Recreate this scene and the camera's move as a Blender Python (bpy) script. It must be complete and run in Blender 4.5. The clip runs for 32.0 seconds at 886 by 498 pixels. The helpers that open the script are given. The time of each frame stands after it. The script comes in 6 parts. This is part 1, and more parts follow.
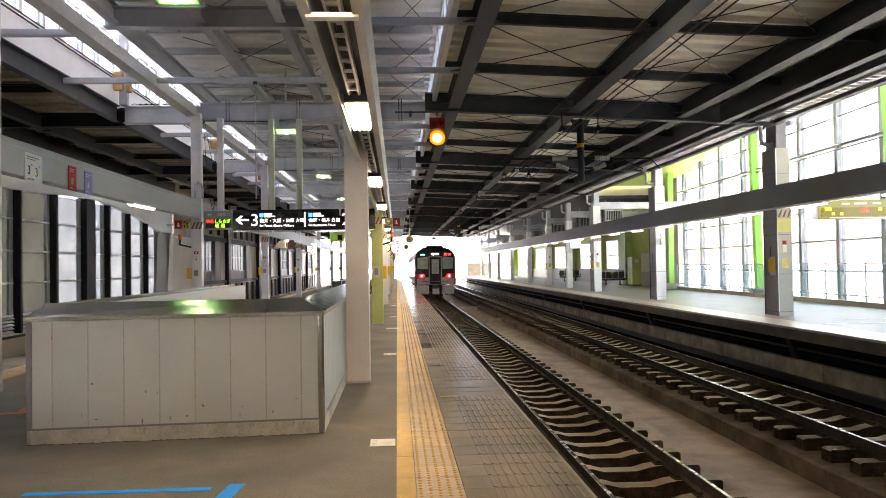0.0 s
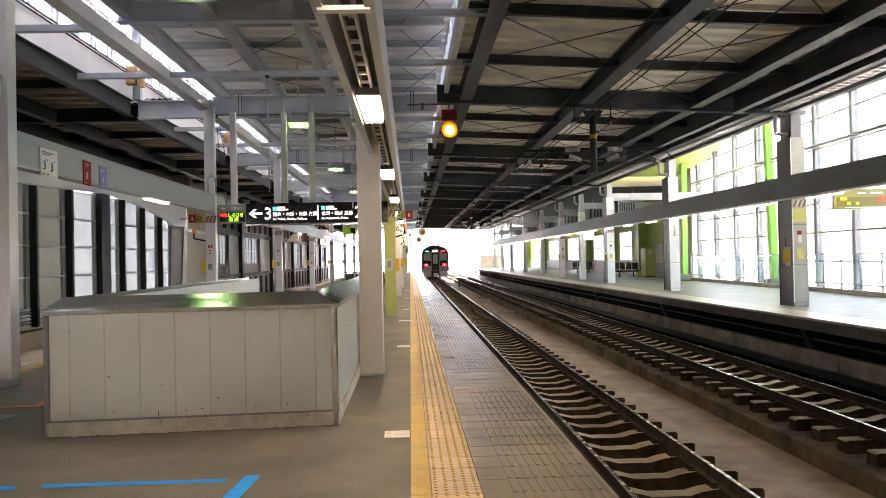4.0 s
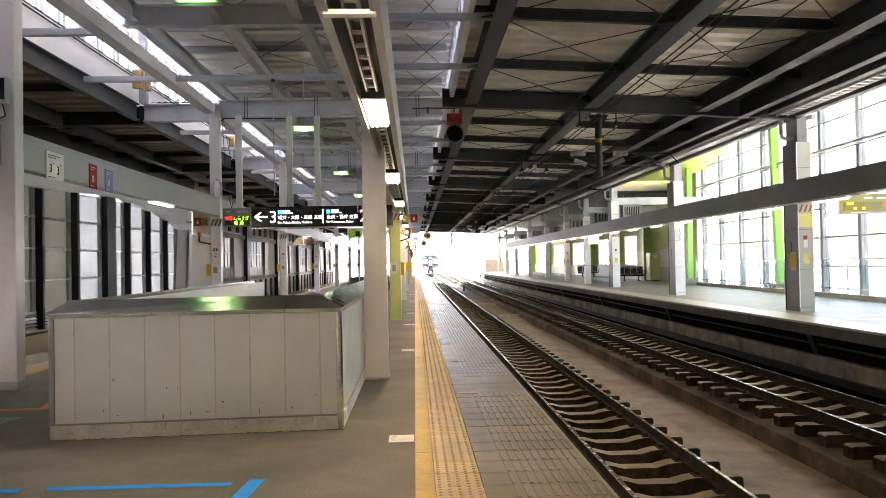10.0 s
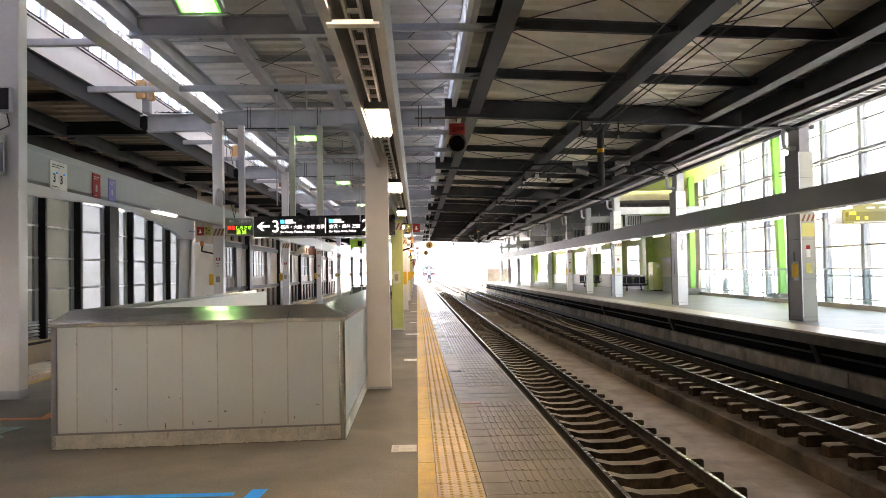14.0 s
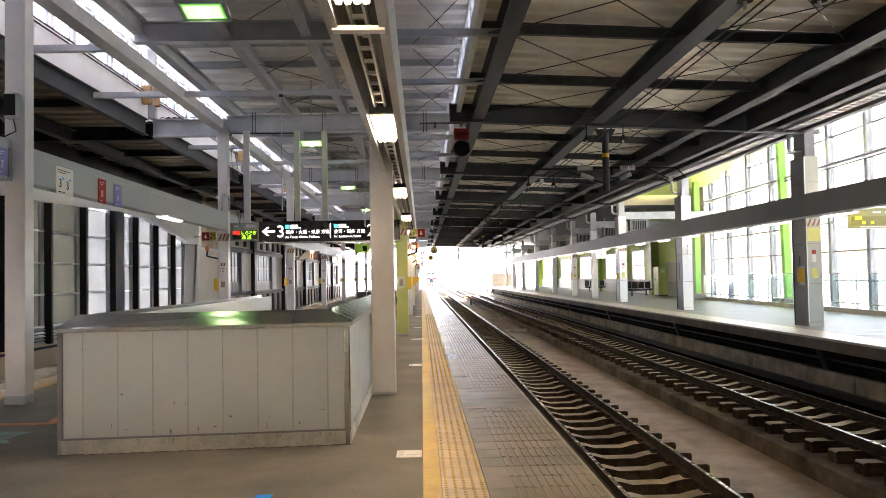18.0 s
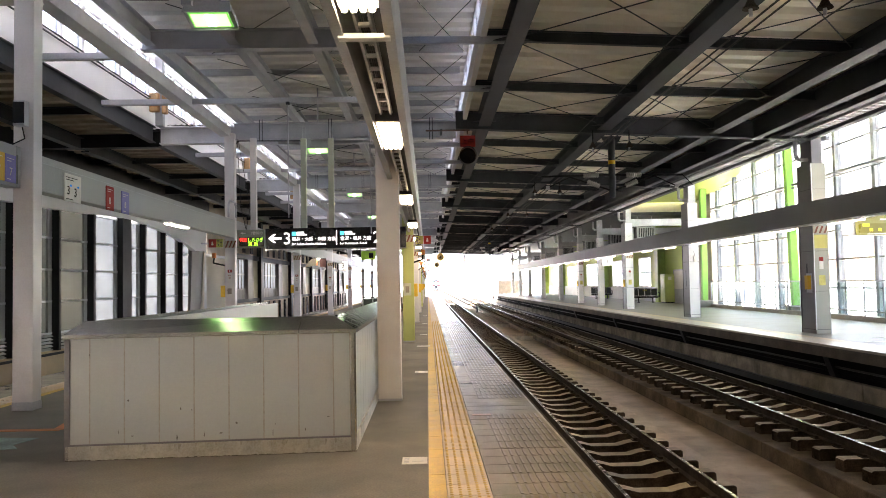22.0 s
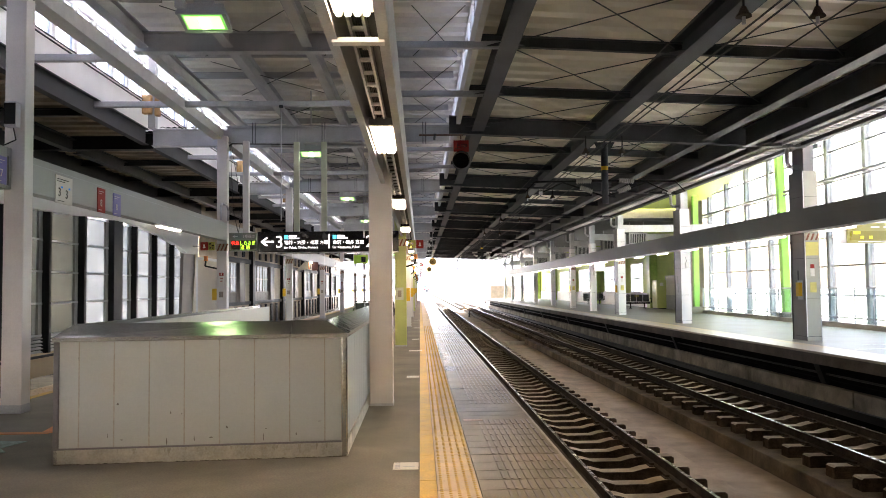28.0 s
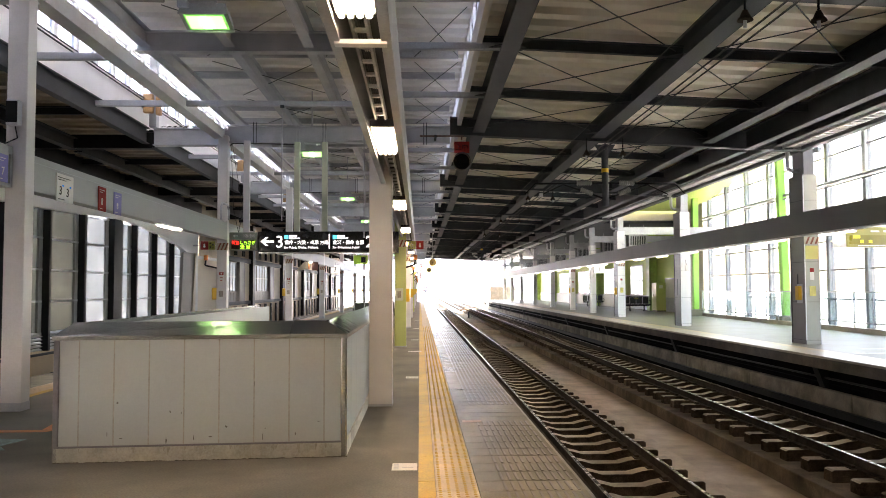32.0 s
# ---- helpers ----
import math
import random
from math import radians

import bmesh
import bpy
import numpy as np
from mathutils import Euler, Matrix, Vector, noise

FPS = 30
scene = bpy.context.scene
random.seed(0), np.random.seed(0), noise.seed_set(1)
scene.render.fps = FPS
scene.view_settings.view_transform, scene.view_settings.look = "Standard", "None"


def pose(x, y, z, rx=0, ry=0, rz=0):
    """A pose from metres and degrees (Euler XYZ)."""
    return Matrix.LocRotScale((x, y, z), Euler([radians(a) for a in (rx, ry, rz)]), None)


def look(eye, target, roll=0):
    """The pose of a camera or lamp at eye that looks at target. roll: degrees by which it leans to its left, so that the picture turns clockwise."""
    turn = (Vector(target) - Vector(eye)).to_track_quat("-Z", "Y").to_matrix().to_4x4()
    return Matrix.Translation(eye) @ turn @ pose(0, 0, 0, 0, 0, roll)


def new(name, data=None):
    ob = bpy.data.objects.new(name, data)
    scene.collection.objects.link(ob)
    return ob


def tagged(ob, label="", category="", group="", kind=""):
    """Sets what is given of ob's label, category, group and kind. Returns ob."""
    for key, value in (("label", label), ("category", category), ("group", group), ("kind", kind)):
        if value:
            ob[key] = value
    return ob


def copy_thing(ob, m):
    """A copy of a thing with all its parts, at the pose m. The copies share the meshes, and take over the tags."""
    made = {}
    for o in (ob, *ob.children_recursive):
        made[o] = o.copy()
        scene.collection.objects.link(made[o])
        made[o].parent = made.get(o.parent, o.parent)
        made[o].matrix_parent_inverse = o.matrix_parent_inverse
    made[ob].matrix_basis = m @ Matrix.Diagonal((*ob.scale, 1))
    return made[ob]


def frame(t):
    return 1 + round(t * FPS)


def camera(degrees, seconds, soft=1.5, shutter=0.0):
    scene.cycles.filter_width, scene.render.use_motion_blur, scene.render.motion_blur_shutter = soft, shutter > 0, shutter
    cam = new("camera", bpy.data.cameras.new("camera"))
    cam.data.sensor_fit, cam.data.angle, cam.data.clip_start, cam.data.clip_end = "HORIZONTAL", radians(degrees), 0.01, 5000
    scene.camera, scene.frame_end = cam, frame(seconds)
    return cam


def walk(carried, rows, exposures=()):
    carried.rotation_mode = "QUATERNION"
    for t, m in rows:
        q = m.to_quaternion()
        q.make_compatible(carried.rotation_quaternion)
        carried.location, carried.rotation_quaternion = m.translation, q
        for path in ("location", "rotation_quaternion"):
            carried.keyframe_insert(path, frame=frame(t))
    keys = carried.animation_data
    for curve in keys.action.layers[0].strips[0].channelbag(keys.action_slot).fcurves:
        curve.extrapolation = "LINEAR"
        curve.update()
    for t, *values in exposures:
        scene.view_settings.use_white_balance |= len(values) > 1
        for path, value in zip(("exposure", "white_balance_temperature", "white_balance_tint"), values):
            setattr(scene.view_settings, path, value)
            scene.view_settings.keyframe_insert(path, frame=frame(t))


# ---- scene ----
# Camera: held by hand, nearly still.  Rows: seconds, x, y, z, turn to the right, tilt up, roll.
ROWS = [
    (0, 0.003, -0.005, 1.397, 3.248, 1.177, -0.891),
    (0.5, 0.004, -0.005, 1.397, 3.203, 1.030, -0.942),
    (1, 0.005, -0.006, 1.396, 3.078, 0.650, -1.120),
    (1.5, 0.004, -0.006, 1.396, 2.925, 0.477, -1.240),
    (2, 0.001, -0.006, 1.397, 2.745, 0.509, -1.172),
    (2.5, 0.001, -0.010, 1.397, 2.576, 0.616, -1.182),
    (3, 0.002, -0.012, 1.396, 2.453, 0.685, -1.233),
    (3.5, 0.002, -0.011, 1.395, 2.377, 0.681, -1.258),
    (5.5, 0.003, -0.010, 1.396, 2.255, 0.560, -1.038),
    (6, 0.002, -0.011, 1.397, 2.323, 0.577, -1.082),
    (6.5, 0.002, -0.014, 1.399, 2.329, 0.585, -1.146),
    (7, 0.002, -0.014, 1.400, 2.281, 0.657, -1.195),
    (7.5, 0.002, -0.012, 1.400, 2.233, 0.802, -1.204),
    (8, 0.002, -0.009, 1.398, 2.173, 0.884, -1.186),
    (8.5, 0.001, -0.006, 1.398, 2.096, 0.905, -1.166),
    (9, 0.001, -0.001, 1.399, 2.016, 0.927, -1.096),
    (9.5, 0.001, 0.001, 1.397, 1.983, 0.935, -1.079),
    (10, -0.000, -0.003, 1.398, 2.006, 0.928, -1.048),
    (10.5, -0.002, -0.006, 1.398, 2.036, 0.913, -0.998),
    (11, -0.002, -0.004, 1.399, 2.005, 0.955, -1.035),
    (11.5, -0.002, -0.000, 1.397, 1.950, 1.021, -1.097),
    (12, -0.003, 0.002, 1.397, 1.912, 1.165, -1.135),
    (12.5, -0.003, 0.002, 1.398, 1.916, 1.343, -1.159),
    (13, -0.003, -0.002, 1.399, 1.937, 1.442, -1.132),
    (13.5, -0.004, -0.005, 1.401, 1.915, 1.529, -1.071),
    (14, -0.005, -0.005, 1.398, 1.866, 1.600, -1.017),
    (14.5, -0.006, -0.004, 1.397, 1.822, 1.633, -1.049),
    (16.5, -0.005, -0.007, 1.398, 1.691, 1.696, -0.982),
    (17, -0.005, -0.006, 1.400, 1.684, 1.744, -1.032),
    (17.5, -0.007, -0.005, 1.401, 1.655, 1.817, -1.083),
    (18, -0.008, -0.005, 1.400, 1.544, 1.949, -1.042),
    (18.5, -0.008, -0.007, 1.398, 1.487, 2.036, -0.978),
    (19, -0.007, -0.007, 1.397, 1.513, 2.059, -0.970),
    (19.5, -0.007, -0.008, 1.396, 1.513, 2.044, -1.013),
    (20, -0.007, -0.010, 1.398, 1.453, 2.083, -1.007),
    (20.5, -0.005, -0.012, 1.399, 1.321, 2.191, -0.985),
    (21, -0.004, -0.015, 1.400, 1.204, 2.288, -1.012),
    (21.5, -0.002, -0.018, 1.399, 1.130, 2.347, -1.033),
    (22, -0.003, -0.018, 1.397, 1.108, 2.457, -1.002),
    (22.5, -0.005, -0.015, 1.397, 1.187, 2.503, -0.929),
    (23, -0.008, -0.009, 1.401, 1.274, 2.510, -0.974),
    (23.5, -0.007, -0.005, 1.401, 1.305, 2.580, -1.015),
    (24, -0.006, -0.001, 1.399, 1.354, 2.663, -0.980),
    (24.5, -0.004, -0.003, 1.401, 1.397, 2.679, -0.963),
    (25, -0.004, -0.007, 1.403, 1.426, 2.680, -0.982),
    (25.5, -0.003, -0.010, 1.403, 1.429, 2.694, -1.029),
    (27.5, -0.004, -0.004, 1.399, 1.513, 2.725, -0.782),
    (28, -0.004, -0.005, 1.401, 1.639, 2.763, -0.619),
    (28.5, -0.005, -0.005, 1.401, 1.783, 2.823, -0.467),
    (29, -0.007, -0.004, 1.400, 1.855, 2.887, -0.421),
    (29.5, -0.009, -0.006, 1.400, 1.845, 2.926, -0.470),
    (30, -0.010, -0.008, 1.402, 1.749, 2.951, -0.440),
    (30.5, -0.009, -0.007, 1.402, 1.659, 3.002, -0.342),
    (31, -0.010, -0.009, 1.403, 1.569, 3.009, -0.259),
    (31.5, -0.009, -0.014, 1.404, 1.576, 2.928, -0.183),
    (32, -0.008, -0.018, 1.405, 1.650, 2.820, -0.198),
]

cam = camera(57.13, 32.0, soft=0.9)
walk(cam, [(t, pose(x, y, z, 90 + up, 0, -turn) @ pose(0, 0, 0, 0, 0, roll)) for t, x, y, z, turn, up, roll in ROWS],
     exposures=[(0, 4.55, 7300, 18), (32, 4.55, 7300, 18)])

# World, sun
SUN_EL, SUN_AZ = 58, 350           # degrees; azimuth clockwise from the track's direction
world = bpy.data.worlds.new("sky")
scene.world = world
world.use_nodes = True
wn = world.node_tree
sky = wn.nodes.new("ShaderNodeTexSky")
sky.sky_type = "NISHITA"
sky.sun_disc = False
sky.sun_elevation = radians(SUN_EL)
sky.sun_rotation = radians(SUN_AZ)
sky.dust_density = 3.0
wn.links.new(sky.outputs[0], wn.nodes["Background"].inputs[0])
wn.nodes["Background"].inputs[1].default_value = 0.15
sun_data = bpy.data.lights.new("sun", "SUN")
sun_data.energy = 4.5
sun_data.angle = radians(6.0)
sun_data.color = (1.0, 0.97, 0.93)
sun = new("sun", sun_data)
sa, se = radians(SUN_AZ), radians(SUN_EL)
sun.matrix_world = look((0, 0, 0), (-math.sin(sa) * math.cos(se), -math.cos(sa) * math.cos(se), -math.sin(se)))


# Materials
def mat(name, color, rough=0.6, metal=0.0, var=0.12, scale=3.0, bump=0.15, fine=60.0, tint=None, spec=0.5, coat=0.0, stretch=(1, 1, 1), piece=0.0, patchy=0.0, rvar=0.12, relief=0.004):
    """A painted, stone or metal surface: two scales of noise vary colour, gloss and relief."""
    m = bpy.data.materials.new(name)
    m.use_nodes = True
    nt = m.node_tree
    n, l = nt.nodes, nt.links
    b = n["Principled BSDF"]
    b.inputs["Metallic"].default_value = metal
    b.inputs["Specular IOR Level"].default_value = spec
    b.inputs["Coat Weight"].default_value = coat
    geo = n.new("ShaderNodeNewGeometry")
    mp = n.new("ShaderNodeMapping")
    mp.inputs["Scale"].default_value = stretch
    l.new(geo.outputs["Position"], mp.inputs[0])
    big = n.new("ShaderNodeTexNoise")
    big.inputs["Scale"].default_value = scale
    big.inputs["Detail"].default_value = 6
    big.inputs["Roughness"].default_value = 0.62
    l.new(mp.outputs[0], big.inputs[0])
    small = n.new("ShaderNodeTexNoise")
    small.inputs["Scale"].default_value = fine
    small.inputs["Detail"].default_value = 3
    l.new(mp.outputs[0], small.inputs[0])
    dark = tuple(c * (1 - 2.2 * var) for c in color)
    light = tuple(min(1, c * (1 + 1.2 * var)) for c in (tint or color))
    ramp = n.new("ShaderNodeValToRGB")
    ramp.color_ramp.elements[0].position, ramp.color_ramp.elements[1].position = 0.3, 0.72
    ramp.color_ramp.elements[0].color, ramp.color_ramp.elements[1].color = (*dark, 1), (*light, 1)
    l.new(big.outputs["Fac"], ramp.inputs[0])
    mix = n.new("ShaderNodeMix")
    mix.data_type, mix.blend_type = "RGBA", "OVERLAY"
    mix.inputs["Factor"].default_value = min(0.8, 1.7 * var)
    l.new(ramp.outputs[0], mix.inputs[6])
    grain = n.new("ShaderNodeMapRange")
    grain.inputs[1].default_value, grain.inputs[2].default_value = 0.22, 0.78
    l.new(small.outputs["Fac"], grain.inputs[0])
    l.new(grain.outputs[0], mix.inputs[7])
    out = mix.outputs[2]
    if piece:
        info = n.new("ShaderNodeObjectInfo")
        mr = n.new("ShaderNodeMapRange")
        mr.inputs[3].default_value, mr.inputs[4].default_value = 1 - piece, 1 + piece
        l.new(info.outputs["Random"], mr.inputs[0])
        mm = n.new("ShaderNodeMix")
        mm.data_type, mm.blend_type = "RGBA", "MULTIPLY"
        mm.inputs["Factor"].default_value = 1
        l.new(out, mm.inputs[6])
        l.new(mr.outputs[0], mm.inputs[7])
        out = mm.outputs[2]
    if patchy:
        # irregular dark stains
        st = n.new("ShaderNodeTexNoise")
        st.inputs["Scale"].default_value = 0.9
        st.inputs["Detail"].default_value = 9
        st.inputs["Distortion"].default_value = 0.6
        l.new(mp.outputs[0], st.inputs[0])
        sr = n.new("ShaderNodeMapRange")
        sr.inputs[1].default_value, sr.inputs[2].default_value = 0.45, 0.62
        sr.inputs[3].default_value, sr.inputs[4].default_value = 1.0, 1 - patchy
        l.new(st.outputs["Fac"], sr.inputs[0])
        sm = n.new("ShaderNodeMix")
        sm.data_type, sm.blend_type = "RGBA", "MULTIPLY"
        sm.inputs["Factor"].default_value = 1
        l.new(out, sm.inputs[6])
        l.new(sr.outputs[0], sm.inputs[7])
        out = sm.outputs[2]
    l.new(out, b.inputs["Base Color"])
    rr = n.new("ShaderNodeMapRange")
    rr.inputs[3].default_value, rr.inputs[4].default_value = max(0.03, rough - rvar), min(1, rough + rvar)
    l.new(big.outputs["Fac"], rr.inputs[0])
    l.new(rr.outputs[0], b.inputs["Roughness"])
    if bump:
        bp = n.new("ShaderNodeBump")
        bp.inputs["Strength"].default_value = bump
        bp.inputs["Distance"].default_value = relief
        l.new(small.outputs["Fac"], bp.inputs["Height"])
        l.new(bp.outputs[0], b.inputs["Normal"])
    return m


def glow(name, color, power):
    m = bpy.data.materials.new(name)
    m.use_nodes = True
    b = m.node_tree.nodes["Principled BSDF"]
    b.inputs["Base Color"].default_value = (*[min(1, c) for c in color], 1)
    b.inputs["Emission Color"].default_value = (*color, 1)
    b.inputs["Emission Strength"].default_value = power
    return m


def glass(name, color, rough=0.02, clear=0.9):
    """A thin pane: mostly clear, with a weak mirror."""
    m = bpy.data.materials.new(name)
    m.use_nodes = True
    nt = m.node_tree
    n, l = nt.nodes, nt.links
    n.remove(n["Principled BSDF"])
    tr = n.new("ShaderNodeBsdfTransparent")
    tr.inputs[0].default_value = (*color, 1)
    gl = n.new("ShaderNodeBsdfGlossy")
    gl.inputs["Roughness"].default_value = rough
    mx = n.new("ShaderNodeMixShader")
    mx.inputs[0].default_value = 1 - clear
    l.new(tr.outputs[0], mx.inputs[1])
    l.new(gl.outputs[0], mx.inputs[2])
    l.new(mx.outputs[0], n["Material Output"].inputs[0])
    return m


def frosted(name, color):
    """A milky pane that lets daylight through."""
    m = bpy.data.materials.new(name)
    m.use_nodes = True
    nt = m.node_tree
    n, l = nt.nodes, nt.links
    n.remove(n["Principled BSDF"])
    geo = n.new("ShaderNodeNewGeometry")
    nz = n.new("ShaderNodeTexNoise")
    nz.inputs["Scale"].default_value = 1.3
    l.new(geo.outputs["Position"], nz.inputs[0])
    rp = n.new("ShaderNodeValToRGB")
    rp.color_ramp.elements[0].color = (*[c * 0.85 for c in color], 1)
    rp.color_ramp.elements[1].color = (*color, 1)
    l.new(nz.outputs["Fac"], rp.inputs[0])
    tl = n.new("ShaderNodeBsdfTranslucent")
    l.new(rp.outputs[0], tl.inputs[0])
    gl = n.new("ShaderNodeBsdfGlossy")
    gl.inputs["Roughness"].default_value = 0.25
    mx = n.new("ShaderNodeMixShader")
    mx.inputs[0].default_value = 0.06
    l.new(tl.outputs[0], mx.inputs[1])
    l.new(gl.outputs[0], mx.inputs[2])
    l.new(mx.outputs[0], n["Material Output"].inputs[0])
    return m


M_FLOOR = mat("worn_asphalt_floor", (0.200, 0.184, 0.148), 0.66, spec=0.25, var=0.13, scale=1.3, bump=0.14, fine=60, patchy=0.20)
M_SLAB = mat("platform_concrete", (0.32, 0.28, 0.22), 0.55, var=0.15, scale=1.2, bump=0.25, patchy=0.2)
M_TILE = mat("edge_tile", (0.365, 0.33, 0.26), 0.24, var=0.10, scale=3, bump=0.08, fine=70, piece=0.16, rvar=0.08, patchy=0.18)
M_BAR = mat("tile_bar", (0.125, 0.10, 0.07), 0.36, var=0.08, scale=6, bump=0.05, rvar=0.05)
M_YELLOW = mat("tactile_tile", (0.62, 0.475, 0.305), 0.45, var=0.12, scale=5, bump=0.1, piece=0.08, patchy=0.12)
M_YLINE = mat("yellow_line", (0.60, 0.37, 0.025), 0.45, var=0.12, scale=5, patchy=0.18)
M_PANEL = mat("parapet_panel", (0.50, 0.525, 0.495), 0.36, var=0.022, scale=1.5, bump=0.02, piece=0.03)
M_PLINTH = mat("parapet_plinth", (0.66, 0.63, 0.53), 0.75, var=0.12, scale=9, bump=0.35, patchy=0.30)
M_STEEL = mat("brushed_steel", (0.56, 0.56, 0.53), 0.10, metal=1.0, var=0.06, scale=2, bump=0.12, fine=90, stretch=(0.05, 3, 3), rvar=0.035)
M_STEELW = mat("wavy_steel", (0.30, 0.33, 0.28), 0.05, metal=1.0, var=0.06, scale=2, bump=0.6, fine=6, rvar=0.01, relief=0.0055)
M_COLUMN = mat("column_paint", (0.64, 0.615, 0.60), 0.4, var=0.05, scale=1.2, bump=0.03)
M_COLUMN3 = mat("backlit_column_paint", (0.38, 0.37, 0.30), 0.4, var=0.06, scale=1.2, bump=0.03)
M_COLUMN2 = mat("white_column_paint", (0.76, 0.75, 0.73), 0.4, var=0.04, scale=1.2, bump=0.03)
M_GREENCOL = mat("green_column_paint", (0.46, 0.50, 0.17), 0.4, var=0.06, scale=1.5, bump=0.03)
M_LIME = mat("lime_paint", (0.25, 0.58, 0.09), 0.42, var=0.05, scale=1.5, bump=0.03)
M_LIMEWALL = mat("lime_wall", (0.47, 0.60, 0.12), 0.55, var=0.06, scale=1, bump=0.05)
M_GREY = mat("light_grey_steel", (0.46, 0.47, 0.495), 0.42, var=0.08, scale=2, bump=0.05, patchy=0.1)
M_GREYP = mat("pale_grey_steel", (0.50, 0.51, 0.53), 0.4, var=0.08, scale=2, bump=0.05, patchy=0.12)
M_FASCIA = mat("fascia_grey", (0.33, 0.34, 0.32), 0.38, var=0.05, scale=1, bump=0.03)
M_FASCIA2 = mat("fascia_light", (0.235, 0.245, 0.24), 0.55, spec=0.25, var=0.06, scale=0.8, bump=0.03)
M_DARK = mat("dark_grey_steel", (0.044, 0.048, 0.055), 0.6, spec=0.35, var=0.15, scale=2, bump=0.08, patchy=0.2)
M_BLACK = mat("black_steel", (0.010, 0.010, 0.011), 0.5, var=0.15, scale=3, spec=0.2)
M_DECK = mat("deck_sheet", (0.90, 0.85, 0.74), 0.5, var=0.05, scale=0.8, bump=0.05, patchy=0.06)
M_DECKD = mat("shaded_deck_sheet", (0.28, 0.22, 0.16), 0.7, var=0.12, scale=0.8, bump=0.05, patchy=0.2)
M_DECKL = mat("pale_deck_sheet", (0.88, 0.87, 0.83), 0.55, var=0.04, scale=0.8, bump=0.05)
M_WHITE = mat("white_panel", (0.84, 0.84, 0.83), 0.5, var=0.04, scale=0.7, bump=0.03)
M_CREAM = mat("cream_wall", (0.50, 0.44, 0.35), 0.6, var=0.06, scale=0.8, bump=0.05)
M_RAIL = mat("rail_steel", (0.060, 0.046, 0.036), 0.85, spec=0.03, var=0.2, scale=4)
M_RAILTOP = mat("rail_head", (0.50, 0.45, 0.40), 0.26, metal=0.9, var=0.05, scale=8)
M_SLEEPER = mat("sleeper_concrete", (0.36, 0.295, 0.21), 0.8, var=0.12, scale=5, bump=0.4, piece=0.15, spec=0.08)
M_SLEEPSIDE = mat("shaded_sleeper_side", (0.085, 0.06, 0.04), 0.85, var=0.25, scale=6, bump=0.4, piece=0.2, patchy=0.3, spec=0.0)
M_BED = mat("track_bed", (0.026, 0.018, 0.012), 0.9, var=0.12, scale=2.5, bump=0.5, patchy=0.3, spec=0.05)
M_MIDDLE = mat("track_slab", (0.40, 0.31, 0.22), 0.8, var=0.12, scale=2.2, bump=0.6, patchy=0.18, spec=0.08)
M_GROUND = mat("outside_ground", (0.78, 0.76, 0.71), 0.9, var=0.2, scale=0.3, bump=0.4, spec=0.05)
M_SIGN = mat("sign_black", (0.012, 0.012, 0.013), 0.25, var=0.05)
M_RED = mat("red_plate", (0.30, 0.026, 0.018), 0.7, var=0.06, spec=0.2)
M_ORANGE = mat("orange_paint", (0.72, 0.22, 0.045), 0.5, var=0.12)
M_YBOX = mat("yellow_plastic", (0.70, 0.42, 0.015), 0.4, var=0.05)
M_BLUE = mat("blue_paint", (0.012, 0.37, 1.0), 0.75, spec=0.15, var=0.04, scale=6)
M_BAND = mat("band_cream", (0.50, 0.44, 0.33), 0.5, var=0.08)
M_PAPER = mat("white_sticker", (0.68, 0.66, 0.60), 0.5, var=0.06)
M_PURPLE = mat("violet_plate", (0.17, 0.16, 0.42), 0.45, var=0.04)
M_WOOD = mat("tan_bag", (0.42, 0.24, 0.10), 0.7, var=0.12)
M_INSUL = mat("porcelain", (0.36, 0.35, 0.33), 0.25, var=0.06)
M_RUBBER = mat("cable_rubber", (0.012, 0.012, 0.012), 0.6, var=0.1)
M_BENCH = mat("bench_green", (0.028, 0.034, 0.027), 0.35, var=0.08)
M_FROST = frosted("frosted_glass", (0.195, 0.205, 0.21))
M_ROOFLIGHT = frosted("translucent_sheet", (0.29, 0.30, 0.32))
M_GLASS = glass("clear_glass", (0.66, 0.675, 0.675), 0.02, 0.94)
# tint set dark so the sky through these panes does not blow out
M_CLEREST = glass("clerestory_glass", (0.47, 0.49, 0.53), 0.05, 0.94)
M_TINTED = glass("guard_glass", (0.88, 0.96, 0.96), 0.04, 0.90)
M_LAMP = glow("lamp_warm", (1.0, 0.84, 0.61), 3.4)
M_LAMPW = glow("lamp_white", (1.0, 0.97, 0.90), 1.8)
M_LAMPG = glow("lamp_greenish", (0.30, 1.0, 0.23), 0.17)
M_LAMPRIM = glow("lamp_rim", (0.22, 0.75, 0.16), 0.03)
M_BULB = glow("lamp_bulb", (0.8, 1.0, 0.65), 1.5)
M_SIGNW = glow("sign_white", (1.0, 1.0, 1.0), 0.14)
M_SIGNC = glow("sign_cyan", (0.03, 0.45, 0.75), 0.12)
M_BOARD = glow("lit_board", (1.0, 1.0, 0.98), 0.045)
M_LEDG = glow("led_green", (0.35, 1.0, 0.05), 0.16)
M_LEDR = glow("led_red", (1.0, 0.03, 0.02), 0.2)
M_AMBER = glow("signal_amber", (1.0, 0.24, 0.006), 0.09)
M_AMBERC = glow("signal_core", (1.0, 0.62, 0.16), 0.35)
M_SKYSHEET = glow("glowing_sky_sheet", (1.0, 0.99, 0.97), 0.075)
M_LEDY = glow("led_yellow", (0.75, 0.70, 0.02), 0.03)
M_LEDT = glow("led_teal", (0.05, 0.9, 0.55), 0.25)
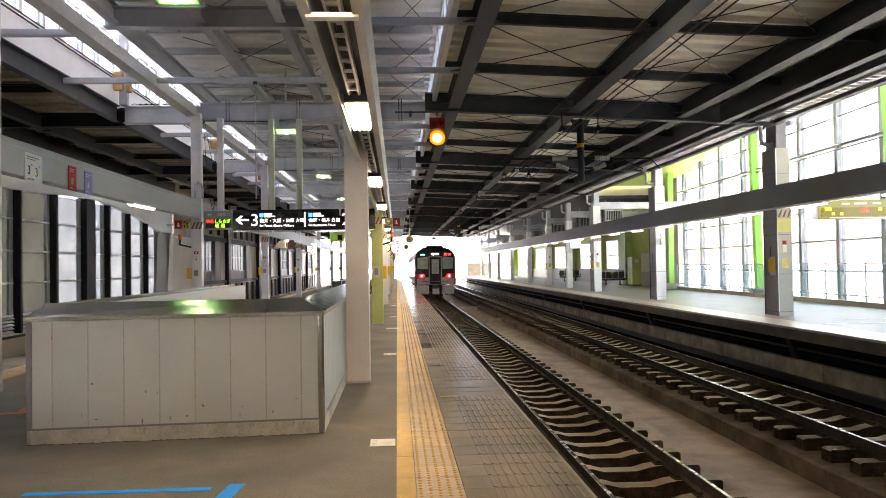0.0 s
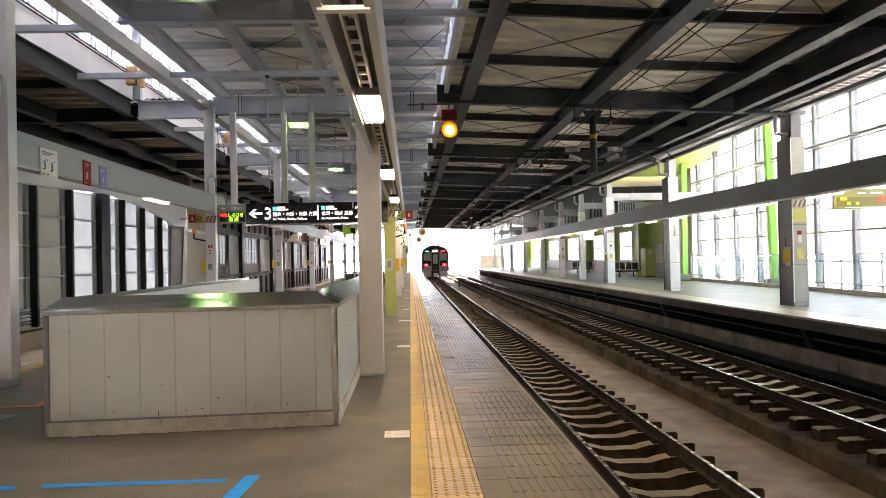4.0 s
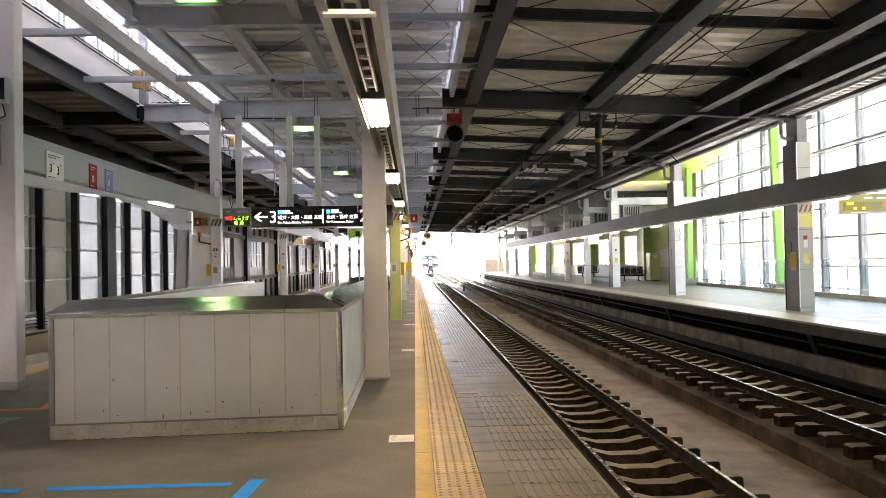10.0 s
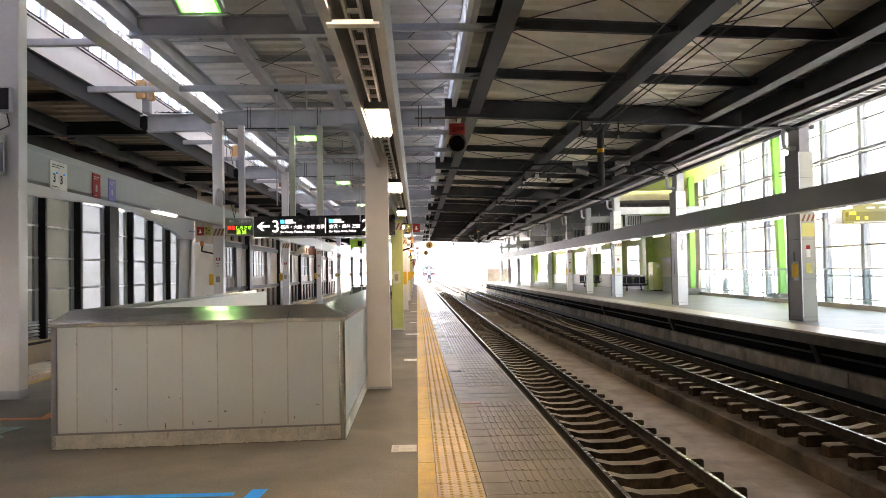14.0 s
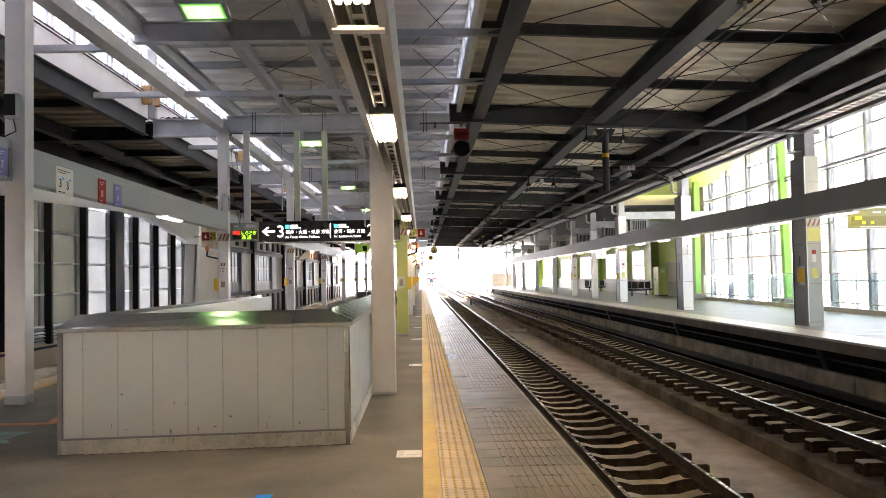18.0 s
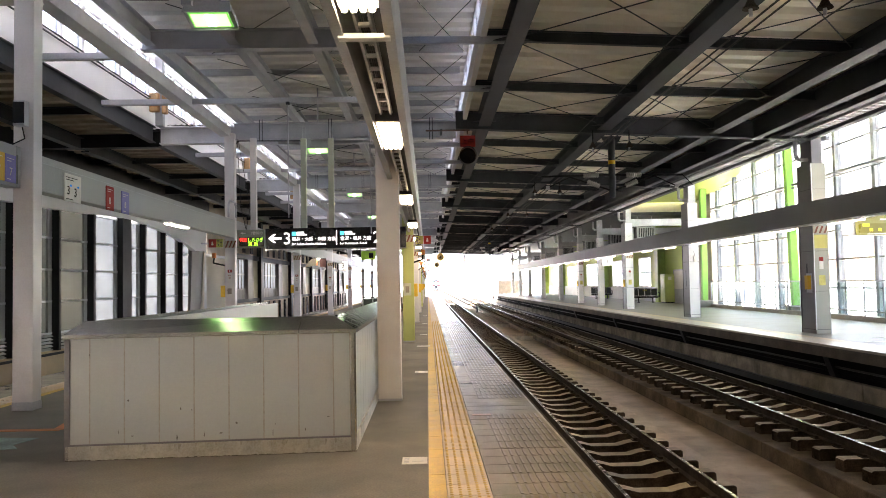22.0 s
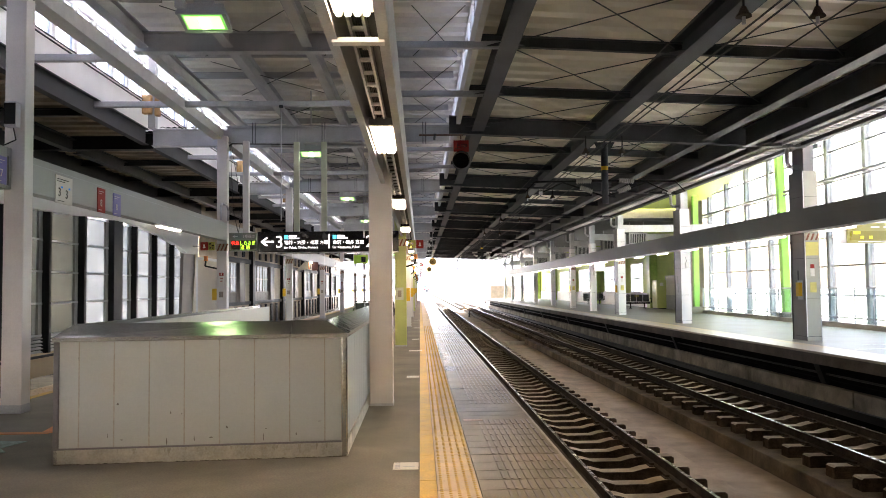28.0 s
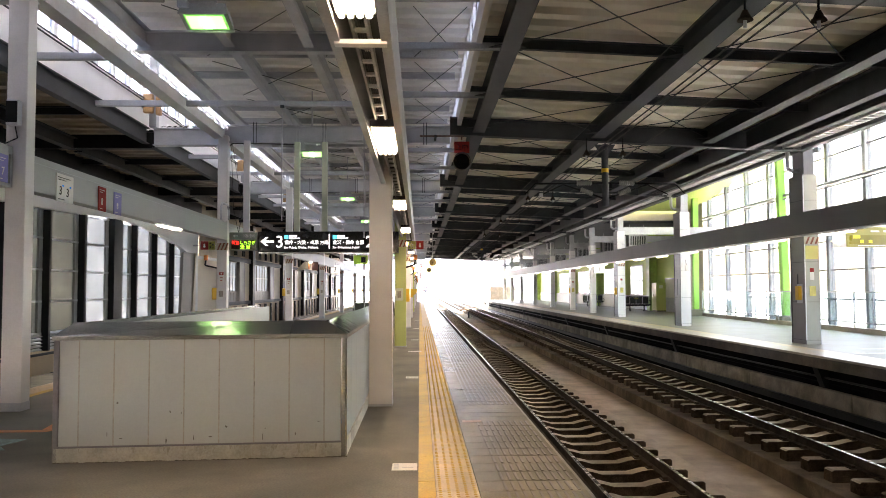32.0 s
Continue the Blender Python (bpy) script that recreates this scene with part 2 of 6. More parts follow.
M_TAILC = glow("tail_core", (1.0, 0.22, 0.20), 0.4)
M_TAIL = glow("tail_red", (1.0, 0.003, 0.008), 1.5)


# Mesh helpers
def box(bm, x0, y0, z0, x1, y1, z1, m=None):
    """A box between two corners, added to bm."""
    vs = [Vector((x, y, z)) for x in (x0, x1) for y in (y0, y1) for z in (z0, z1)]
    if m is not None:
        vs = [m @ v for v in vs]
    v = [bm.verts.new(c) for c in vs]
    for f in ((0, 1, 3, 2), (4, 6, 7, 5), (0, 4, 5, 1), (2, 3, 7, 6), (0, 2, 6, 4), (1, 5, 7, 3)):
        bm.faces.new([v[i] for i in f])
    return bm


def boxes(*specs):
    bm = bmesh.new()
    for s in specs:
        box(bm, *s)
    return bm


def rounded(x0, y0, z0, x1, y1, z1, r=0.01, seg=2):
    bm = box(bmesh.new(), x0, y0, z0, x1, y1, z1)
    bmesh.ops.bevel(bm, geom=bm.edges[:], offset=r, segments=seg, affect="EDGES", profile=0.6)
    return bm


def tube(bm, a, b, r, seg=10, r2=None):
    """A rod from a to b."""
    a, b = Vector(a), Vector(b)
    m = Matrix.Translation((a + b) / 2) @ (b - a).to_track_quat("Z", "Y").to_matrix().to_4x4()
    bmesh.ops.create_cone(bm, cap_ends=True, segments=seg, radius1=r, radius2=r if r2 is None else r2, depth=(b - a).length, matrix=m)
    return bm


def prism(bm, profile, axis, a, b):
    """Extrudes a closed outline along 'x', 'y' or 'z' from a to b."""
    def at(p, s):
        return {"x": (s, p[0], p[1]), "y": (p[0], s, p[1]), "z": (p[0], p[1], s)}[axis]
    v0 = [bm.verts.new(at(p, a)) for p in profile]
    v1 = [bm.verts.new(at(p, b)) for p in profile]
    bm.faces.new(v0)
    bm.faces.new(v1[::-1])
    k = len(profile)
    for i in range(k):
        bm.faces.new((v0[i], v1[i], v1[(i + 1) % k], v0[(i + 1) % k]))
    return bm


def ibeam(bm, axis, a, b, c, z0, z1, w, t=0.014, tf=0.022, z0b=None, z1b=None):
    """An H-section along x or y: from a to b, centred on c, between z0 and z1; z0b, z1b: heights at the far end."""
    z0b = z0 if z0b is None else z0b
    z1b = z1 if z1b is None else z1b
    for lo, hi, h in ((0.0, tf, w / 2), (None, None, t / 2), (1.0, -tf, w / 2)):
        ends = []
        for s, p, q in ((a, z0, z1), (b, z0b, z1b)):
            u0, u1 = (p, p + tf) if lo == 0.0 else ((q - tf, q) if lo == 1.0 else (p + tf, q - tf))
            ends.append([(s, c + k, u) if axis == "x" else (c + k, s, u) for k, u in ((-h, u0), (h, u0), (h, u1), (-h, u1))])
        v0, v1 = [bm.verts.new(p) for p in ends[0]], [bm.verts.new(p) for p in ends[1]]
        bm.faces.new(v0)
        bm.faces.new(v1[::-1])
        for i in range(4):
            bm.faces.new((v0[i], v1[i], v1[(i + 1) % 4], v0[(i + 1) % 4]))
    return bm


def finish(bm, name, material, smooth=False):
    bmesh.ops.recalc_face_normals(bm, faces=bm.faces[:])
    me = bpy.data.meshes.new(name)
    bm.to_mesh(me)
    bm.free()
    for mtl in (material if isinstance(material, (list, tuple)) else [material]):
        me.materials.append(mtl)
    if smooth:
        for p in me.polygons:
            p.use_smooth = True
    return me


def thing(name, label="", category="", group="", at=(0, 0, 0), kind=""):
    """An Empty that holds a thing's parts."""
    ob = new(name)
    ob.location = at
    ob.empty_display_size = 0.1
    return tagged(ob, label, category, group, kind)


def part(name, bm, material, parent, label="", smooth=False):
    ob = new(name, bm if isinstance(bm, bpy.types.Mesh) else finish(bm, name, material, smooth))
    ob.parent = parent
    return tagged(ob, label)


def solid(name, bm, material, label="", category="", group="", kind="", smooth=False):
    return tagged(new(name, finish(bm, name, material, smooth)), label, category, group, kind)


def writing(text, size, material, m, depth=0.002, align="LEFT", squeeze=1.0):
    """Flat letters in the built-in font as a mesh at the pose m (letters stand in its xy plane)."""
    cu = bpy.data.curves.new("letters", "FONT")
    cu.body, cu.size, cu.extrude, cu.align_x = text, size, depth, align
    tmp = bpy.data.objects.new("letters", cu)
    me = bpy.data.meshes.new_from_object(tmp)
    bpy.data.objects.remove(tmp)
    bpy.data.curves.remove(cu)
    me.transform(m @ Matrix.Diagonal((squeeze, 1, 1, 1)))
    me.materials.clear()
    me.materials.append(material)
    return me


BAY, FIRST = 10.05, 9.85             # spacing of the frames along the track, first frame in view
FRAMES = [FIRST + BAY * k for k in range(-2, 10)]
SOUTH = -8.0                       # end wall behind the viewer
END = 105.0                         # where the roof ends
EDGE1, EDGE2 = 1.16, 8.25           # platform edges
RAIL = -0.92
TRACKS = (2.665, 6.56, -7.90)


# ---- ground, platforms, tracks ----
M_BALLAST = mat("brown_ballast", (0.062, 0.058, 0.053), 1.0, var=0.3, scale=3, bump=0.8, fine=25, spec=0.0)
M_PLINTHBED = mat("plinth_bed", (0.145, 0.11, 0.072), 0.85, var=0.22, scale=2.5, bump=0.4, patchy=0.35, spec=0.08)
# emissive sheet that whites out the far opening like an overexposed sky
solid("backdrop", boxes((-500, 1400, -5, 500, 1402, 260)), M_SKYSHEET, "glowing white sheet standing in for the overexposed sky", "backdrop", kind="structure")
# ground made very pale as a reflector that lifts the roof decks
solid("ground", boxes((-400, -60, -1.9, 400, 1500, -1.60)), M_GROUND, "ground around the elevated tracks, kept pale to bounce light", "ground", kind="structure")
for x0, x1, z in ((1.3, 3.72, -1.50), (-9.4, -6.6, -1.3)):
    # near-black colour puts the shade of the deep gaps into the bed
    solid("track_bed", boxes((x0, SOUTH, -1.6, x1, 106, z)), M_BED, "stained concrete track bed, blackened for the shade between sleepers", "track bed", "track beds", kind="structure")
bed = thing("track_bed", "raised concrete track plinth in cast sections", "track bed", "track beds", kind="structure")
for k in range(21):
    part("plinth_section", rounded(5.36, -8 + 5.3 * k + 0.006, -1.6, 8.0, -8 + 5.3 * (k + 1) - 0.006, -1.245, 0.012, 1), M_PLINTHBED, bed)
for x0, x1, z in ((1.3, 3.9, -1.30), (5.2, 8.0, -1.22)):
    solid("track_bed", boxes((x0, 106.02, -1.44, x1, 700, z)), M_BALLAST, "brown ballasted track bed beyond the station", "track bed", "track beds", kind="structure")
solid("track_bed", boxes((-11, 106.02, -1.6, 13.5, 700, -1.44)), M_BALLAST, "brown ballast beyond the station", "track bed", "track beds", kind="structure")
solid("track_gutter", boxes((3.72, SOUTH, -1.6, 4.1, 106, -1.26)), M_MIDDLE, "brown concrete kerb beside the near track", "kerb", kind="structure")
solid("track_floor", boxes((-9.6, SOUTH, -1.6, 9.0, 106, -1.50)), M_MIDDLE, "brown dusty concrete floor between the tracks", "floor", kind="structure")

LEFT1 = -6.35
solid("platform_floor", boxes((-5.16, SOUTH - 25, -0.3, -0.02, END + 4, 0.0)), M_FLOOR, "worn grey-brown asphalt platform floor", "floor", kind="structure")
solid("platform_slab", boxes((LEFT1 + 0.02, SOUTH, -0.30, EDGE1 - 0.01, END + 4, -0.05), (-5.5, SOUTH - 25, -1.6, 0.55, END + 4, -0.3)), M_SLAB,
      "concrete slab under the island platform", "platform", kind="structure")
bm = boxes((EDGE2 + 0.02, SOUTH, -0.22, 15.3, END - 2, 0.0))
solid("platform_opposite", bm, mat("opposite_floor", (0.20, 0.185, 0.15), 0.46, var=0.12, scale=1.0, bump=0.15, patchy=0.15),
      "smooth pale grey floor of the opposite platform", "platform", kind="structure")
# wall colour taken almost to black for the shade in this recess
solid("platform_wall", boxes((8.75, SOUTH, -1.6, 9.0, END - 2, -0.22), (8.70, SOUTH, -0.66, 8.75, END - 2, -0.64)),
      mat("under_wall", (0.009, 0.008, 0.008), 0.9, spec=0.02, var=0.2, scale=1.5, bump=0.3, patchy=0.4), "stained concrete wall, blackened for the shade under the platform edge", "wall", kind="structure")
M_WALLBAND = mat("wall_band", (0.32, 0.28, 0.22), 0.9, spec=0.05, var=0.2, scale=2, bump=0.3, patchy=0.35)
wall_band = thing("platform_wall_band", "grey concrete panels low on the platform wall", "wall", kind="structure")
for k in range(24):
    part("panel", rounded(8.60, -4 + 5.025 * k + 0.02, -1.10, 8.75, -4 + 5.025 * (k + 1) - 0.02, -0.76, 0.01, 1), M_WALLBAND, wall_band)
solid("wall_pipe", tube(bmesh.new(), (8.68, SOUTH, -0.52), (8.68, END - 2, -0.52), 0.022, 8), M_BLACK, "thin black pipe along the platform wall", "pipe")
BRK = finish(prism(bmesh.new(), [(8.5, -0.26), (8.75, -0.26), (8.75, -0.75), (8.68, -0.75)], "y", 0, 0.25), "platform_bracket", M_BLACK)
for k in range(12):
    ob = tagged(new("platform_bracket", BRK), "dark bracket carrying the platform edge", "bracket", "platform brackets", "structure")
    ob.location.y = -4 + 10.05 * k + 1.2
solid("platform_nosing", boxes((EDGE2 - 0.03, SOUTH, -0.045, EDGE2 + 0.62, END - 2, 0.004)), mat("nosing", (0.40, 0.345, 0.265), 0.36, var=0.1, scale=2, patchy=0.15), "pale worn edge strip of the platform", "edging", kind="structure")
solid("platform_lip", boxes((EDGE2 - 0.012, SOUTH, -0.26, EDGE2 + 0.3, END - 2, -0.045)), mat("lip_concrete", (0.12, 0.098, 0.075), 0.8, var=0.2, scale=2, bump=0.3, patchy=0.35), "patchy brown concrete lip of the platform", "edging", kind="structure")
# black strip put where shadow lies below the wall panels
solid("cable_trough", boxes((8.50, SOUTH, -1.25, 8.62, END - 2, -1.10)), M_BLACK, "black strip standing for the shadow along the wall foot", "trough", kind="structure")


def rail(bm, bt, x, y0, y1):
    """Foot, web and head of one rail."""
    prism(bm, [(x - 0.062, RAIL - 0.153), (x + 0.062, RAIL - 0.153), (x + 0.062, RAIL - 0.142), (x + 0.012, RAIL - 0.125), (x + 0.010, RAIL - 0.04),
               (x + 0.032, RAIL - 0.03), (x + 0.032, RAIL - 0.008), (x + 0.026, RAIL - 0.003), (x - 0.026, RAIL - 0.003), (x - 0.032, RAIL - 0.008), (x - 0.032, RAIL - 0.03), (x - 0.010, RAIL - 0.04),
               (x - 0.012, RAIL - 0.125), (x - 0.062, RAIL - 0.142)], "y", y0, y1)
    prism(bt, [(x - 0.022, RAIL - 0.003), (x + 0.022, RAIL - 0.003), (x + 0.017, RAIL), (x - 0.017, RAIL)], "y", y0, y1)


def sleeper_mesh():
    """A concrete sleeper: high rail seats, a lower waist."""
    prof = [(-0.98, -0.26), (0.98, -0.26), (0.98, 0.15), (0.95, 0.17), (0.46, 0.168), (0.34, 0.15), (0.20, 0.112), (-0.20, 0.112), (-0.34, 0.15), (-0.46, 0.168), (-0.95, 0.17), (-0.98, 0.15)]
    bm = bmesh.new()
    prism(bm, prof, "y", -0.138, 0.138)
    for v in bm.verts:
        if v.co.z > 0.05:
            v.co.y *= 0.82
    bm.normal_update()
    # side faces coloured darker to stand for the shade between sleepers
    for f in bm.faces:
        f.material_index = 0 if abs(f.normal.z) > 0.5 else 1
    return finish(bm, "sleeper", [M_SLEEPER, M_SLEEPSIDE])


def clip_mesh():
    bm = boxes((-0.11, -0.05, 0, -0.055, 0.05, 0.045), (0.055, -0.05, 0, 0.11, 0.05, 0.045), (-0.13, -0.08, 0, 0.13, 0.08, 0.014))
    return finish(bm, "rail_clip", M_RAIL)


SLEEPER, CLIP = sleeper_mesh(), clip_mesh()
SLEEPER_FAR = finish(box(bmesh.new(), -0.98, -0.11, -0.2, 0.98, 0.11, 0.17), "sleeper", M_BALLAST)
for i, c in enumerate(TRACKS):
    track = thing("railway_track", "narrow-gauge track with rusty rails on concrete sleepers", "track", "tracks", at=(c, 0, 0), kind="structure")
    track.rotation_euler.z = -0.0012 if i < 2 else 0.0
    y0, y1 = (SOUTH, 420) if i < 2 else (SOUTH, 120)
    for s in (-0.5665, 0.5665):
        bm, bt = bmesh.new(), bmesh.new()
        rail(bm, bt, s, y0, y1)
        rl = part("rail", bm, M_RAIL, track, "brown rail with a bright running surface")
        part("rail_head", bt, M_RAILTOP, rl)
    k = 0
    y, step = ((11.28 - 28 * 0.695, 0.695), (3.48 - 16 * 0.696, 0.696), (3.2 - 16 * 0.70, 0.70))[i]
    limit = 138 if i < 2 else 30
    while y < limit:
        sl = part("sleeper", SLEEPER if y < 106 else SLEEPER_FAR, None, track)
        sl.location = (0.0 if i < 2 else 0, y, RAIL - 0.325)
        if y < 32 and i < 2:
            for s in (-0.5665, 0.5665):
                cl = part("rail_clip", CLIP, None, sl)
                cl.location = (s, 0, 0.168)
        y += step

# ---- columns ----
P1_ROW = [FIRST + BAY * k for k in range(-1, 10)]
P2_ROW = (10.0, 20.05, 30.0, 40.0, 46.8, 53.4, 61.9, 72.0, 82.3, 91.5, 100.0)


def hazard_band(col, x0, y, z, w):
    """A band with slanting red and white stripes on the face towards the viewer."""
    part("hazard_band", boxes((x0 - 0.006, y - 0.012, z, x0 + w + 0.006, y + 0.0, z + 0.17)), M_BAND, col, "red and white striped warning band")
    bm = bmesh.new()
    n = 3
    for i in range(n):
        a = x0 + (i + 0.15) * w / n
        v = [bm.verts.new((a + dx, y - 0.015, z + dz)) for dx, dz in ((0, 0.0), (w / n * 0.42, 0.0), (w / n * 0.42 + 0.07, 0.17), (0.07, 0.17))]
        bm.faces.new(v)
        u = [bm.verts.new((q.co.x, y - 0.012, q.co.z)) for q in v]
        for j in range(4):
            bm.faces.new((v[j], v[(j + 1) % 4], u[(j + 1) % 4], u[j]))
    part("stripes", bm, M_STRIPE, col, "slanting dark red stripes")


M_YSHEET = mat("pale_yellow_sheet", (0.62, 0.56, 0.16), 0.5, var=0.06)
M_CLAD = mat("grey_cladding", (0.19, 0.18, 0.185), 0.4, var=0.06)
M_PALEP = mat("pale_paper", (0.52, 0.54, 0.42), 0.6, var=0.06)
M_STRIPE = mat("stripe_red", (0.24, 0.075, 0.035), 0.5, var=0.08)
for k, y in enumerate(P1_ROW):
    green = k % 3 == 2
    col = thing("column", ("yellow-green" if green else "light grey") + " painted square steel column on the platform", "column", "platform columns", at=(-0.48, y, 0), kind="")
    part("shaft", rounded(-0.14, 0, 0, 0.14, 0.28, 5.0, 0.012), M_GREENCOL if green else M_COLUMN, col)
    part("base_shoe", rounded(-0.145, -0.005, 0, 0.145, 0.285, 0.03, 0.004), M_GREY, col, "grey base trim")
    if k > 1:
        hazard_band(col, -0.14, -0.0, 2.44, 0.28)
        part("notice", boxes((-0.12, -0.012, 1.13, 0.07, 0, 1.43)), M_PALEP, col, "pale green paper notice")
        part("lettering_bar", boxes((-0.07, -0.014, 1.2, 0.02, -0.012, 1.36)), M_SLAB, col, "faded grey print")
        part("call_box", rounded(0.14, 0.04, 1.10, 0.225, 0.18, 1.42, 0.01), M_YBOX, col, "yellow emergency call box")
for k, y in enumerate(P1_ROW):
    col = thing("column", "light grey painted square steel column on the platform", "column", "platform columns", at=(-4.77, y - 0.19, 0))
    part("shaft", rounded(-0.12, 0, 0, 0.12, 0.22, 5.15, 0.012), M_COLUMN, col)
    part("base_shoe", rounded(-0.123, -0.003, 0, 0.123, 0.223, 0.10, 0.006), M_GREY, col, "grey base trim")
    if k > 1:
        hazard_band(col, -0.13, 0, 2.36, 0.26)
        part("fire_sign", boxes((-0.055, -0.012, 1.76, 0.045, 0, 1.83)), M_RED, col, "red and white fire notice")
        part("fire_mark", boxes((-0.02, -0.014, 1.775, 0.01, -0.012, 1.815)), M_PAPER, col, "white mark")
        part("red_text", boxes((-0.04, -0.014, 1.69, 0.03, -0.012, 1.705), (-0.03, -0.014, 1.62, 0.02, -0.012, 1.64)), M_RED, col, "unreadable red lettering bar")
        part("notice", boxes((-0.055, -0.012, 1.50, 0.045, 0, 1.758)), M_PAPER, col, "white notice")
        part("paper", boxes((-0.10, -0.012, 1.17, 0.08, 0, 1.45)), M_PAPER, col, "pale poster")
        part("lettering_bar", boxes((-0.06, -0.014, 1.24, 0.04, -0.012, 1.38)), M_SLAB, col, "faded grey print")
        part("call_box", rounded(-0.24, 0.04, 1.17, -0.12, 0.2, 1.45, 0.01), M_YBOX, col, "yellow emergency call box")
for k, y in enumerate(P2_ROW):
    near = k < 4
    a, b = (-0.187, 0.187) if near else (-0.155, 0.155)
    dp = 0.75 if near else 0.5
    top = 4.25 if near else 3.9
    col = thing("column", "pale grey boxed steel column on the opposite platform", "column", "opposite columns", at=(9.79 + 0.0091 * (y - 20), y, 0))
    # nearest shafts coloured darker because they stand against the light, the others white
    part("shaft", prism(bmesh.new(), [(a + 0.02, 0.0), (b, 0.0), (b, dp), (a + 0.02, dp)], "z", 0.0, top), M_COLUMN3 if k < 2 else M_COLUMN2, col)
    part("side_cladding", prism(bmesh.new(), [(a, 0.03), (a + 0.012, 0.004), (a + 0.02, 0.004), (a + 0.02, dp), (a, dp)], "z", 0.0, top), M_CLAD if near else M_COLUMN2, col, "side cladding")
    part("front_edge", boxes((a + 0.004, -0.006, 0.1, a + 0.03, 0.0, top)), M_COLUMN2, col, "pale edge trim")
    part("corner_trim", boxes((b - 0.004, -0.008, 0, b + 0.010, 0.04, 2.7)), M_GREY, col, "dark corner guard")
    part("corner_trim", boxes((a - 0.010, dp - 0.05, 0, a, dp, 2.7)), M_BLACK, col, "dark corner guard")
    for z in (0.10, 1.05, 2.05, 3.6):
        part("joint", boxes((a - 0.002, -0.002, z, b + 0.001, dp * 0.9, z + 0.008)), M_DARK, col)
    if near:
        if k < 2:
            part("yellow_sheet", boxes((a + 0.035, -0.008, 2.12, b - 0.02, 0.0, 2.46)), M_YSHEET, col, "pale yellow sheet")
        part("slot", boxes((a - 0.004, 0.34, 1.15, a, 0.40, 1.75)), M_DARK, col, "dark access slot")
        part("neck", prism(bmesh.new(), [(a + 0.08, 0.08), (b - 0.03, 0.08), (b - 0.03, dp - 0.1), (a + 0.08, dp - 0.1)], "z", top, 4.95), M_CLAD if k < 2 else M_GREY, col)
    else:
        part("neck", prism(bmesh.new(), [(a * 0.8, 0.05), (b * 0.8, 0.05), (b * 0.8, dp), (a * 0.8, dp)], "z", top, 4.95), M_GREY, col)
    pipe = bmesh.new()
    for p, q in zip([(a - 0.22, 0.3, 4.95), (a - 0.22, 0.3, 4.48), (a - 0.18, 0.3, 4.41), (a - 0.10, 0.3, 4.38)], [(a - 0.22, 0.3, 4.48), (a - 0.18, 0.3, 4.41), (a - 0.10, 0.3, 4.38), (a + 0.1, 0.3, 4.38)]):
        tube(pipe, p, q, 0.055, 12)
    part("downpipe", pipe, M_GREY, col, "grey drain pipe elbow", smooth=True)
    if k in (0, 1, 3, 5):
        hazard_band(col, a + 0.01, -0.01, 2.50, b - a - 0.02)
        part("call_box", rounded(a - 0.10, 0.15, 1.10, a, 0.32, 1.45, 0.01), M_YBOX, col, "yellow emergency call box")
        part("box_back", boxes((a - 0.012, 0.12, 1.02, a, 0.40, 1.50)), M_GREY, col, "grey back plate")
        part("fire_sign", boxes((-0.05, -0.012, 1.80, 0.05, 0, 1.90)), M_RED, col, "red fire notice")
        part("notice", boxes((-0.05, -0.012, 1.60, 0.05, 0, 1.798)), M_PAPER, col, "white notice")
        part("poster", boxes((-0.07, -0.012, 1.20, 0.09, 0, 1.45)), mat("yellow_poster", (0.66, 0.58, 0.16), 0.6, var=0.2) if k == 0 else bpy.data.materials["yellow_poster"], col, "yellow paper notice")
    else:
        part("speaker", rounded(-0.02, -0.10, 2.05, 0.09, 0.0, 2.28, 0.012), M_PAPER, col, "small cream loudspeaker box")
        part("cable", tube(bmesh.new(), (0.03, -0.03, 2.28), (0.0, -0.01, 2.46), 0.008, 6), M_RUBBER, col)

# ---- long fascias with strip lights ----
f1 = thing("fascia_beam", "long grey boxed fascia along the platform columns", "fascia", "fascias", at=(-4.72, 0, 0), kind="structure")
part("face", boxes((-0.10, 9.86, 2.60, 0.068, END, 3.03)), M_FASCIA, f1)
part("near_face", boxes((-0.24, SOUTH, 2.615, -0.083, 9.56, 3.10), (-0.24, 9.56, 2.615, -0.08, 9.655, 2.655), (-0.24, 9.56, 3.0, -0.08, 9.655, 3.10), (-0.24, 9.60, 2.655, -0.08, 9.655, 3.0)), M_FASCIA, f1)
part("drip_edge", boxes((-0.12, 9.86, 2.944, 0.0705, END, 2.95)), M_GREY, f1)
f2 = thing("fascia_beam", "long grey boxed fascia along the opposite columns", "fascia", "fascias", at=(9.42, 0, 0), kind="structure")
part("face", boxes((-0.04, SOUTH, 2.72, 0.30, END - 2, 3.26)), M_FASCIA2, f2)
part("soffit", boxes((0.0, SOUTH, 2.69, 0.26, END - 2, 2.72)), M_WHITE, f2)
for k in range(28):
    y = 7.4 + 3.4 * k
    lt = thing("strip_light", "slim white strip light under the fascia", "light", "fascia strip lights", at=(9.56, y, 2.69))
    part("housing", boxes((-0.06, 0, -0.03, 0.06, 1.25, 0.0)), M_WHITE, lt)
    part("tube", boxes((-0.04, 0.03, -0.05, 0.04, 1.22, -0.03)), M_LAMPW, lt, "lit white tube")
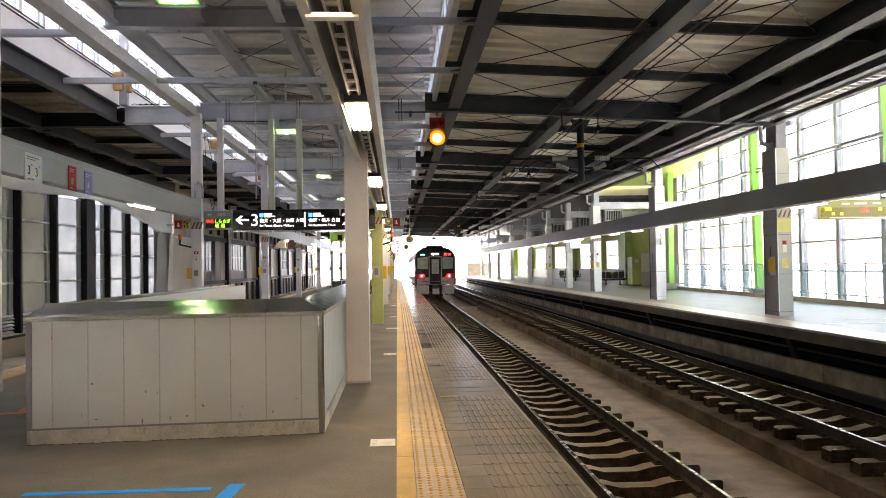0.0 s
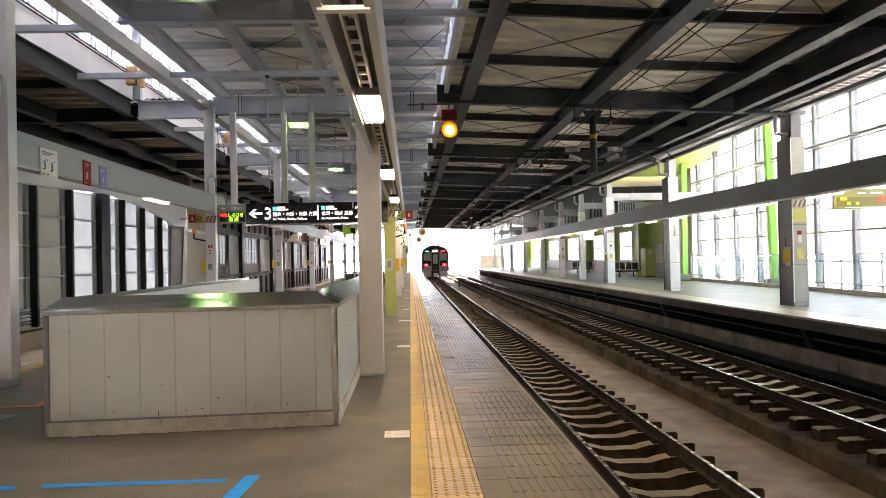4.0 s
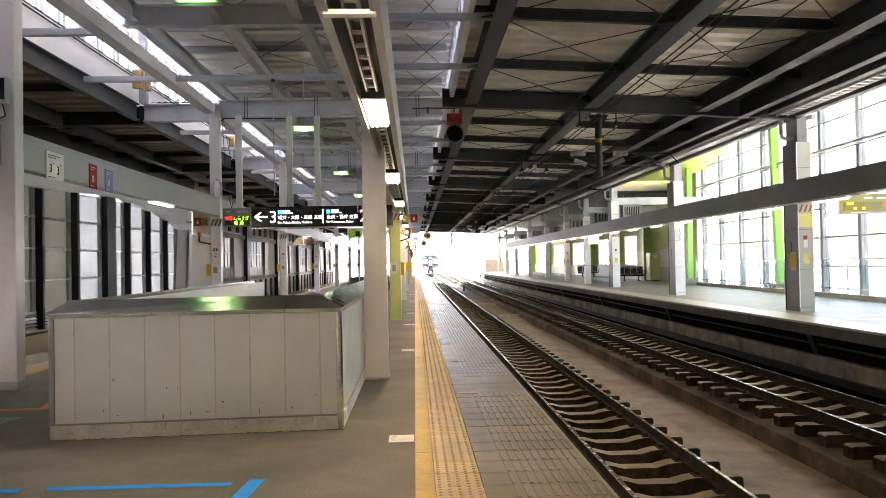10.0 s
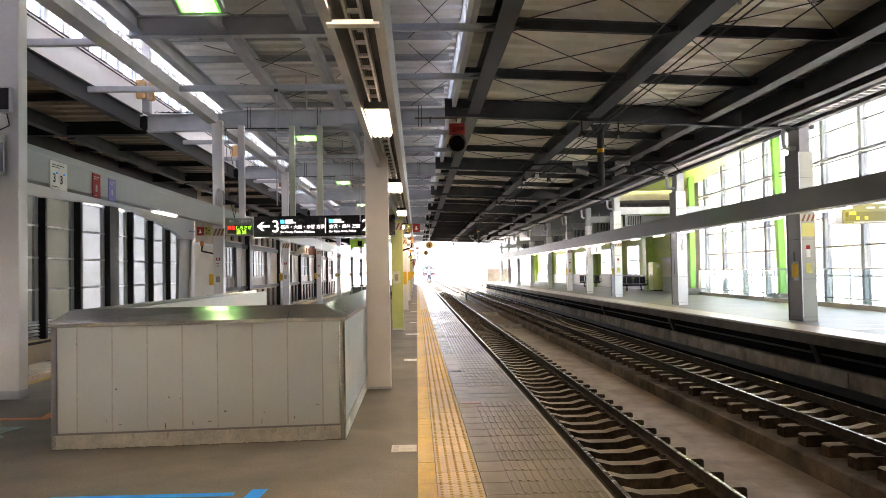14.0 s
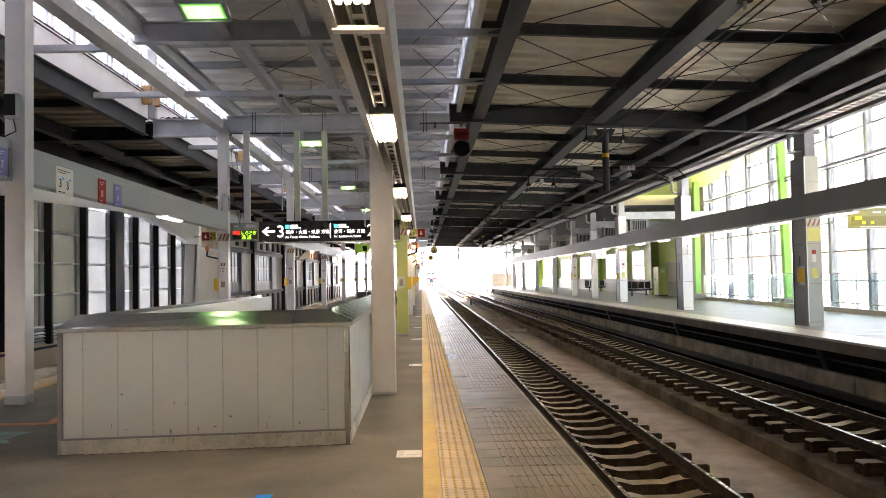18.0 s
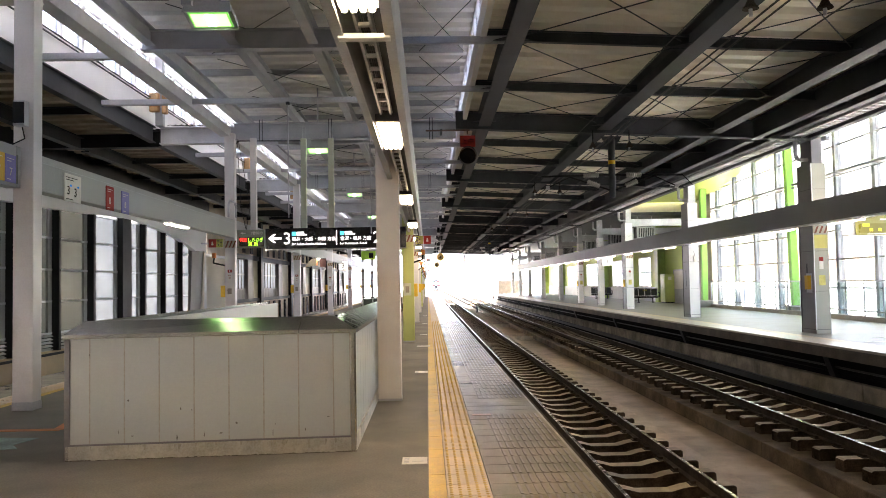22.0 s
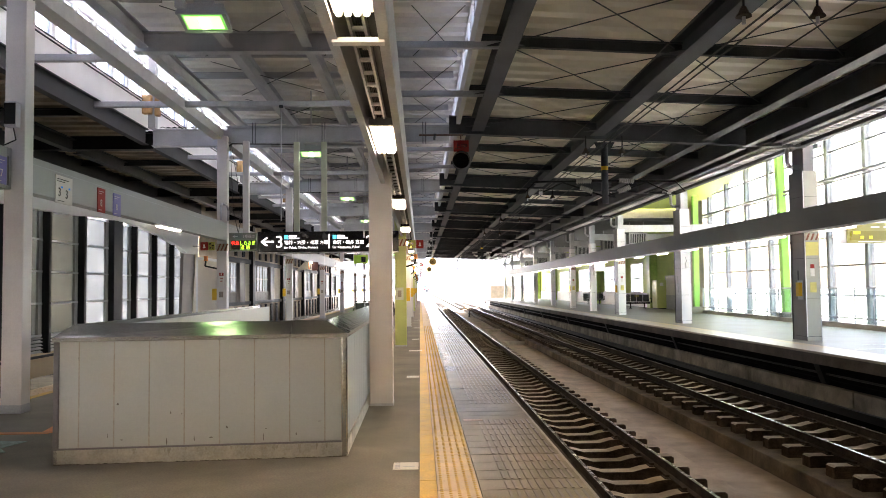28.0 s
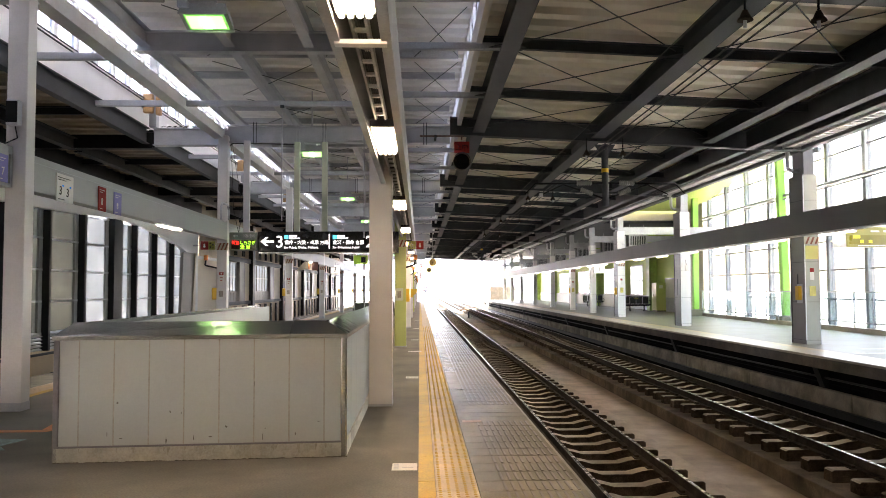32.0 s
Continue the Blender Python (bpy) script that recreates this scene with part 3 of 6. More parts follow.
for y in (14.6, 24.7, 34.7, 44.8, 54.8):
    lt = thing("strip_light", "slim white strip light under the fascia", "light", "fascia strip lights", at=(-4.66, y, 2.6))
    part("housing", boxes((-0.07, 0, -0.03, 0.07, 1.25, 0.0)), M_WHITE, lt)
    part("tube", boxes((-0.045, 0.03, -0.05, 0.045, 1.22, -0.03)), M_LAMPW, lt, "lit white tube")

# ---- lamp trough along the platform edge ----
trough = thing("lamp_trough", "long grey steel lamp trough with an open cable ladder", "lamp trough", at=(-0.31, 0, 2.68), kind="structure")
part("side_panel", boxes((0.135, SOUTH, 0.0, 0.16, END, 0.42), (0.105, SOUTH, 0.0, 0.135, END, 0.02)), M_GREYP, trough)
part("side_panel", boxes((-0.16, SOUTH, 0.0, -0.135, END, 0.42), (-0.135, SOUTH, 0.0, -0.105, END, 0.02)), M_GREYP, trough)
part("back_plate", boxes((-0.135, SOUTH, 0.40, 0.135, END, 0.42)), M_BLACK, trough)
part("ladder_rail", boxes((0.02, SOUTH, 0.10, 0.035, END, 0.17)), M_GREY, trough)
part("ladder_rail", boxes((-0.06, SOUTH, 0.10, -0.045, END, 0.17)), M_GREY, trough)
RUNG = finish(boxes((-0.045, 0, 0.11, 0.02, 0.035, 0.13)), "rung", M_GREY)
for k in range(110):
    r = part("rung", RUNG, None, trough)
    r.location = (0, 1.0 + 0.30 * k, 0)
bm = bmesh.new()
for k in range(16):
    box(bm, -0.02, 1.1 + 0.9 * k, 0.135, 0.012, 1.16 + 0.9 * k, 0.16)
part("cable_clips", bm, M_PAPER, trough, "white cable clips")
part("cross_tie", boxes((-0.135, 4.12, -0.012, 0.135, 4.19, 0.012)), M_WHITE, trough, "pale cross tie")
bm = bmesh.new()
for k in range(5):
    tube(bm, (-0.035 + 0.012 * k, SOUTH, 0.14), (-0.035 + 0.012 * k, END, 0.14), 0.006, 6)
part("cables", bm, M_RUBBER, trough, "black cables in the ladder")
for k in range(16):
    # the lamps at -2.8 and -6.6 are unseen, added to brighten the foreground
    y = (2.65, 6.55, -2.8, -6.6)[k] if k < 4 else 12.0 + 5.42 * (k - 4)
    lt = thing("ceiling_lamp", "bright warm lamp set in the steel trough", "lamp", "trough lamps", at=(-0.31, y, 2.70))
    part("housing", boxes((-0.10, 0, 0.03, 0.10, 1.2, 0.09)), M_DARK, lt)
    part("reflector", boxes((-0.095, 0.02, 0.022, 0.095, 1.18, 0.03)), M_WHITE, lt, "white reflector plate")
    for dx in (-0.066, -0.022, 0.022, 0.066):
        part("tube", rounded(dx - 0.016, 0.05, -0.012, dx + 0.016, 1.15, 0.02, 0.012), M_LAMP, lt, "glowing warm tube")


# ---- roofs ----
def corrugated(x0, x1, y0, y1, z_of_x, pitch=0.56, depth=0.13, thick=0.02):
    """Ribbed sheet; the ribs run across the track."""
    prof = []
    y = y0
    while y < y1 - pitch:
        prof += [(y, 0), (y + pitch * 0.42, 0), (y + pitch * 0.52, depth), (y + pitch * 0.90, depth)]
        y += pitch
    prof.append((y, 0))
    bm = bmesh.new()
    xs = (x0, x1)
    lo = [[bm.verts.new((x, p, z_of_x(x) + h)) for p, h in prof] for x in xs]
    hi = [[bm.verts.new((x, p, z_of_x(x) + depth + thick)) for p in (y0, y)] for x in xs]
    for i in range(len(prof) - 1):
        bm.faces.new((lo[0][i], lo[0][i + 1], lo[1][i + 1], lo[1][i]))
    bm.faces.new((hi[0][0], hi[1][0], hi[1][1], hi[0][1]))
    return bm


def main_low(x):
    """Underside of the frames over the tracks."""
    return 5.20 - 0.046 * (x - 1.0)


def deck_low(x):
    return main_low(x) + 0.44


solid("roof_deck_tracks", corrugated(1.05, 9.9, SOUTH, END, deck_low), M_DECK, "brownish ribbed steel deck over the tracks", "roof", kind="structure")
solid("roof_deck_platform", corrugated(-5.25, 0.92, SOUTH, END, lambda x: 6.35), M_DECKL, "pale ribbed steel deck over the island platform", "roof", kind="structure")
# deck over the far track coloured darker for the dim roof there
solid("roof_deck_left", corrugated(-10.2, -6.75, SOUTH, END, lambda x: 5.15), M_DECKD, "brown ribbed steel deck over the far track, darkened as if shaded", "roof", kind="structure")
bm = boxes((-5.3, SOUTH, 6.51, 1.05, END, 6.57), (-10.3, SOUTH, 5.31, -6.78, END, 5.37))
prism(bm, [(1.04, deck_low(1.04) + 0.155), (10.2, deck_low(10.2) + 0.155), (10.2, deck_low(10.2) + 0.20), (1.04, deck_low(1.04) + 0.20)], "y", SOUTH, END)
# sheeting kept dark so less sunlight bounces into the east clerestory
solid("roof_cover", bm, mat("dark_roofing", (0.17, 0.17, 0.17), 0.8, var=0.2), "roof sheeting above the decks", "roof", kind="structure")

for k, y in enumerate(FRAMES):
    fr = thing("roof_frame", "dark steel roof frame spanning the tracks", "roof frame", "roof frames", at=(0, y + 0.05, 0), kind="structure")
    part("track_beam", ibeam(bmesh.new(), "x", 0.75, 9.6, 0.0, main_low(0.75), main_low(0.75) + 0.44, 0.24, z0b=main_low(9.6), z1b=main_low(9.6) + 0.44), M_DARK, fr, "dark grey beam")
    part("platform_beam", ibeam(bmesh.new(), "x", -4.7, 0.75, 0.0, 5.0, 5.42, 0.24), M_GREY, fr, "light grey beam")
    # beams and purlins left of the platform coloured black for the dimness there
    part("left_beam", ibeam(bmesh.new(), "x", -9.8, -6.5, 0.0, 4.86, 5.28, 0.24), M_BLACK, fr, "beam blackened for the dim left side")
    part("left_beam", ibeam(bmesh.new(), "x", -6.5, -4.7, 0.0, 4.93, 5.35, 0.24), M_GREY, fr, "light grey beam")
    part("splice_plate", boxes((-1.75, -0.13, 5.05, -1.4, 0.13, 5.37)), M_GREY, fr)
    bm = bmesh.new()
    for px_ in (-1.68, -1.58, -1.48):
        for pz in (5.1, 5.17, 5.24, 5.31):
            box(bm, px_, -0.142, pz, px_ + 0.03, -0.13, pz + 0.03)
    part("bolts", bm, M_GREY, fr)
    if k + 1 < len(FRAMES):
        mid = BAY / 2
        part("upper_beam", ibeam(bmesh.new(), "x", -5.2, -0.5, mid, 5.78, 6.16, 0.22), M_GREY, fr, "light grey beam under the deck")
        for j, (x, w) in enumerate(((1.45, 0.30), (4.4, 0.34), (7.15, 0.28), (8.12, 0.2), (8.88, 0.2))):
            lo = main_low(x) + (0.07, 0.07, 0.07, -0.05, 0.07)[j]
            part("long_beam", ibeam(bmesh.new(), "y", 0.13, BAY - 0.13, x, lo, main_low(x) + 0.432, w), M_DARK, fr, "dark grey longitudinal beam")
        for x in (-5.05, -3.5, -2.05, -0.75):
            part("long_beam", ibeam(bmesh.new(), "y", 0.0, BAY, x, 5.88, 6.2, 0.18), M_GREY, fr, "light grey longitudinal beam")
        part("long_beam", boxes((-5.0, 0.13, 5.08, -4.76, BAY - 0.13, 5.094), (-4.775, 0.13, 5.094, -4.76, BAY - 0.13, 5.30), (-5.0, 0.13, 5.30, -4.76, BAY - 0.13, 5.314)), M_GREYP, fr, "light grey channel beam")
        part("long_beam", ibeam(bmesh.new(), "y", 0.13, BAY - 0.13, -6.65, 4.95, 5.35, 0.16), M_DARK, fr, "dark longitudinal beam")
        part("long_beam", ibeam(bmesh.new(), "y", 0.13, BAY - 0.13, -8.4, 4.8, 5.1, 0.2), M_BLACK, fr, "dark longitudinal beam")
        for q in (1, 2):
            yy = BAY * q / 3
            a, b = main_low(1.0) + 0.20, main_low(9.5) + 0.20
            part("purlin", ibeam(bmesh.new(), "x", 1.0, 9.5, yy, a, a + 0.19, 0.1, z0b=b, z1b=b + 0.19), M_DARK, fr, "dark purlin")
            part("purlin", ibeam(bmesh.new(), "x", -9.6, -6.7, yy, 4.98, 5.14, 0.1), M_BLACK, fr, "dark purlin")
        for q in range(1, 6):
            yy = BAY * q / 6
            if q != 3:
                part("purlin", ibeam(bmesh.new(), "x", -5.2, 0.8, yy, 6.18, 6.32, 0.09), M_GREY, fr, "light grey purlin")
        for q, yy in enumerate((BAY / 3, BAY * 2 / 3)):
            part("strut", rounded(-6.6, yy - 0.06, 5.15, -0.5 if q else -4.9, yy + 0.06, 5.27, 0.02), M_GREY, fr, "light grey tie strut")
            part("strut", rounded(-0.75, yy - 0.06, 5.35, 1.4, yy + 0.06, 5.47, 0.02), M_GREY, fr, "light grey tie strut")
        bm = bmesh.new()
        for q in range(3):
            y0, y1 = BAY * q / 3 + 0.2, BAY * (q + 1) / 3 - 0.2
            for xa, xb in ((1.6, 4.2), (4.6, 7.0)):
                za, zb = main_low(xa) + 0.24, main_low(xb) + 0.24
                tube(bm, (xa, y0, za), (xb, y1, zb), 0.011, 5)
                tube(bm, (xa, y1, za), (xb, y0, zb), 0.011, 5)
            for xa, xb in ((-4.3, -2.1), (-1.9, -0.8), (-0.1, 0.8)):
                tube(bm, (xa, y0, 6.15), (xb, y1, 6.15), 0.008, 5)
                tube(bm, (xa, y1, 6.15), (xb, y0, 6.15), 0.008, 5)
        gs = bmesh.new()
        for q in (0, 1, 2, 3):
            yy = BAY * q / 3
            for x, hw in ((1.45, 0.15), (4.4, 0.17), (7.15, 0.14)):
                lo = main_low(x) + 0.20
                for sg in (-1, 1):
                    for dy in ((0.06, 0.30), (-0.06, -0.30)):
                        if (q == 0 and dy[0] < 0) or (q == 3 and dy[0] > 0):
                            continue
                        prism(gs, [(x + sg * 0.01, yy + dy[0]), (x + sg * (hw + 0.16), yy + dy[0]), (x + sg * hw, yy + dy[1] * 0.7), (x + sg * 0.01, yy + dy[1])][::1 if sg * dy[0] > 0 else -1], "z", lo, lo + 0.012)
        part("gussets", gs, M_DARK, fr, "dark corner plates")
        part("bracing", bm, M_DARK, fr, "thin steel bracing rods")

# sloping pale roof panel along the west side, ribbed lengthwise
bm = bmesh.new()
for k in range(6):
    u0, u1 = k / 6, (k + 1) / 6
    x0, x1 = -6.66 + 1.36 * u0, -6.66 + 1.36 * (u0 + (u1 - u0) * 0.62)
    x2 = -6.66 + 1.36 * u1
    z = lambda x: 7.12 - (x + 6.66) * 0.52
    prism(bm, [(x0, z(x0)), (x1, z(x1)), (x1 + 0.03, z(x1) + 0.06), (x2 - 0.03, z(x2) + 0.06), (x2, z(x2)), (x2, z(x2) + 0.08), (x0, z(x0) + 0.08)], "y", SOUTH, END)
solid("roof_panel_west", bm, M_ROOFLIGHT, "translucent ribbed sloping roof light above the clerestory", "roof", kind="structure")

# clerestory walls of the raised middle roof
for side, x in (("west", -6.72), ("east", 0.98)):
    lo = 5.32 if x < 0 else 5.45
    w = thing("clerestory_wall_" + side, "white panel wall with a strip of clerestory windows", "wall", at=(x, 0, 0), kind="structure")
    if x < 0:
        part("panel", boxes((-0.05, SOUTH, lo, 0.05, END, 6.07)), M_WHITE, w)
        wl, wh = 6.07, 7.0
        part("head", boxes((-0.05, SOUTH, wh, 0.05, END, 7.16)), M_WHITE, w)
    else:
        wl, wh = 5.86, 6.30
        part("sill", boxes((-0.05, SOUTH, lo, 0.05, END, wl)), M_WHITE, w)
        part("head", boxes((-0.05, SOUTH, wh, 0.05, END, 6.508)), M_WHITE, w)
    y = -6.0
    POSTM = finish(boxes((-0.05, -0.075, wl, 0.05, 0.075, wh)), "mullion", M_WHITE)
    PANEM = finish(boxes((-0.006, 0.075, wl, 0.006, 0.875, wh)), "pane", M_CLEREST)
    while y < END:
        p = part("mullion", POSTM, None, w)
        p.location.y = y
        p = part("pane", PANEM, None, w)
        p.location.y = y
        p.visible_shadow = False
        y += 0.95
part("conduit", tube(tube(bmesh.new(), (-6.62, SOUTH, 6.02), (-6.62, END, 6.02), 0.018, 6), (-6.62, SOUTH, 5.95), (-6.62, END, 5.95), 0.018, 6), M_DARK, bpy.data.objects["clerestory_wall_west"]).location.x = 6.72

# higher roof of the opposite platform's glazed hall, mostly hidden, added to block the sky
solid("roof_hall", boxes((9.95, SOUTH, 7.75, 15.4, 44.5, 7.95), (9.95, SOUTH, 5.3, 10.15, 44.5, 7.75)), M_WHITE, "pale, mostly hidden roof added over the glazed hall to block the sky", "roof", kind="structure")
# cable ladder and clips under the eave
ladder = thing("cable_ladder", "pale steel cable ladder under the roof edge", "cable ladder", at=(9.22, 0, 4.88), kind="structure")
for dx in (-0.14, 0.14):
    part("side_rail", boxes((dx - 0.012, SOUTH, 0, dx + 0.012, END - 4, 0.06)), M_GREY, ladder)
LRUNG = finish(boxes((-0.128, 0, 0.01, 0.128, 0.11, 0.035)), "rung", M_GREY)
for k in range(290):
    r = part("rung", LRUNG, None, ladder)
    r.location.y = 10 + 0.27 * k
CLIPM = finish(boxes((-0.02, 0, 0, 0.02, 0.07, 0.13)), "beam_clip", M_GREY)
for x in (7.15, 8.12, 8.88):
    run = thing("clip_row", "row of small steel clips on the roof beam", "clip", "clip rows", at=(x + 0.16, 0, main_low(x) + 0.24), kind="structure")
    for k in range(70):
        r = part("beam_clip", CLIPM, None, run)
        r.location.y = 8.5 + 0.62 * k

# eave over the opposite platform
solid("eave_gutter", boxes((9.55, SOUTH, 4.86, 9.75, END - 2, 5.15)), M_DARK, "dark gutter beam at the roof's edge", "gutter", kind="structure")


# ---- outer wall beyond the far track ----
WX = -9.6
solid("wall_west_base", boxes((WX - 0.25, SOUTH, -1.6, WX, 36.0, -0.13)), mat("tan_wall", (0.44, 0.33, 0.20), 0.6, var=0.08, scale=0.8, bump=0.05, patchy=0.12), "tan painted wall base beyond the far track", "wall", kind="structure")
bm = boxes((WX - 0.25, SOUTH, 4.1, WX, 36.0, 4.3))
# upper wall coloured black so it merges with the dim roof
solid("wall_west_head", boxes((WX - 0.25, SOUTH, 4.3, WX, 36.0, 5.2)), M_BLACK, "wall strip under the roof, blackened like the dim ceiling", "wall", kind="structure")
solid("wall_west", bm, M_CREAM, "cream painted wall with window bays beyond the far track", "wall", kind="structure")
solid("trim_west", boxes((WX - 0.02, SOUTH, -0.24, WX + 0.06, 36.0, -0.18)), M_BLACK, "dark rail along the wall", "trim", kind="structure")


def frosted_bay(posts, ends, glasses):
    """A window of milky panes between dark posts (far edge, width); rails every 0.8 m and louvres below."""
    win = thing("window_1", "tall frosted window with dark steel posts", "window", "frosted windows", at=(WX, 0, 0), kind="structure")
    for y, w in posts:
        part("post", boxes((-0.06 if w < 0.5 else -0.16, y - w, -0.13, 0.12, y, 4.15)), M_BLACK, win, "black steel post")
    edges = [(ends[0], 0.0)] + list(posts) + [(ends[1], 0.0)]
    for i, ((a, _), (yb, wb)) in enumerate(zip(edges, edges[1:])):
        b = yb - wb
        # panes before 23.6 m use darker glass for a dim background outside
        g = glasses[0] if b < 23.6 else glasses[1]
        for j in range(4):
            z0, z1 = 0.31 + 0.815 * j, 0.31 + 0.815 * (j + 1)
            part("pane", boxes((-0.14, a, z0, -0.12, b, z1)), g, win)
            part("rail", boxes((-0.15, a, z0 - 0.025, -0.05, b, z0 + 0.025)), M_GREY, win)
        part("rail", boxes((-0.15, a, 3.545, -0.05, b, 3.60)), M_GREY, win)
        part("side_frame", boxes((-0.16, b - 0.20, 0.28, -0.06, b, 4.15)), M_GREYW, win, "grey inner frame")
        for j in range(5):
            z = -0.12 + 0.085 * j
            part("louvre", prism(bmesh.new(), [(-0.10, z + 0.04), (-0.02, z), (-0.01, z + 0.014), (-0.09, z + 0.055)], "y", a + 0.02, b - 0.02), M_GREYW, win)
    part("backing", boxes((-0.24, ends[0], -0.13, -0.16, ends[1], 0.28)), M_BLACK, win)
    return win


M_GREYW = mat("window_frame_grey", (0.27, 0.275, 0.265), 0.4, var=0.08, scale=2, bump=0.04)
M_FROSTG = frosted("dimmed_frosted_glass", (0.10, 0.102, 0.092))
frosted_bay([(y, 0.12) for y in (7.55, 9.85, 12.1, 14.4, 16.65, 18.9, 21.21)] + [(23.42, 0.16), (26.24, 0.74), (27.62, 0.13), (29.69, 0.10), (31.72, 0.10)], (5.4, 33.4), (M_FROSTG, M_FROST))
# arched head in front of the window's top
arc = [(5.4, 2.6), (5.8, 2.85), (7.0, 3.02), (10.0, 3.2), (14.0, 3.32), (18.0, 3.42), (21.8, 3.48), (23.74, 3.57), (25.32, 3.62), (26.57, 3.62), (27.84, 3.55), (29.17, 3.46), (30.91, 3.28), (32.2, 3.10), (33.1, 2.92), (34.8, 2.95)]
bm = bmesh.new()
for (ya, za), (yb, zb) in zip(arc, arc[1:]):
    prism(bm, [(ya, za), (yb, zb), (yb, 4.5), (ya, 4.5)], "x", WX + 0.02, WX + 0.2)
solid("arch_west", bm, M_WHITE, "pale curved panel arching over the window", "panel", kind="structure")
bm = bmesh.new()
prism(bm, [(32.78, -0.2), (34.2, -0.2), (34.74, 2.945), (33.12, 2.925)], "x", WX - 0.05, WX + 0.06)
solid("pilaster_west", bm, mat("pilaster_brown", (0.13, 0.12, 0.105), 0.5, var=0.1), "dark grey leaning steel pilaster beside the arched window", "pilaster", kind="structure")
bm = bmesh.new()
prism(bm, [(34.2, -0.2), (34.75, -0.2), (34.85, 3.0), (34.74, 3.0)], "x", WX - 0.05, WX + 0.10)
solid("cheek_west", bm, M_CREAM, "cream reveal beside the pilaster", "panel", kind="structure")
solid("panel_west", boxes((WX - 0.09, 35.2, 0.5, WX + 0.02, 39.5, 2.75)), M_CREAM, "cream wall panel framed in grey", "panel", kind="structure")
bm = boxes((WX - 0.02, 35.2, 0.38, WX + 0.08, 39.5, 0.5), (WX - 0.02, 35.2, 2.75, WX + 0.08, 39.5, 2.87), (WX - 0.12, 34.75, -1.2, WX + 0.08, 35.2, 4.4))
solid("panel_frame_west", bm, M_GREY, "grey steel frame round the wall panel", "trim", kind="structure")

# framed bays with small windows farther along
M_GREYB = mat("grey_brown_frame", (0.105, 0.09, 0.075), 0.5, var=0.1, scale=2)
bm = boxes((WX - 0.25, 36, -1.6, WX - 0.1, END, 0.85), (WX - 0.25, 36.0, 2.9, WX - 0.1, END, 5.2))
solid("wall_west_far", bm, mat("brown_wall", (0.34, 0.27, 0.19), 0.6, var=0.1, patchy=0.2), "cream wall below and above the small windows", "wall", kind="structure")
for y, L, cols in [(39.5, 6.4, 2)] + [(45.9 + 10.05 * k, 10.05, 3) for k in range(5)]:
    w = thing("window_2", "steel-framed window of small milky panes between dark posts", "window", "small windows", at=(WX, y, 0), kind="structure")
    cw = 1.70 if cols == 3 else 1.36
    e = 0.75 + cw * cols
    part("post", boxes((0, 0, -1.2, 0.25, 0.62, 5.0)), M_BLACK, w, "black steel post")
    part("rail", boxes((0, 0.62, 0.62, 0.14, L, 0.80)), M_DARK, w)
    part("rail", boxes((0, 0.62, 2.86, 0.14, L, 3.10)), M_DARK, w)
    part("infill_panel", boxes((-0.06, e + 1.3, 0.80, 0.04, L, 2.86)), M_CREAM, w, "cream infill panel")
    part("jamb", boxes((-0.06, e, 0.80, 0.16, e + 1.3, 2.86)), M_GREYB, w, "grey-brown jamb panel")
    for i in range(cols * 2):
        a = 0.70 + i * cw / 2
        part("apron", rounded(-0.06, a, 0.80, 0.01, a + cw / 2 - 0.03, 1.27, 0.008, 1), M_GREYB, w, "grey-brown lower panel")
    for i in range(cols):
        for j in range(2):
            a, z = 0.72 + i * cw, 1.33 + j * 0.77
            part("pane", boxes((-0.06, a, z, -0.045, a + cw - 0.05, z + 0.72)), M_FROST, w)
    bars = bmesh.new()
    for i in range(cols + 1):
        box(bars, -0.08, 0.66 + i * cw, 1.27, 0.0, 0.74 + i * cw, 2.86)
    for i in range(cols):
        box(bars, -0.07, 0.68 + (i + 0.5) * cw, 1.27, -0.02, 0.72 + (i + 0.5) * cw, 2.86)
    for j in range(3):
        box(bars, -0.08, 0.66, 1.27 + j * 0.77, 0.0, e, 1.33 + j * 0.77)
    part("glazing_bars", bars, M_GREYB, w)
    for i in range(int(L / 1.9)):
        a = 0.9 + i * 1.85
        part("bracket", boxes((0.02, a, 3.2, 0.1, a + 0.12, 4.6), (0.02, a + 0.3, 3.2, 0.1, a + 0.42, 4.6), (0.02, a, 3.6, 0.1, a + 0.42, 3.72), (0.02, a, 4.2, 0.1, a + 0.42, 4.32)), M_BLACK, w, "black lattice bracket")
        part("bracket", boxes((0.02, a, -0.9, 0.1, a + 0.12, 0.55), (0.02, a + 0.3, -0.9, 0.1, a + 0.42, 0.55), (0.02, a, 0.3, 0.1, a + 0.42, 0.42), (0.02, a, -0.2, 0.1, a + 0.42, -0.08)), M_BLACK, w, "black lattice bracket")

# ---- tall glass wall of the opposite platform ----
GA, GB = Vector((13.75, 13.0)), Vector((14.93, 41.5))     # it runs slightly skew to the track
GL = (GB - GA).length
GM = Matrix.Translation((GA.x, GA.y, 0)) @ Matrix.Rotation(math.atan2(GB.y - GA.y, GB.x - GA.x), 4, "Z")
gw = thing("window_3", "tall glazed wall with pale steel mullions and transoms", "glass wall", kind="structure")
gw.matrix_world = GM
MULL = [1.80 + 2.655 * k for k in range(11)]
GH = 8.0
ZS = (0.05, 1.02, 2.02, 3.03, 4.03, 5.03, 6.0, 7.0, 7.9)
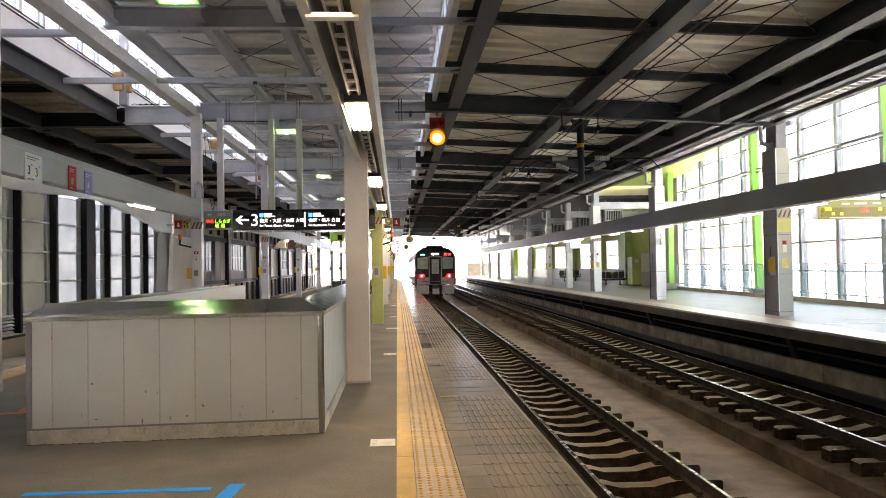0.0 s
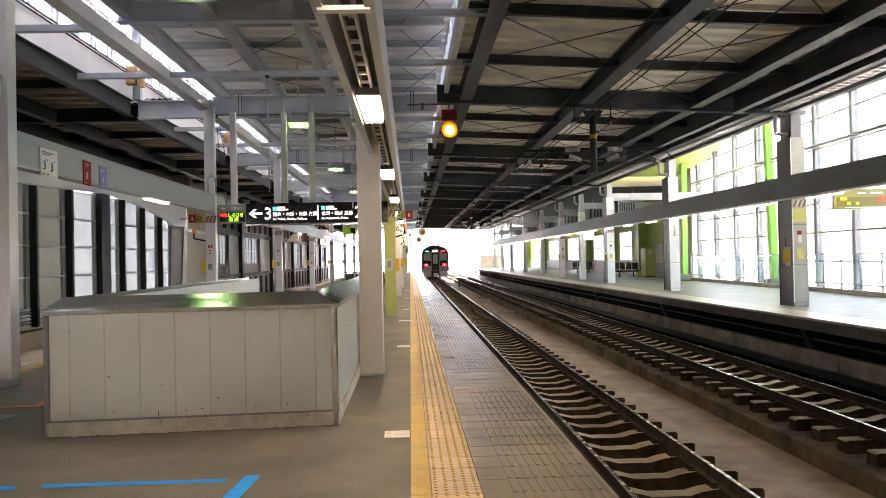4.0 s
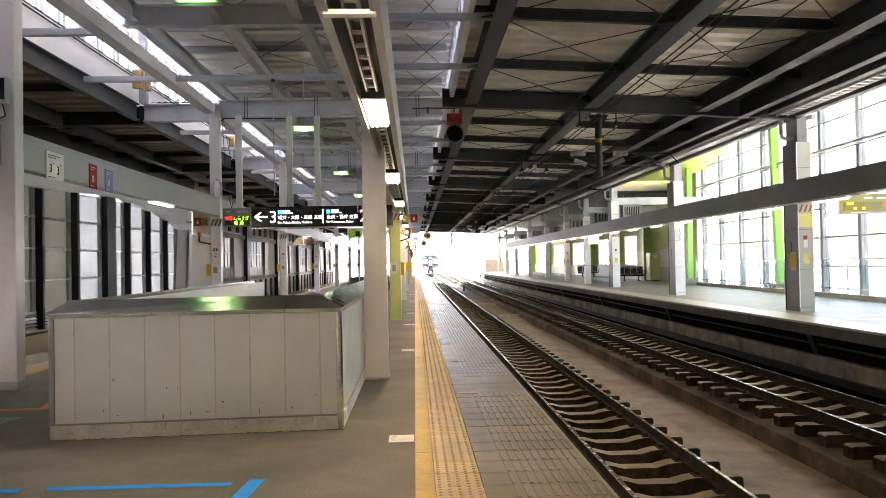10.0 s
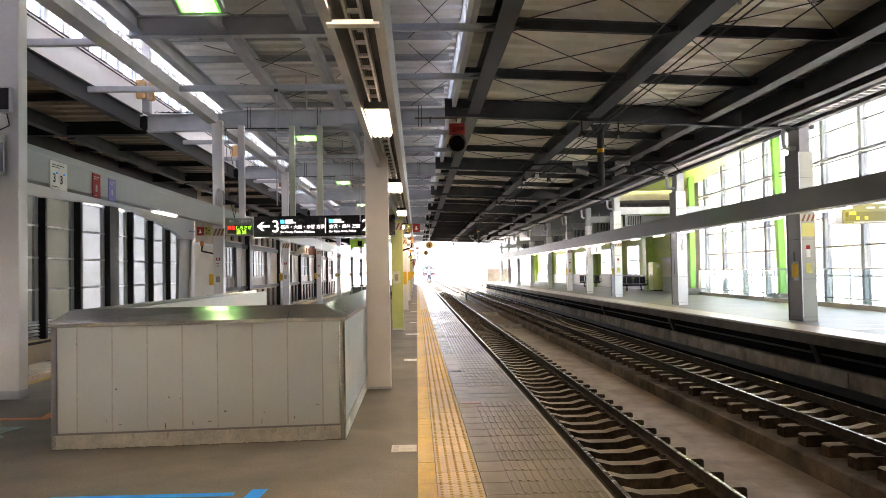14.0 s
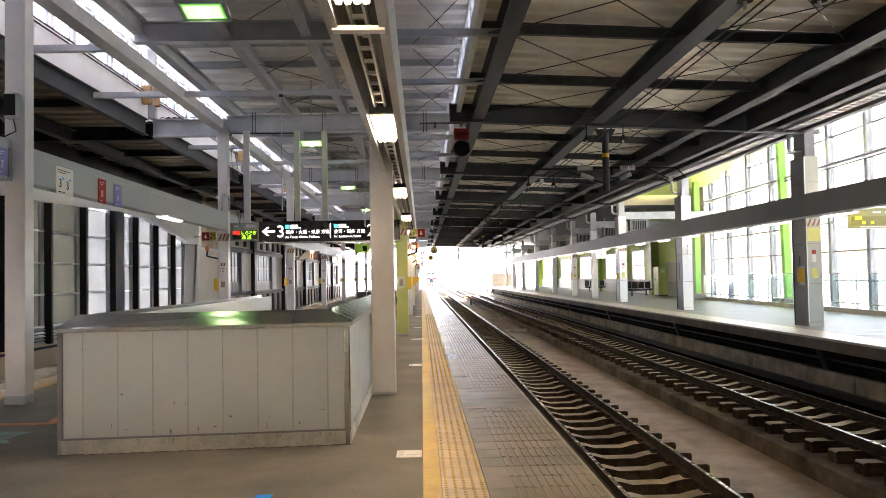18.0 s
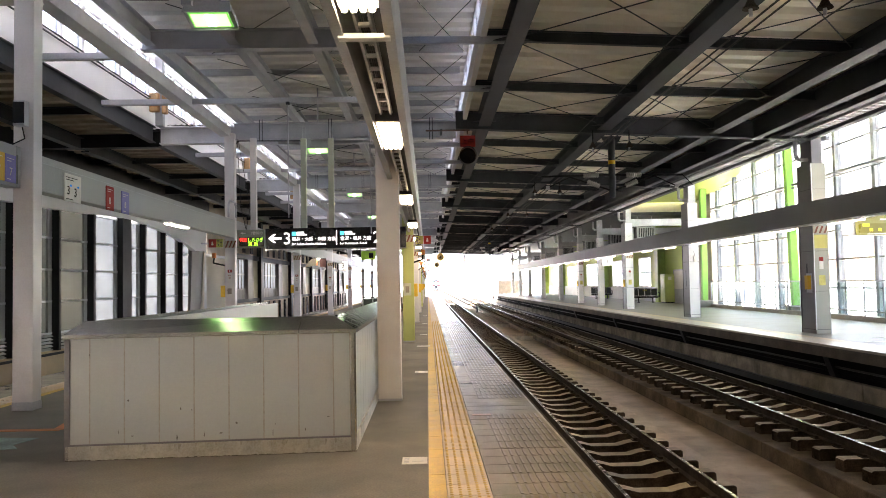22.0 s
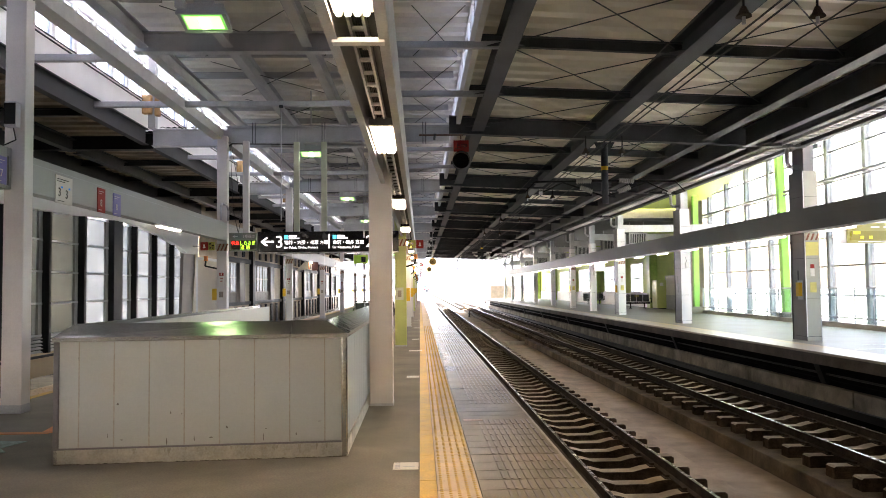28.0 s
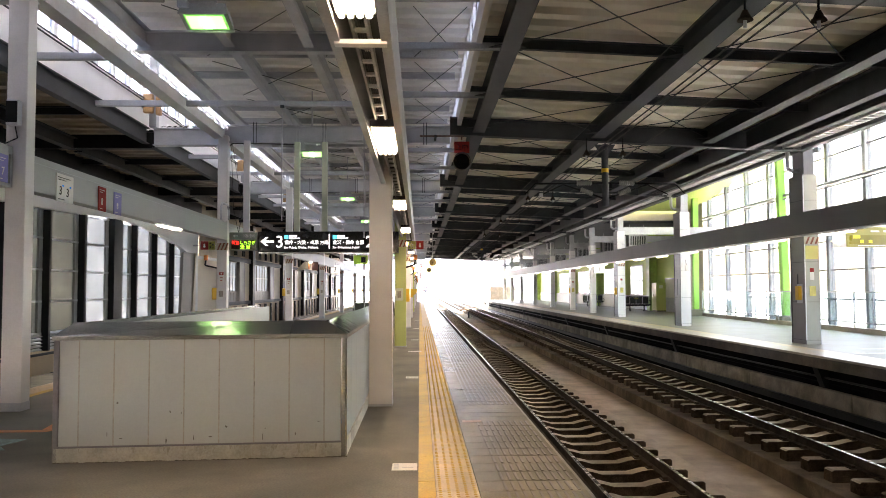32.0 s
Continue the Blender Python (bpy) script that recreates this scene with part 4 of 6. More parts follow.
for i, s in enumerate(MULL):
    part("mullion", rounded(s - 0.11, -0.12, 0, s + 0.11, 0.10, GH, 0.01), mat("mullion_paint", (0.23, 0.24, 0.25), 0.35, var=0.04) if i == 0 else bpy.data.materials["mullion_paint"], gw)
    if i + 1 < len(MULL):
        e = MULL[i + 1]
        for j, z in enumerate(ZS):
            part("transom", boxes((s + 0.11, -0.05, z - 0.03, e - 0.11, 0.05, z + 0.03)), bpy.data.materials["mullion_paint"], gw)
            if j + 1 < len(ZS):
                part("pane", boxes((s + 0.11, -0.006, z + 0.03, e - 0.11, 0.006, ZS[j + 1] - 0.03)), M_GLASS, gw).visible_shadow = False
part("tie_tube", tube(bmesh.new(), (0, 0.34, 4.86), (GL, 0.34, 4.86), 0.03), bpy.data.materials["mullion_paint"], gw, "pale tie tube", smooth=True)
part("tie_tube", tube(bmesh.new(), (0, 0.30, 5.0), (GL, 0.30, 5.0), 0.05), bpy.data.materials["mullion_paint"], gw, "pale tie tube", smooth=True)
solid("kerb_east", boxes((0, 0.12, 0, GL, 0.5, 0.14)), M_SLAB, "pale concrete kerb under the glazing", "kerb", kind="structure").matrix_world = GM
guard = thing("guard_rail", "glass guard rail with slim steel posts", "guard rail")
guard.matrix_world = GM @ Matrix.Translation((0, 0.62, 0))
part("top_rail", boxes((0, -0.02, 1.25, GL, 0.02, 1.29)), M_GREY, guard)
part("low_rail", boxes((0, -0.02, 0.30, GL, 0.02, 0.34)), M_GREY, guard)
part("base", boxes((0, -0.05, 0.0, GL, 0.05, 0.15)), M_SLAB, guard)
s = 0.2
while s < GL:
    part("post", boxes((s - 0.02, -0.02, 0.15, s + 0.02, 0.02, 1.25)), M_GREY, guard)
    if s + 1.2 < GL:
        p = part("pane", boxes((s + 0.03, -0.005, 0.17, s + 1.17, 0.005, 1.24)), M_TINTED, guard)
        p.visible_shadow = False
    s += 1.2
for y, x, lean in ((31.3, 14.25, -1.5), (41.0, 14.0, 0.4), (21.6, 13.80, -2.1)):
    post = thing("green_post", "lime green steel post on a concrete foot", "post", "green posts", at=(x, y, 0))
    sh = part("shaft", rounded(-0.14, -0.14, 0.3, 0.14, 0.14, 7.4, 0.015), M_LIME, post)
    sh.rotation_euler.y = radians(lean)
    part("foot", rounded(-0.32, -0.28, 0, 0.32, 0.28, 0.34, 0.02), M_SLAB, post, "grey concrete foot")

M_LIMECEIL = mat("lime_ceiling", (0.37, 0.46, 0.10), 0.5, var=0.04, scale=1)
# sweeping lime ceiling and the low building beyond
bm = bmesh.new()
prism(bm, [(27.5, 7.64), (33.0, 6.98), (38.0, 6.36), (41.5, 5.90), (44.4, 5.66), (44.4, 5.76), (41.5, 6.00), (38.0, 6.46), (33.0, 7.08), (27.5, 7.74)], "x", 10.17, 15.2)
bmesh.ops.triangulate(bm, faces=[f for f in bm.faces if len(f.verts) > 4])
solid("ceiling_lime", bm, M_LIMECEIL, "lime green ceiling sweeping up over the glazed hall", "ceiling", kind="structure")
solid("ceiling_east", boxes((9.70, 44.5, 5.0, 15.25, END - 2, 5.15)), M_DARK, "dark ceiling over the opposite platform", "ceiling", kind="structure")
solid("wall_hall_end", boxes((10.17, 44.52, 5.16, 15.2, 44.7, 5.85)), M_CREAM, "cream wall strip below the lime ceiling", "wall", kind="structure")
BX = 15.0
EASTWIN = ((54.4, 57.6), (62.2, 65.9), (71.3, 76.6), (81.6, 87.0), (92.0, 97.0))
bm = boxes((BX, 44.9, 0, BX + 0.25, END - 2, 0.96), (BX, 44.9, 3.0, BX + 0.25, END - 2, 5.0))
gaps = [44.9] + [v for w in EASTWIN for v in w] + [END - 2]
for a, b in zip(gaps[::2], gaps[1::2]):
    box(bm, BX, a, 0.96, BX + 0.25, b, 3.0)
solid("wall_east", bm, M_LIMEWALL, "yellow-green painted wall of the platform building", "wall", kind="structure")
solid("pier_east", boxes((14.75, 41.9, 0, BX + 0.25, 44.9, 6.0)), M_CREAM, "beige pier between glazing and green wall", "wall", kind="structure")
for y, e in EASTWIN:
    w = thing("window_4", "white-framed window in the green wall", "window", "platform windows", at=(BX, y, 0), kind="structure")
    L = e - y
    for nm, q in (("frame_left", (0, 0, 0.96, 0.24, 0.10, 3.0)), ("frame_right", (0, L - 0.10, 0.96, 0.24, L, 3.0)), ("sill", (-0.04, 0, 0.93, 0.25, L, 1.02)), ("head", (0, 0, 2.92, 0.25, L, 3.0)), ("bar", (0.12, 0.10, 1.90, 0.2, L - 0.10, 1.98)), ("bar", (0.12, L / 2 - 0.04, 1.02, 0.2, L / 2 + 0.04, 2.92))):
        part(nm, boxes(q), M_WHITE, w)
    p = part("pane", boxes((0.15, 0.10, 1.02, 0.162, L - 0.10, 2.92)), M_GLASS, w)
    p.visible_shadow = False
for y in (51.4, 59.6, 67.5, 78.3, 89.2, 100.9):
    post = thing("green_post", "olive green steel post against the wall", "post", "wall posts", at=(14.7, y, 0))
    part("shaft", rounded(-0.2, -0.35, 0, 0.3, 0.35, 4.95, 0.02), mat("olive_paint", (0.36, 0.50, 0.12), 0.4) if y < 52 else bpy.data.materials["olive_paint"], post)
solid("dado_east", boxes((BX - 0.03, 52.0, 0.0, BX, END - 2, 0.93)), M_WHITE, "white lower wall panel", "panel", kind="structure")
# cross beams and ducts under that ceiling
for k, y in enumerate(P2_ROW[3:]):
    b = thing("cross_beam", "pale grey beam from column to wall", "beam", "cross beams", at=(0, y, 0), kind="structure")
    part("web", ibeam(bmesh.new(), "x", 10.1, 15.0, 0.3, 4.1, 4.45, 0.2), M_GREYP, b)
    if 0 < k < 7:
        d = thing("louvre_unit", "grey louvred ventilation unit hung under the ceiling", "ventilation unit", "grilles", at=(11.75, y - 1.6, 3.78))
        part("case", boxes((0, 0.04, 0, 1.0, 0.7, 0.60)), M_DARK, d)
        part("frame", boxes((-0.02, 0, -0.02, 1.02, 0.04, 0.05), (-0.02, 0, 0.55, 1.02, 0.04, 0.62), (-0.02, 0, 0.05, 0.05, 0.04, 0.55), (0.95, 0, 0.05, 1.02, 0.04, 0.55)), M_GREYP, d)
        for j in range(9):
            part("slat", boxes((0.08 + 0.1 * j, 0.005, 0.05, 0.11 + 0.1 * j, 0.035, 0.55)), M_GREYP, d)
        for hx in (0.1, 0.9):
            part("hanger", tube(bmesh.new(), (hx, 0.3, 0.60), (hx, 0.3, 1.23), 0.015, 6), M_GREY, d)

solid("end_wall_east", rounded(9.3, 107.5, -1.44, 12.6, 107.8, 1.7, 0.02), mat("dark_cream_wall", (0.11, 0.092, 0.07), 0.8, var=0.15), "low cream wall beyond the platform's end", "wall", kind="structure")
# plain outer walls added out of view behind the viewer; the south one bounces light
solid("wall_south", boxes((-10.2, SOUTH - 0.4, -1.6, 15.4, SOUTH, 7.9)), mat("pale_bounce_wall", (0.62, 0.60, 0.56), 0.7), "unseen pale wall added to close the hall and bounce light", "wall", kind="structure")
solid("wall_southwest", boxes((WX - 0.25, SOUTH, 0.28, WX, 5.4, 4.1)), M_CREAM, "plain cream wall beyond the far track", "wall", kind="structure")
solid("wall_southeast", boxes((13.7, SOUTH, 0.0, 13.95, 12.9, 7.75)), M_WHITE, "plain pale wall of the opposite platform", "wall", kind="structure")

# ---- stair parapet ----
PX0, PX1, PY0, PY1 = -2.985, -0.64, 6.93, 15.1
M_STAINP = mat("plinth_stain", (0.40, 0.37, 0.30), 0.8, var=0.1, scale=20)
M_JOINT = mat("joint_strip", (0.42, 0.40, 0.34), 0.5, var=0.1, scale=8)
par = thing("stair_parapet", "grey panelled stairwell parapet with a steel cap", "parapet")
part("core", boxes((PX0 + 0.02, PY0 + 0.03, 0, PX1 - 0.02, PY0 + 0.38, 0.98), (PX1 - 0.36, PY0 + 0.38, 0, PX1 - 0.02, PY1, 0.98), (PX0 + 0.02, PY0 + 0.38, 0, PX0 + 0.2, PY1, 0.98)), M_PANEL, par)
part("plinth", boxes((PX0, PY0 - 0.012, 0, PX1 + 0.012, PY0 + 0.06, 0.12), (PX1 - 0.06, PY0 + 0.06, 0, PX1 + 0.012, PY1, 0.12)), M_PLINTH, par, "stained concrete plinth")
xs = [PX0 + 0.03, -2.797, -2.521, -2.242, -1.961, -1.678, -1.393, -1.105, -0.815, PX1 - 0.035]
for a, b in zip(xs, xs[1:]):
    part("panel", rounded(a + 0.004, PY0, 0.135, b - 0.004, PY0 + 0.05, 1.0, 0.003, 1), M_PANEL, par)
    part("joint_strip", boxes((b - 0.006, PY0 + 0.0005, 0.13, b + 0.006, PY0 + 0.04, 0.995)), M_JOINT, par, "grey sealing strip")
part("plinth_rail", boxes((PX0, PY0 - 0.010, 0.118, PX1 - 0.03, PY0 + 0.03, 0.134)), M_CLAD, par, "dark metal strip over the plinth")
y = PY0 + 0.05
while y < PY1 - 0.2:
    part("panel", rounded(PX1 - 0.05, y + 0.003, 0.125, PX1, min(y + 0.3, PY1) - 0.003, 1.0, 0.006, 1), M_PANEL, par)
    y += 0.3
part("corner_post", rounded(PX1 - 0.035, PY0 - 0.014, 0.0, PX1 + 0.014, PY0 + 0.05, 1.01, 0.012), M_STEEL, par, "steel corner angle")
part("corner_post", rounded(PX0 - 0.010, PY0 - 0.012, 0.0, PX0 + 0.032, PY0 + 0.05, 1.01, 0.006), M_CLAD, par, "dark corner angle")


def cap(outer, inner, z0, z1, steel=M_STEEL):
    """A sloping sheet between two level lines, with a turned-down lip."""
    bm = bmesh.new()
    (ax, ay), (bx, by) = outer
    (cx, cy), (dx, dy) = inner
    v = [bm.verts.new(p) for p in ((ax, ay, z0), (bx, by, z0), (dx, dy, z1), (cx, cy, z1), (ax, ay, z0 - 0.035), (bx, by, z0 - 0.035), (dx, dy, z0 - 0.035), (cx, cy, z0 - 0.035))]
    for f in ((0, 1, 2, 3), (4, 7, 6, 5), (0, 4, 5, 1), (2, 6, 7, 3), (1, 5, 6, 2), (0, 3, 7, 4)):
        bm.faces.new([v[i] for i in f])
    return part("cap", bm, steel, par, "sloping brushed steel cap")


o0, o1 = (PX0 - 0.02, PY0 - 0.02), (PX1 + 0.02, PY0 - 0.02)
i0, i1 = (PX0 + 0.06, PY0 + 0.215), (PX1 - 0.19, PY0 + 0.26)
cap((o0, (-1.10, o0[1])), (i0, (-1.11, i1[1])), 1.03, 1.135)
cap(((-1.096, o0[1]), o1), ((-1.106, i1[1]), i1), 1.03, 1.135)
cap((o1, (PX1 + 0.02, PY1)), (i1, (i1[0], PY1)), 1.03, 1.135, M_STEELW)
cap(((PX0 - 0.02, PY1), o0), ((PX0 + 0.06, PY1), i0), 1.03, 1.128)
part("inner_panel", boxes((PX0 + 0.2, PY0 + 0.42, 0.0, PX0 + 0.23, PY1, 1.10)), M_PANEL, par, "pale inner stair wall")
# grime gathered along the foot of the plinth and under the metal strip
random.seed(5)
M_GRIME = mat("floor_grime", (0.17, 0.148, 0.115), 0.85, var=0.25, scale=20)
x = PX0
while x < PX1 - 0.02:
    w = 0.05 + 0.16 * random.random()
    ring = [(x, 0.0), (x + w, 0.0)] + [(x + w * (1 - i / 4), 0.003 + 0.007 * random.random()) for i in range(5)]
    part("grime", prism(bmesh.new(), ring, "y", PY0 - 0.0145, PY0 - 0.008), M_GRIME, par, "dark dirt at the foot")
    x += w * 0.99
for k in range(26):
    x, w = PX0 + 0.08 + 2.15 * random.random(), 0.006 + 0.03 * random.random()
    h = 0.02 + 0.05 * random.random()
    ring = [(x, 0.117), (x + w * 0.3, 0.117 - h), (x + w * 0.6, 0.117 - h * random.random()), (x + w, 0.117)]
    part("stain", prism(bmesh.new(), ring[::-1], "y", PY0 - 0.0132, PY0 - 0.008), M_STAINP, par, "faint run-down stain")
random.seed(9)
M_SCUFF = mat("dark_scuff", (0.19, 0.175, 0.15), 0.7, var=0.2)
for x, z, w, h in ((-2.49, 0.48, 0.016, 0.018), (-2.07, 0.40, 0.010, 0.020), (-1.98, 0.39, 0.008, 0.016), (-1.62, 0.27, 0.02, 0.02), (-2.46, 0.19, 0.03, 0.010), (-1.75, 0.19, 0.03, 0.010), (-1.30, 0.25, 0.014, 0.008), (-1.05, 0.20, 0.012, 0.02), (-2.80, 0.86, 0.006, 0.03), (-1.39, 0.62, 0.005, 0.05), (-2.57, 0.22, 0.004, 0.05), (-2.10, 0.17, 0.01, 0.05), (-1.32, 0.18, 0.005, 0.08), (-1.88, 0.18, 0.008, 0.04), (-0.86, 0.30, 0.03, 0.006)):
    n = 7
    bm = bmesh.new()
    ring = [(x + w * 0.5 * (0.5 + random.random()) * math.cos(6.283 * i / n), z + h * 0.5 * (0.5 + random.random()) * math.sin(6.283 * i / n)) for i in range(n)]
    part("scuff_mark", prism(bm, ring, "y", PY0 - 0.0015, PY0 + 0.002), M_SCUFF, par, "small dark scuff mark")
for ob in par.children:
    for v in ob.data.vertices:
        v.co.y += 0.075 * (v.co.x - PX1)


# ---- train ----
M_STAIN = mat("train_steel", (0.17, 0.17, 0.18), 0.6, spec=0.06, var=0.05, scale=1)
M_TBLACK = mat("train_black", (0.035, 0.033, 0.036), 0.2, var=0.05, coat=0.5)
M_TRED = mat("train_red", (0.34, 0.02, 0.04), 0.3, var=0.05, coat=0.5)
M_TGLASS = mat("train_glass", (0.03, 0.04, 0.045), 0.06, var=0.05, bump=0)
M_SKIRT = mat("train_skirt", (0.44, 0.44, 0.44), 0.45, var=0.08)
train = thing("commuter_train", "two-car electric train with a black and red end", "train")
W2 = 1.42
section = [(-W2, 0.95), (-W2, 2.95), (-W2 + 0.08, 3.2), (-1.15, 3.42), (-0.6, 3.60), (0.6, 3.60), (1.15, 3.42), (W2 - 0.08, 3.2), (W2, 2.95), (W2, 0.95)]
for car in range(2):
    y0 = 0.55 + car * 20.4
    bm = prism(bmesh.new(), section, "y", y0, y0 + 19.6)
    bmesh.ops.triangulate(bm, faces=[f for f in bm.faces if len(f.verts) > 4])
    body = part("car_body", bm, M_STAIN, train, "stainless steel car body")
    part("roof_unit", rounded(-0.75, y0 + 4, 3.55, 0.75, y0 + 9, 3.82, 0.12), M_SKIRT, body, "grey roof air conditioner")
    part("roof_unit", rounded(-0.7, y0 + 11, 3.55, 0.7, y0 + 14, 3.8, 0.12), M_SKIRT, body, "grey roof box")
    for s in (-1, 1):
        part("side_band", boxes((s * (W2 + 0.006) - 0.006, y0 + 0.2, 1.55, s * (W2 + 0.006) + 0.006, y0 + 19.4, 1.72)), M_TRED, body, "red side stripe")
        for i in range(6):
            part("side_window", boxes((s * (W2 + 0.004) - 0.008, y0 + 1.0 + 3.1 * i, 1.85, s * (W2 + 0.004) + 0.008, y0 + 2.9 + 3.1 * i, 2.75)), M_TGLASS, body)
    for by in (y0 + 2.9, y0 + 16.7):
        bogie = part("bogie", boxes((-1.0, by - 1.5, 0.35, -0.85, by + 1.5, 0.65), (0.85, by - 1.5, 0.35, 1.0, by + 1.5, 0.65), (-0.9, by - 0.2, 0.4, 0.9, by + 0.2, 0.7)), M_BLACK, train, "dark bogie")
        for wy in (by - 1.05, by + 1.05):
            for s in (-1, 1):
                part("wheel", tube(bmesh.new(), (s * 0.52, wy, 0.43), (s * 0.64, wy, 0.43), 0.43, 20), M_RAIL, bogie)
    part("underframe", boxes((-1.1, y0 + 5.2, 0.35, 1.1, y0 + 14.4, 0.92)), M_BLACK, train, "dark underfloor equipment")
# rounded end: layers that narrow towards the flat face
def outline(w, top, low=0.85):
    pts = [(-w, low)]
    for j in range(7):
        a = math.pi / 2 * j / 6
        pts.append((-w + 0.95 * (1 - math.cos(a)), top - 0.62 + 0.62 * math.sin(a)))
    pts += [(-x, z) for x, z in pts[::-1]]
    return pts


def end_slab(w0, t0, y0, w1, t1, y1, low, high=None):
    bm = bmesh.new()
    a, b = outline(w0, t0, low), outline(w1, t1, low)
    if high is not None:
        a, b = [(x, min(z, high)) for x, z in a if z <= high] , [(x, min(z, high)) for x, z in b if z <= high]
    v0 = [bm.verts.new((x, y0, z)) for x, z in a]
    v1 = [bm.verts.new((x, y1, z)) for x, z in b]
    bm.faces.new(v0)
    bm.faces.new(v1[::-1])
    for q in range(len(v0)):
        r = (q + 1) % len(v0)
        bm.faces.new((v0[q], v0[r], v1[r], v1[q]))
    bmesh.ops.triangulate(bm, faces=[f for f in bm.faces if len(f.verts) > 4])
    return bm


# windows coloured pale to stand for daylight seen through the car
M_TSCREEN = mat("train_screen", (0.38, 0.47, 0.46), 0.10, var=0.1, bump=0)
M_TLOW = mat("train_silver", (0.34, 0.30, 0.305), 0.35, var=0.06)
part("end_shell", end_slab(1.42, 3.60, 0.08, W2, 3.66, 0.55, 0.95), M_TBLACK, train, "black rounded end of the train")
part("end_face", end_slab(1.33, 3.52, 0.0, 1.42, 3.60, 0.08, 0.95), M_TBLACK, train, "black flat end face")
part("roof_fairing", rounded(-0.62, 0.6, 3.5, 0.62, 2.2, 3.80, 0.12), M_TBLACK, train, "dark roof fairing")
part("lower_panel", boxes((-1.34, -0.02, 0.98, 1.34, 0.0, 1.50)), M_TLOW, train, "silver-grey lower end panel")
for s in (-1, 1):
    # red patch puts the tail lamp's glow into the paint
    red = bmesh.new()
    prism(red, [(s * 1.36, 1.40), (s * 1.36, 1.76), (s * 0.80, 1.74), (s * 0.66, 1.50), (s * 0.74, 1.42)], "y", -0.03, -0.004)
    part("red_flash", red, M_TRED, train, "red patch painted for the tail lamp glow")
    win = bmesh.new()
    prism(win, [(s * 1.27, 2.12), (s * 1.27, 2.90), (s * 0.52, 2.98), (s * 0.52, 2.08)], "y", -0.014, -0.002)
    part("windscreen", win, M_TSCREEN, train, "large end window coloured pale for light showing through")
    part("lamp_ring", tube(bmesh.new(), (s * 0.98, 0.0, 1.60), (s * 0.98, -0.04, 1.60), 0.17, 20), M_TBLACK, train)
    # lamp disc oversized, with a pale core, to imitate its glow
    part("tail_lamp", tube(bmesh.new(), (s * 0.98, -0.04, 1.60), (s * 0.98, -0.06, 1.60), 0.14, 18), M_TAIL, train, "lit red tail lamp, enlarged for its glow")
    part("lamp_core", tube(bmesh.new(), (s * 0.98, -0.06, 1.60), (s * 0.98, -0.066, 1.60), 0.08, 14), M_TAILC, train, "bright centre of the tail lamp")
    trim = prism(bmesh.new(), [(s * 0.74, 1.56), (s * 0.52, 1.32), (s * 0.41, 1.27), (s * 0.41, 1.23), (s * 0.55, 1.28), (s * 0.78, 1.54)][::s], "y", -0.034, -0.02)
    part("face_trim", trim, M_SKIRT, train, "bright curved trim")
    part("skirt", rounded(s * 0.90 - 0.44, 0.04, 0.30, s * 0.90 + 0.44, 0.24, 0.93, 0.03), M_SKIRT, train, "pale grey snow skirt")
    part("corner_band", boxes((s * 1.44 - 0.035, 0.10, 1.0, s * 1.44 + 0.035, 0.5, 3.0)), mat("train_maroon", (0.16, 0.03, 0.05), 0.35), train, "dark red corner band")
part("gangway_door", rounded(-0.40, -0.05, 1.0, 0.40, 0.02, 2.92, 0.03), M_TBLACK, train, "dark gangway door")
part("door_frame", boxes((-0.47, -0.045, 0.98, -0.41, 0.0, 3.0), (0.41, -0.045, 0.98, 0.47, 0.0, 3.0), (-0.41, -0.045, 2.94, 0.41, 0.0, 3.0)), M_TLOW, train, "bright door frame")
part("door_window", boxes((-0.26, -0.058, 1.75, 0.26, -0.05, 2.78)), M_TSCREEN, train)
part("destination_panel", boxes((-1.18, -0.02, 3.02, -0.52, -0.002, 3.24)), M_SIGN, train)
part("destination_text", boxes((-1.05, -0.026, 3.08, -0.72, -0.02, 3.16)), M_LEDT, train, "green lit lettering bar")
part("service_panel", boxes((0.52, -0.02, 3.02, 1.18, -0.002, 3.24)), M_SIGN, train)
for x in (0.64, 0.92):
    part("service_text", boxes((x, -0.026, 3.05, x + 0.2, -0.02, 3.21)), M_LEDR, train, "red lit character bar")
part("head_panel", boxes((-0.34, -0.058, 3.06, 0.34, -0.002, 3.28)), M_SIGN, train, "dark panel over the door")
for x in (-0.26, 0.04):
    part("head_text", boxes((x, -0.064, 3.10, x + 0.2, -0.058, 3.23)), M_LAMPW, train, "lit white character bar")
part("coupler", rounded(-0.2, -0.35, 0.55, 0.2, 0.3, 0.92, 0.04), M_DARK, train, "grey coupler")
part("coupler_head", rounded(-0.24, -0.42, 0.30, 0.24, -0.25, 0.70, 0.04), M_SKIRT, train)
part("step_bar", boxes((-1.0, -0.05, 1.18, 1.0, -0.02, 1.24)), M_STAIN, train, "bright grab rail")
part("pantograph", tube(tube(tube(bmesh.new(), (-0.7, 8.0, 4.55), (0.7, 8.0, 4.55), 0.03, 6), (0.0, 8.0, 4.53), (0.0, 9.2, 4.2), 0.025, 6), (0.0, 9.2, 4.2), (0.0, 8.2, 3.9), 0.025, 6), M_BLACK, train, "raised black pantograph")


# ---- hanging direction sign ----
SY = 19.45
sign = thing("direction_sign", "black illuminated hanging direction sign with white lettering", "sign", at=(-3.86, SY, 2.30))
part("case", rounded(0, 0, 0, 3.35, 0.26, 0.49, 0.01), M_SIGN, sign, "black sign case")
part("rim", boxes((-0.01, -0.004, -0.03, 3.36, 0.27, 0.0)), M_STEEL, sign, "steel lower rim")
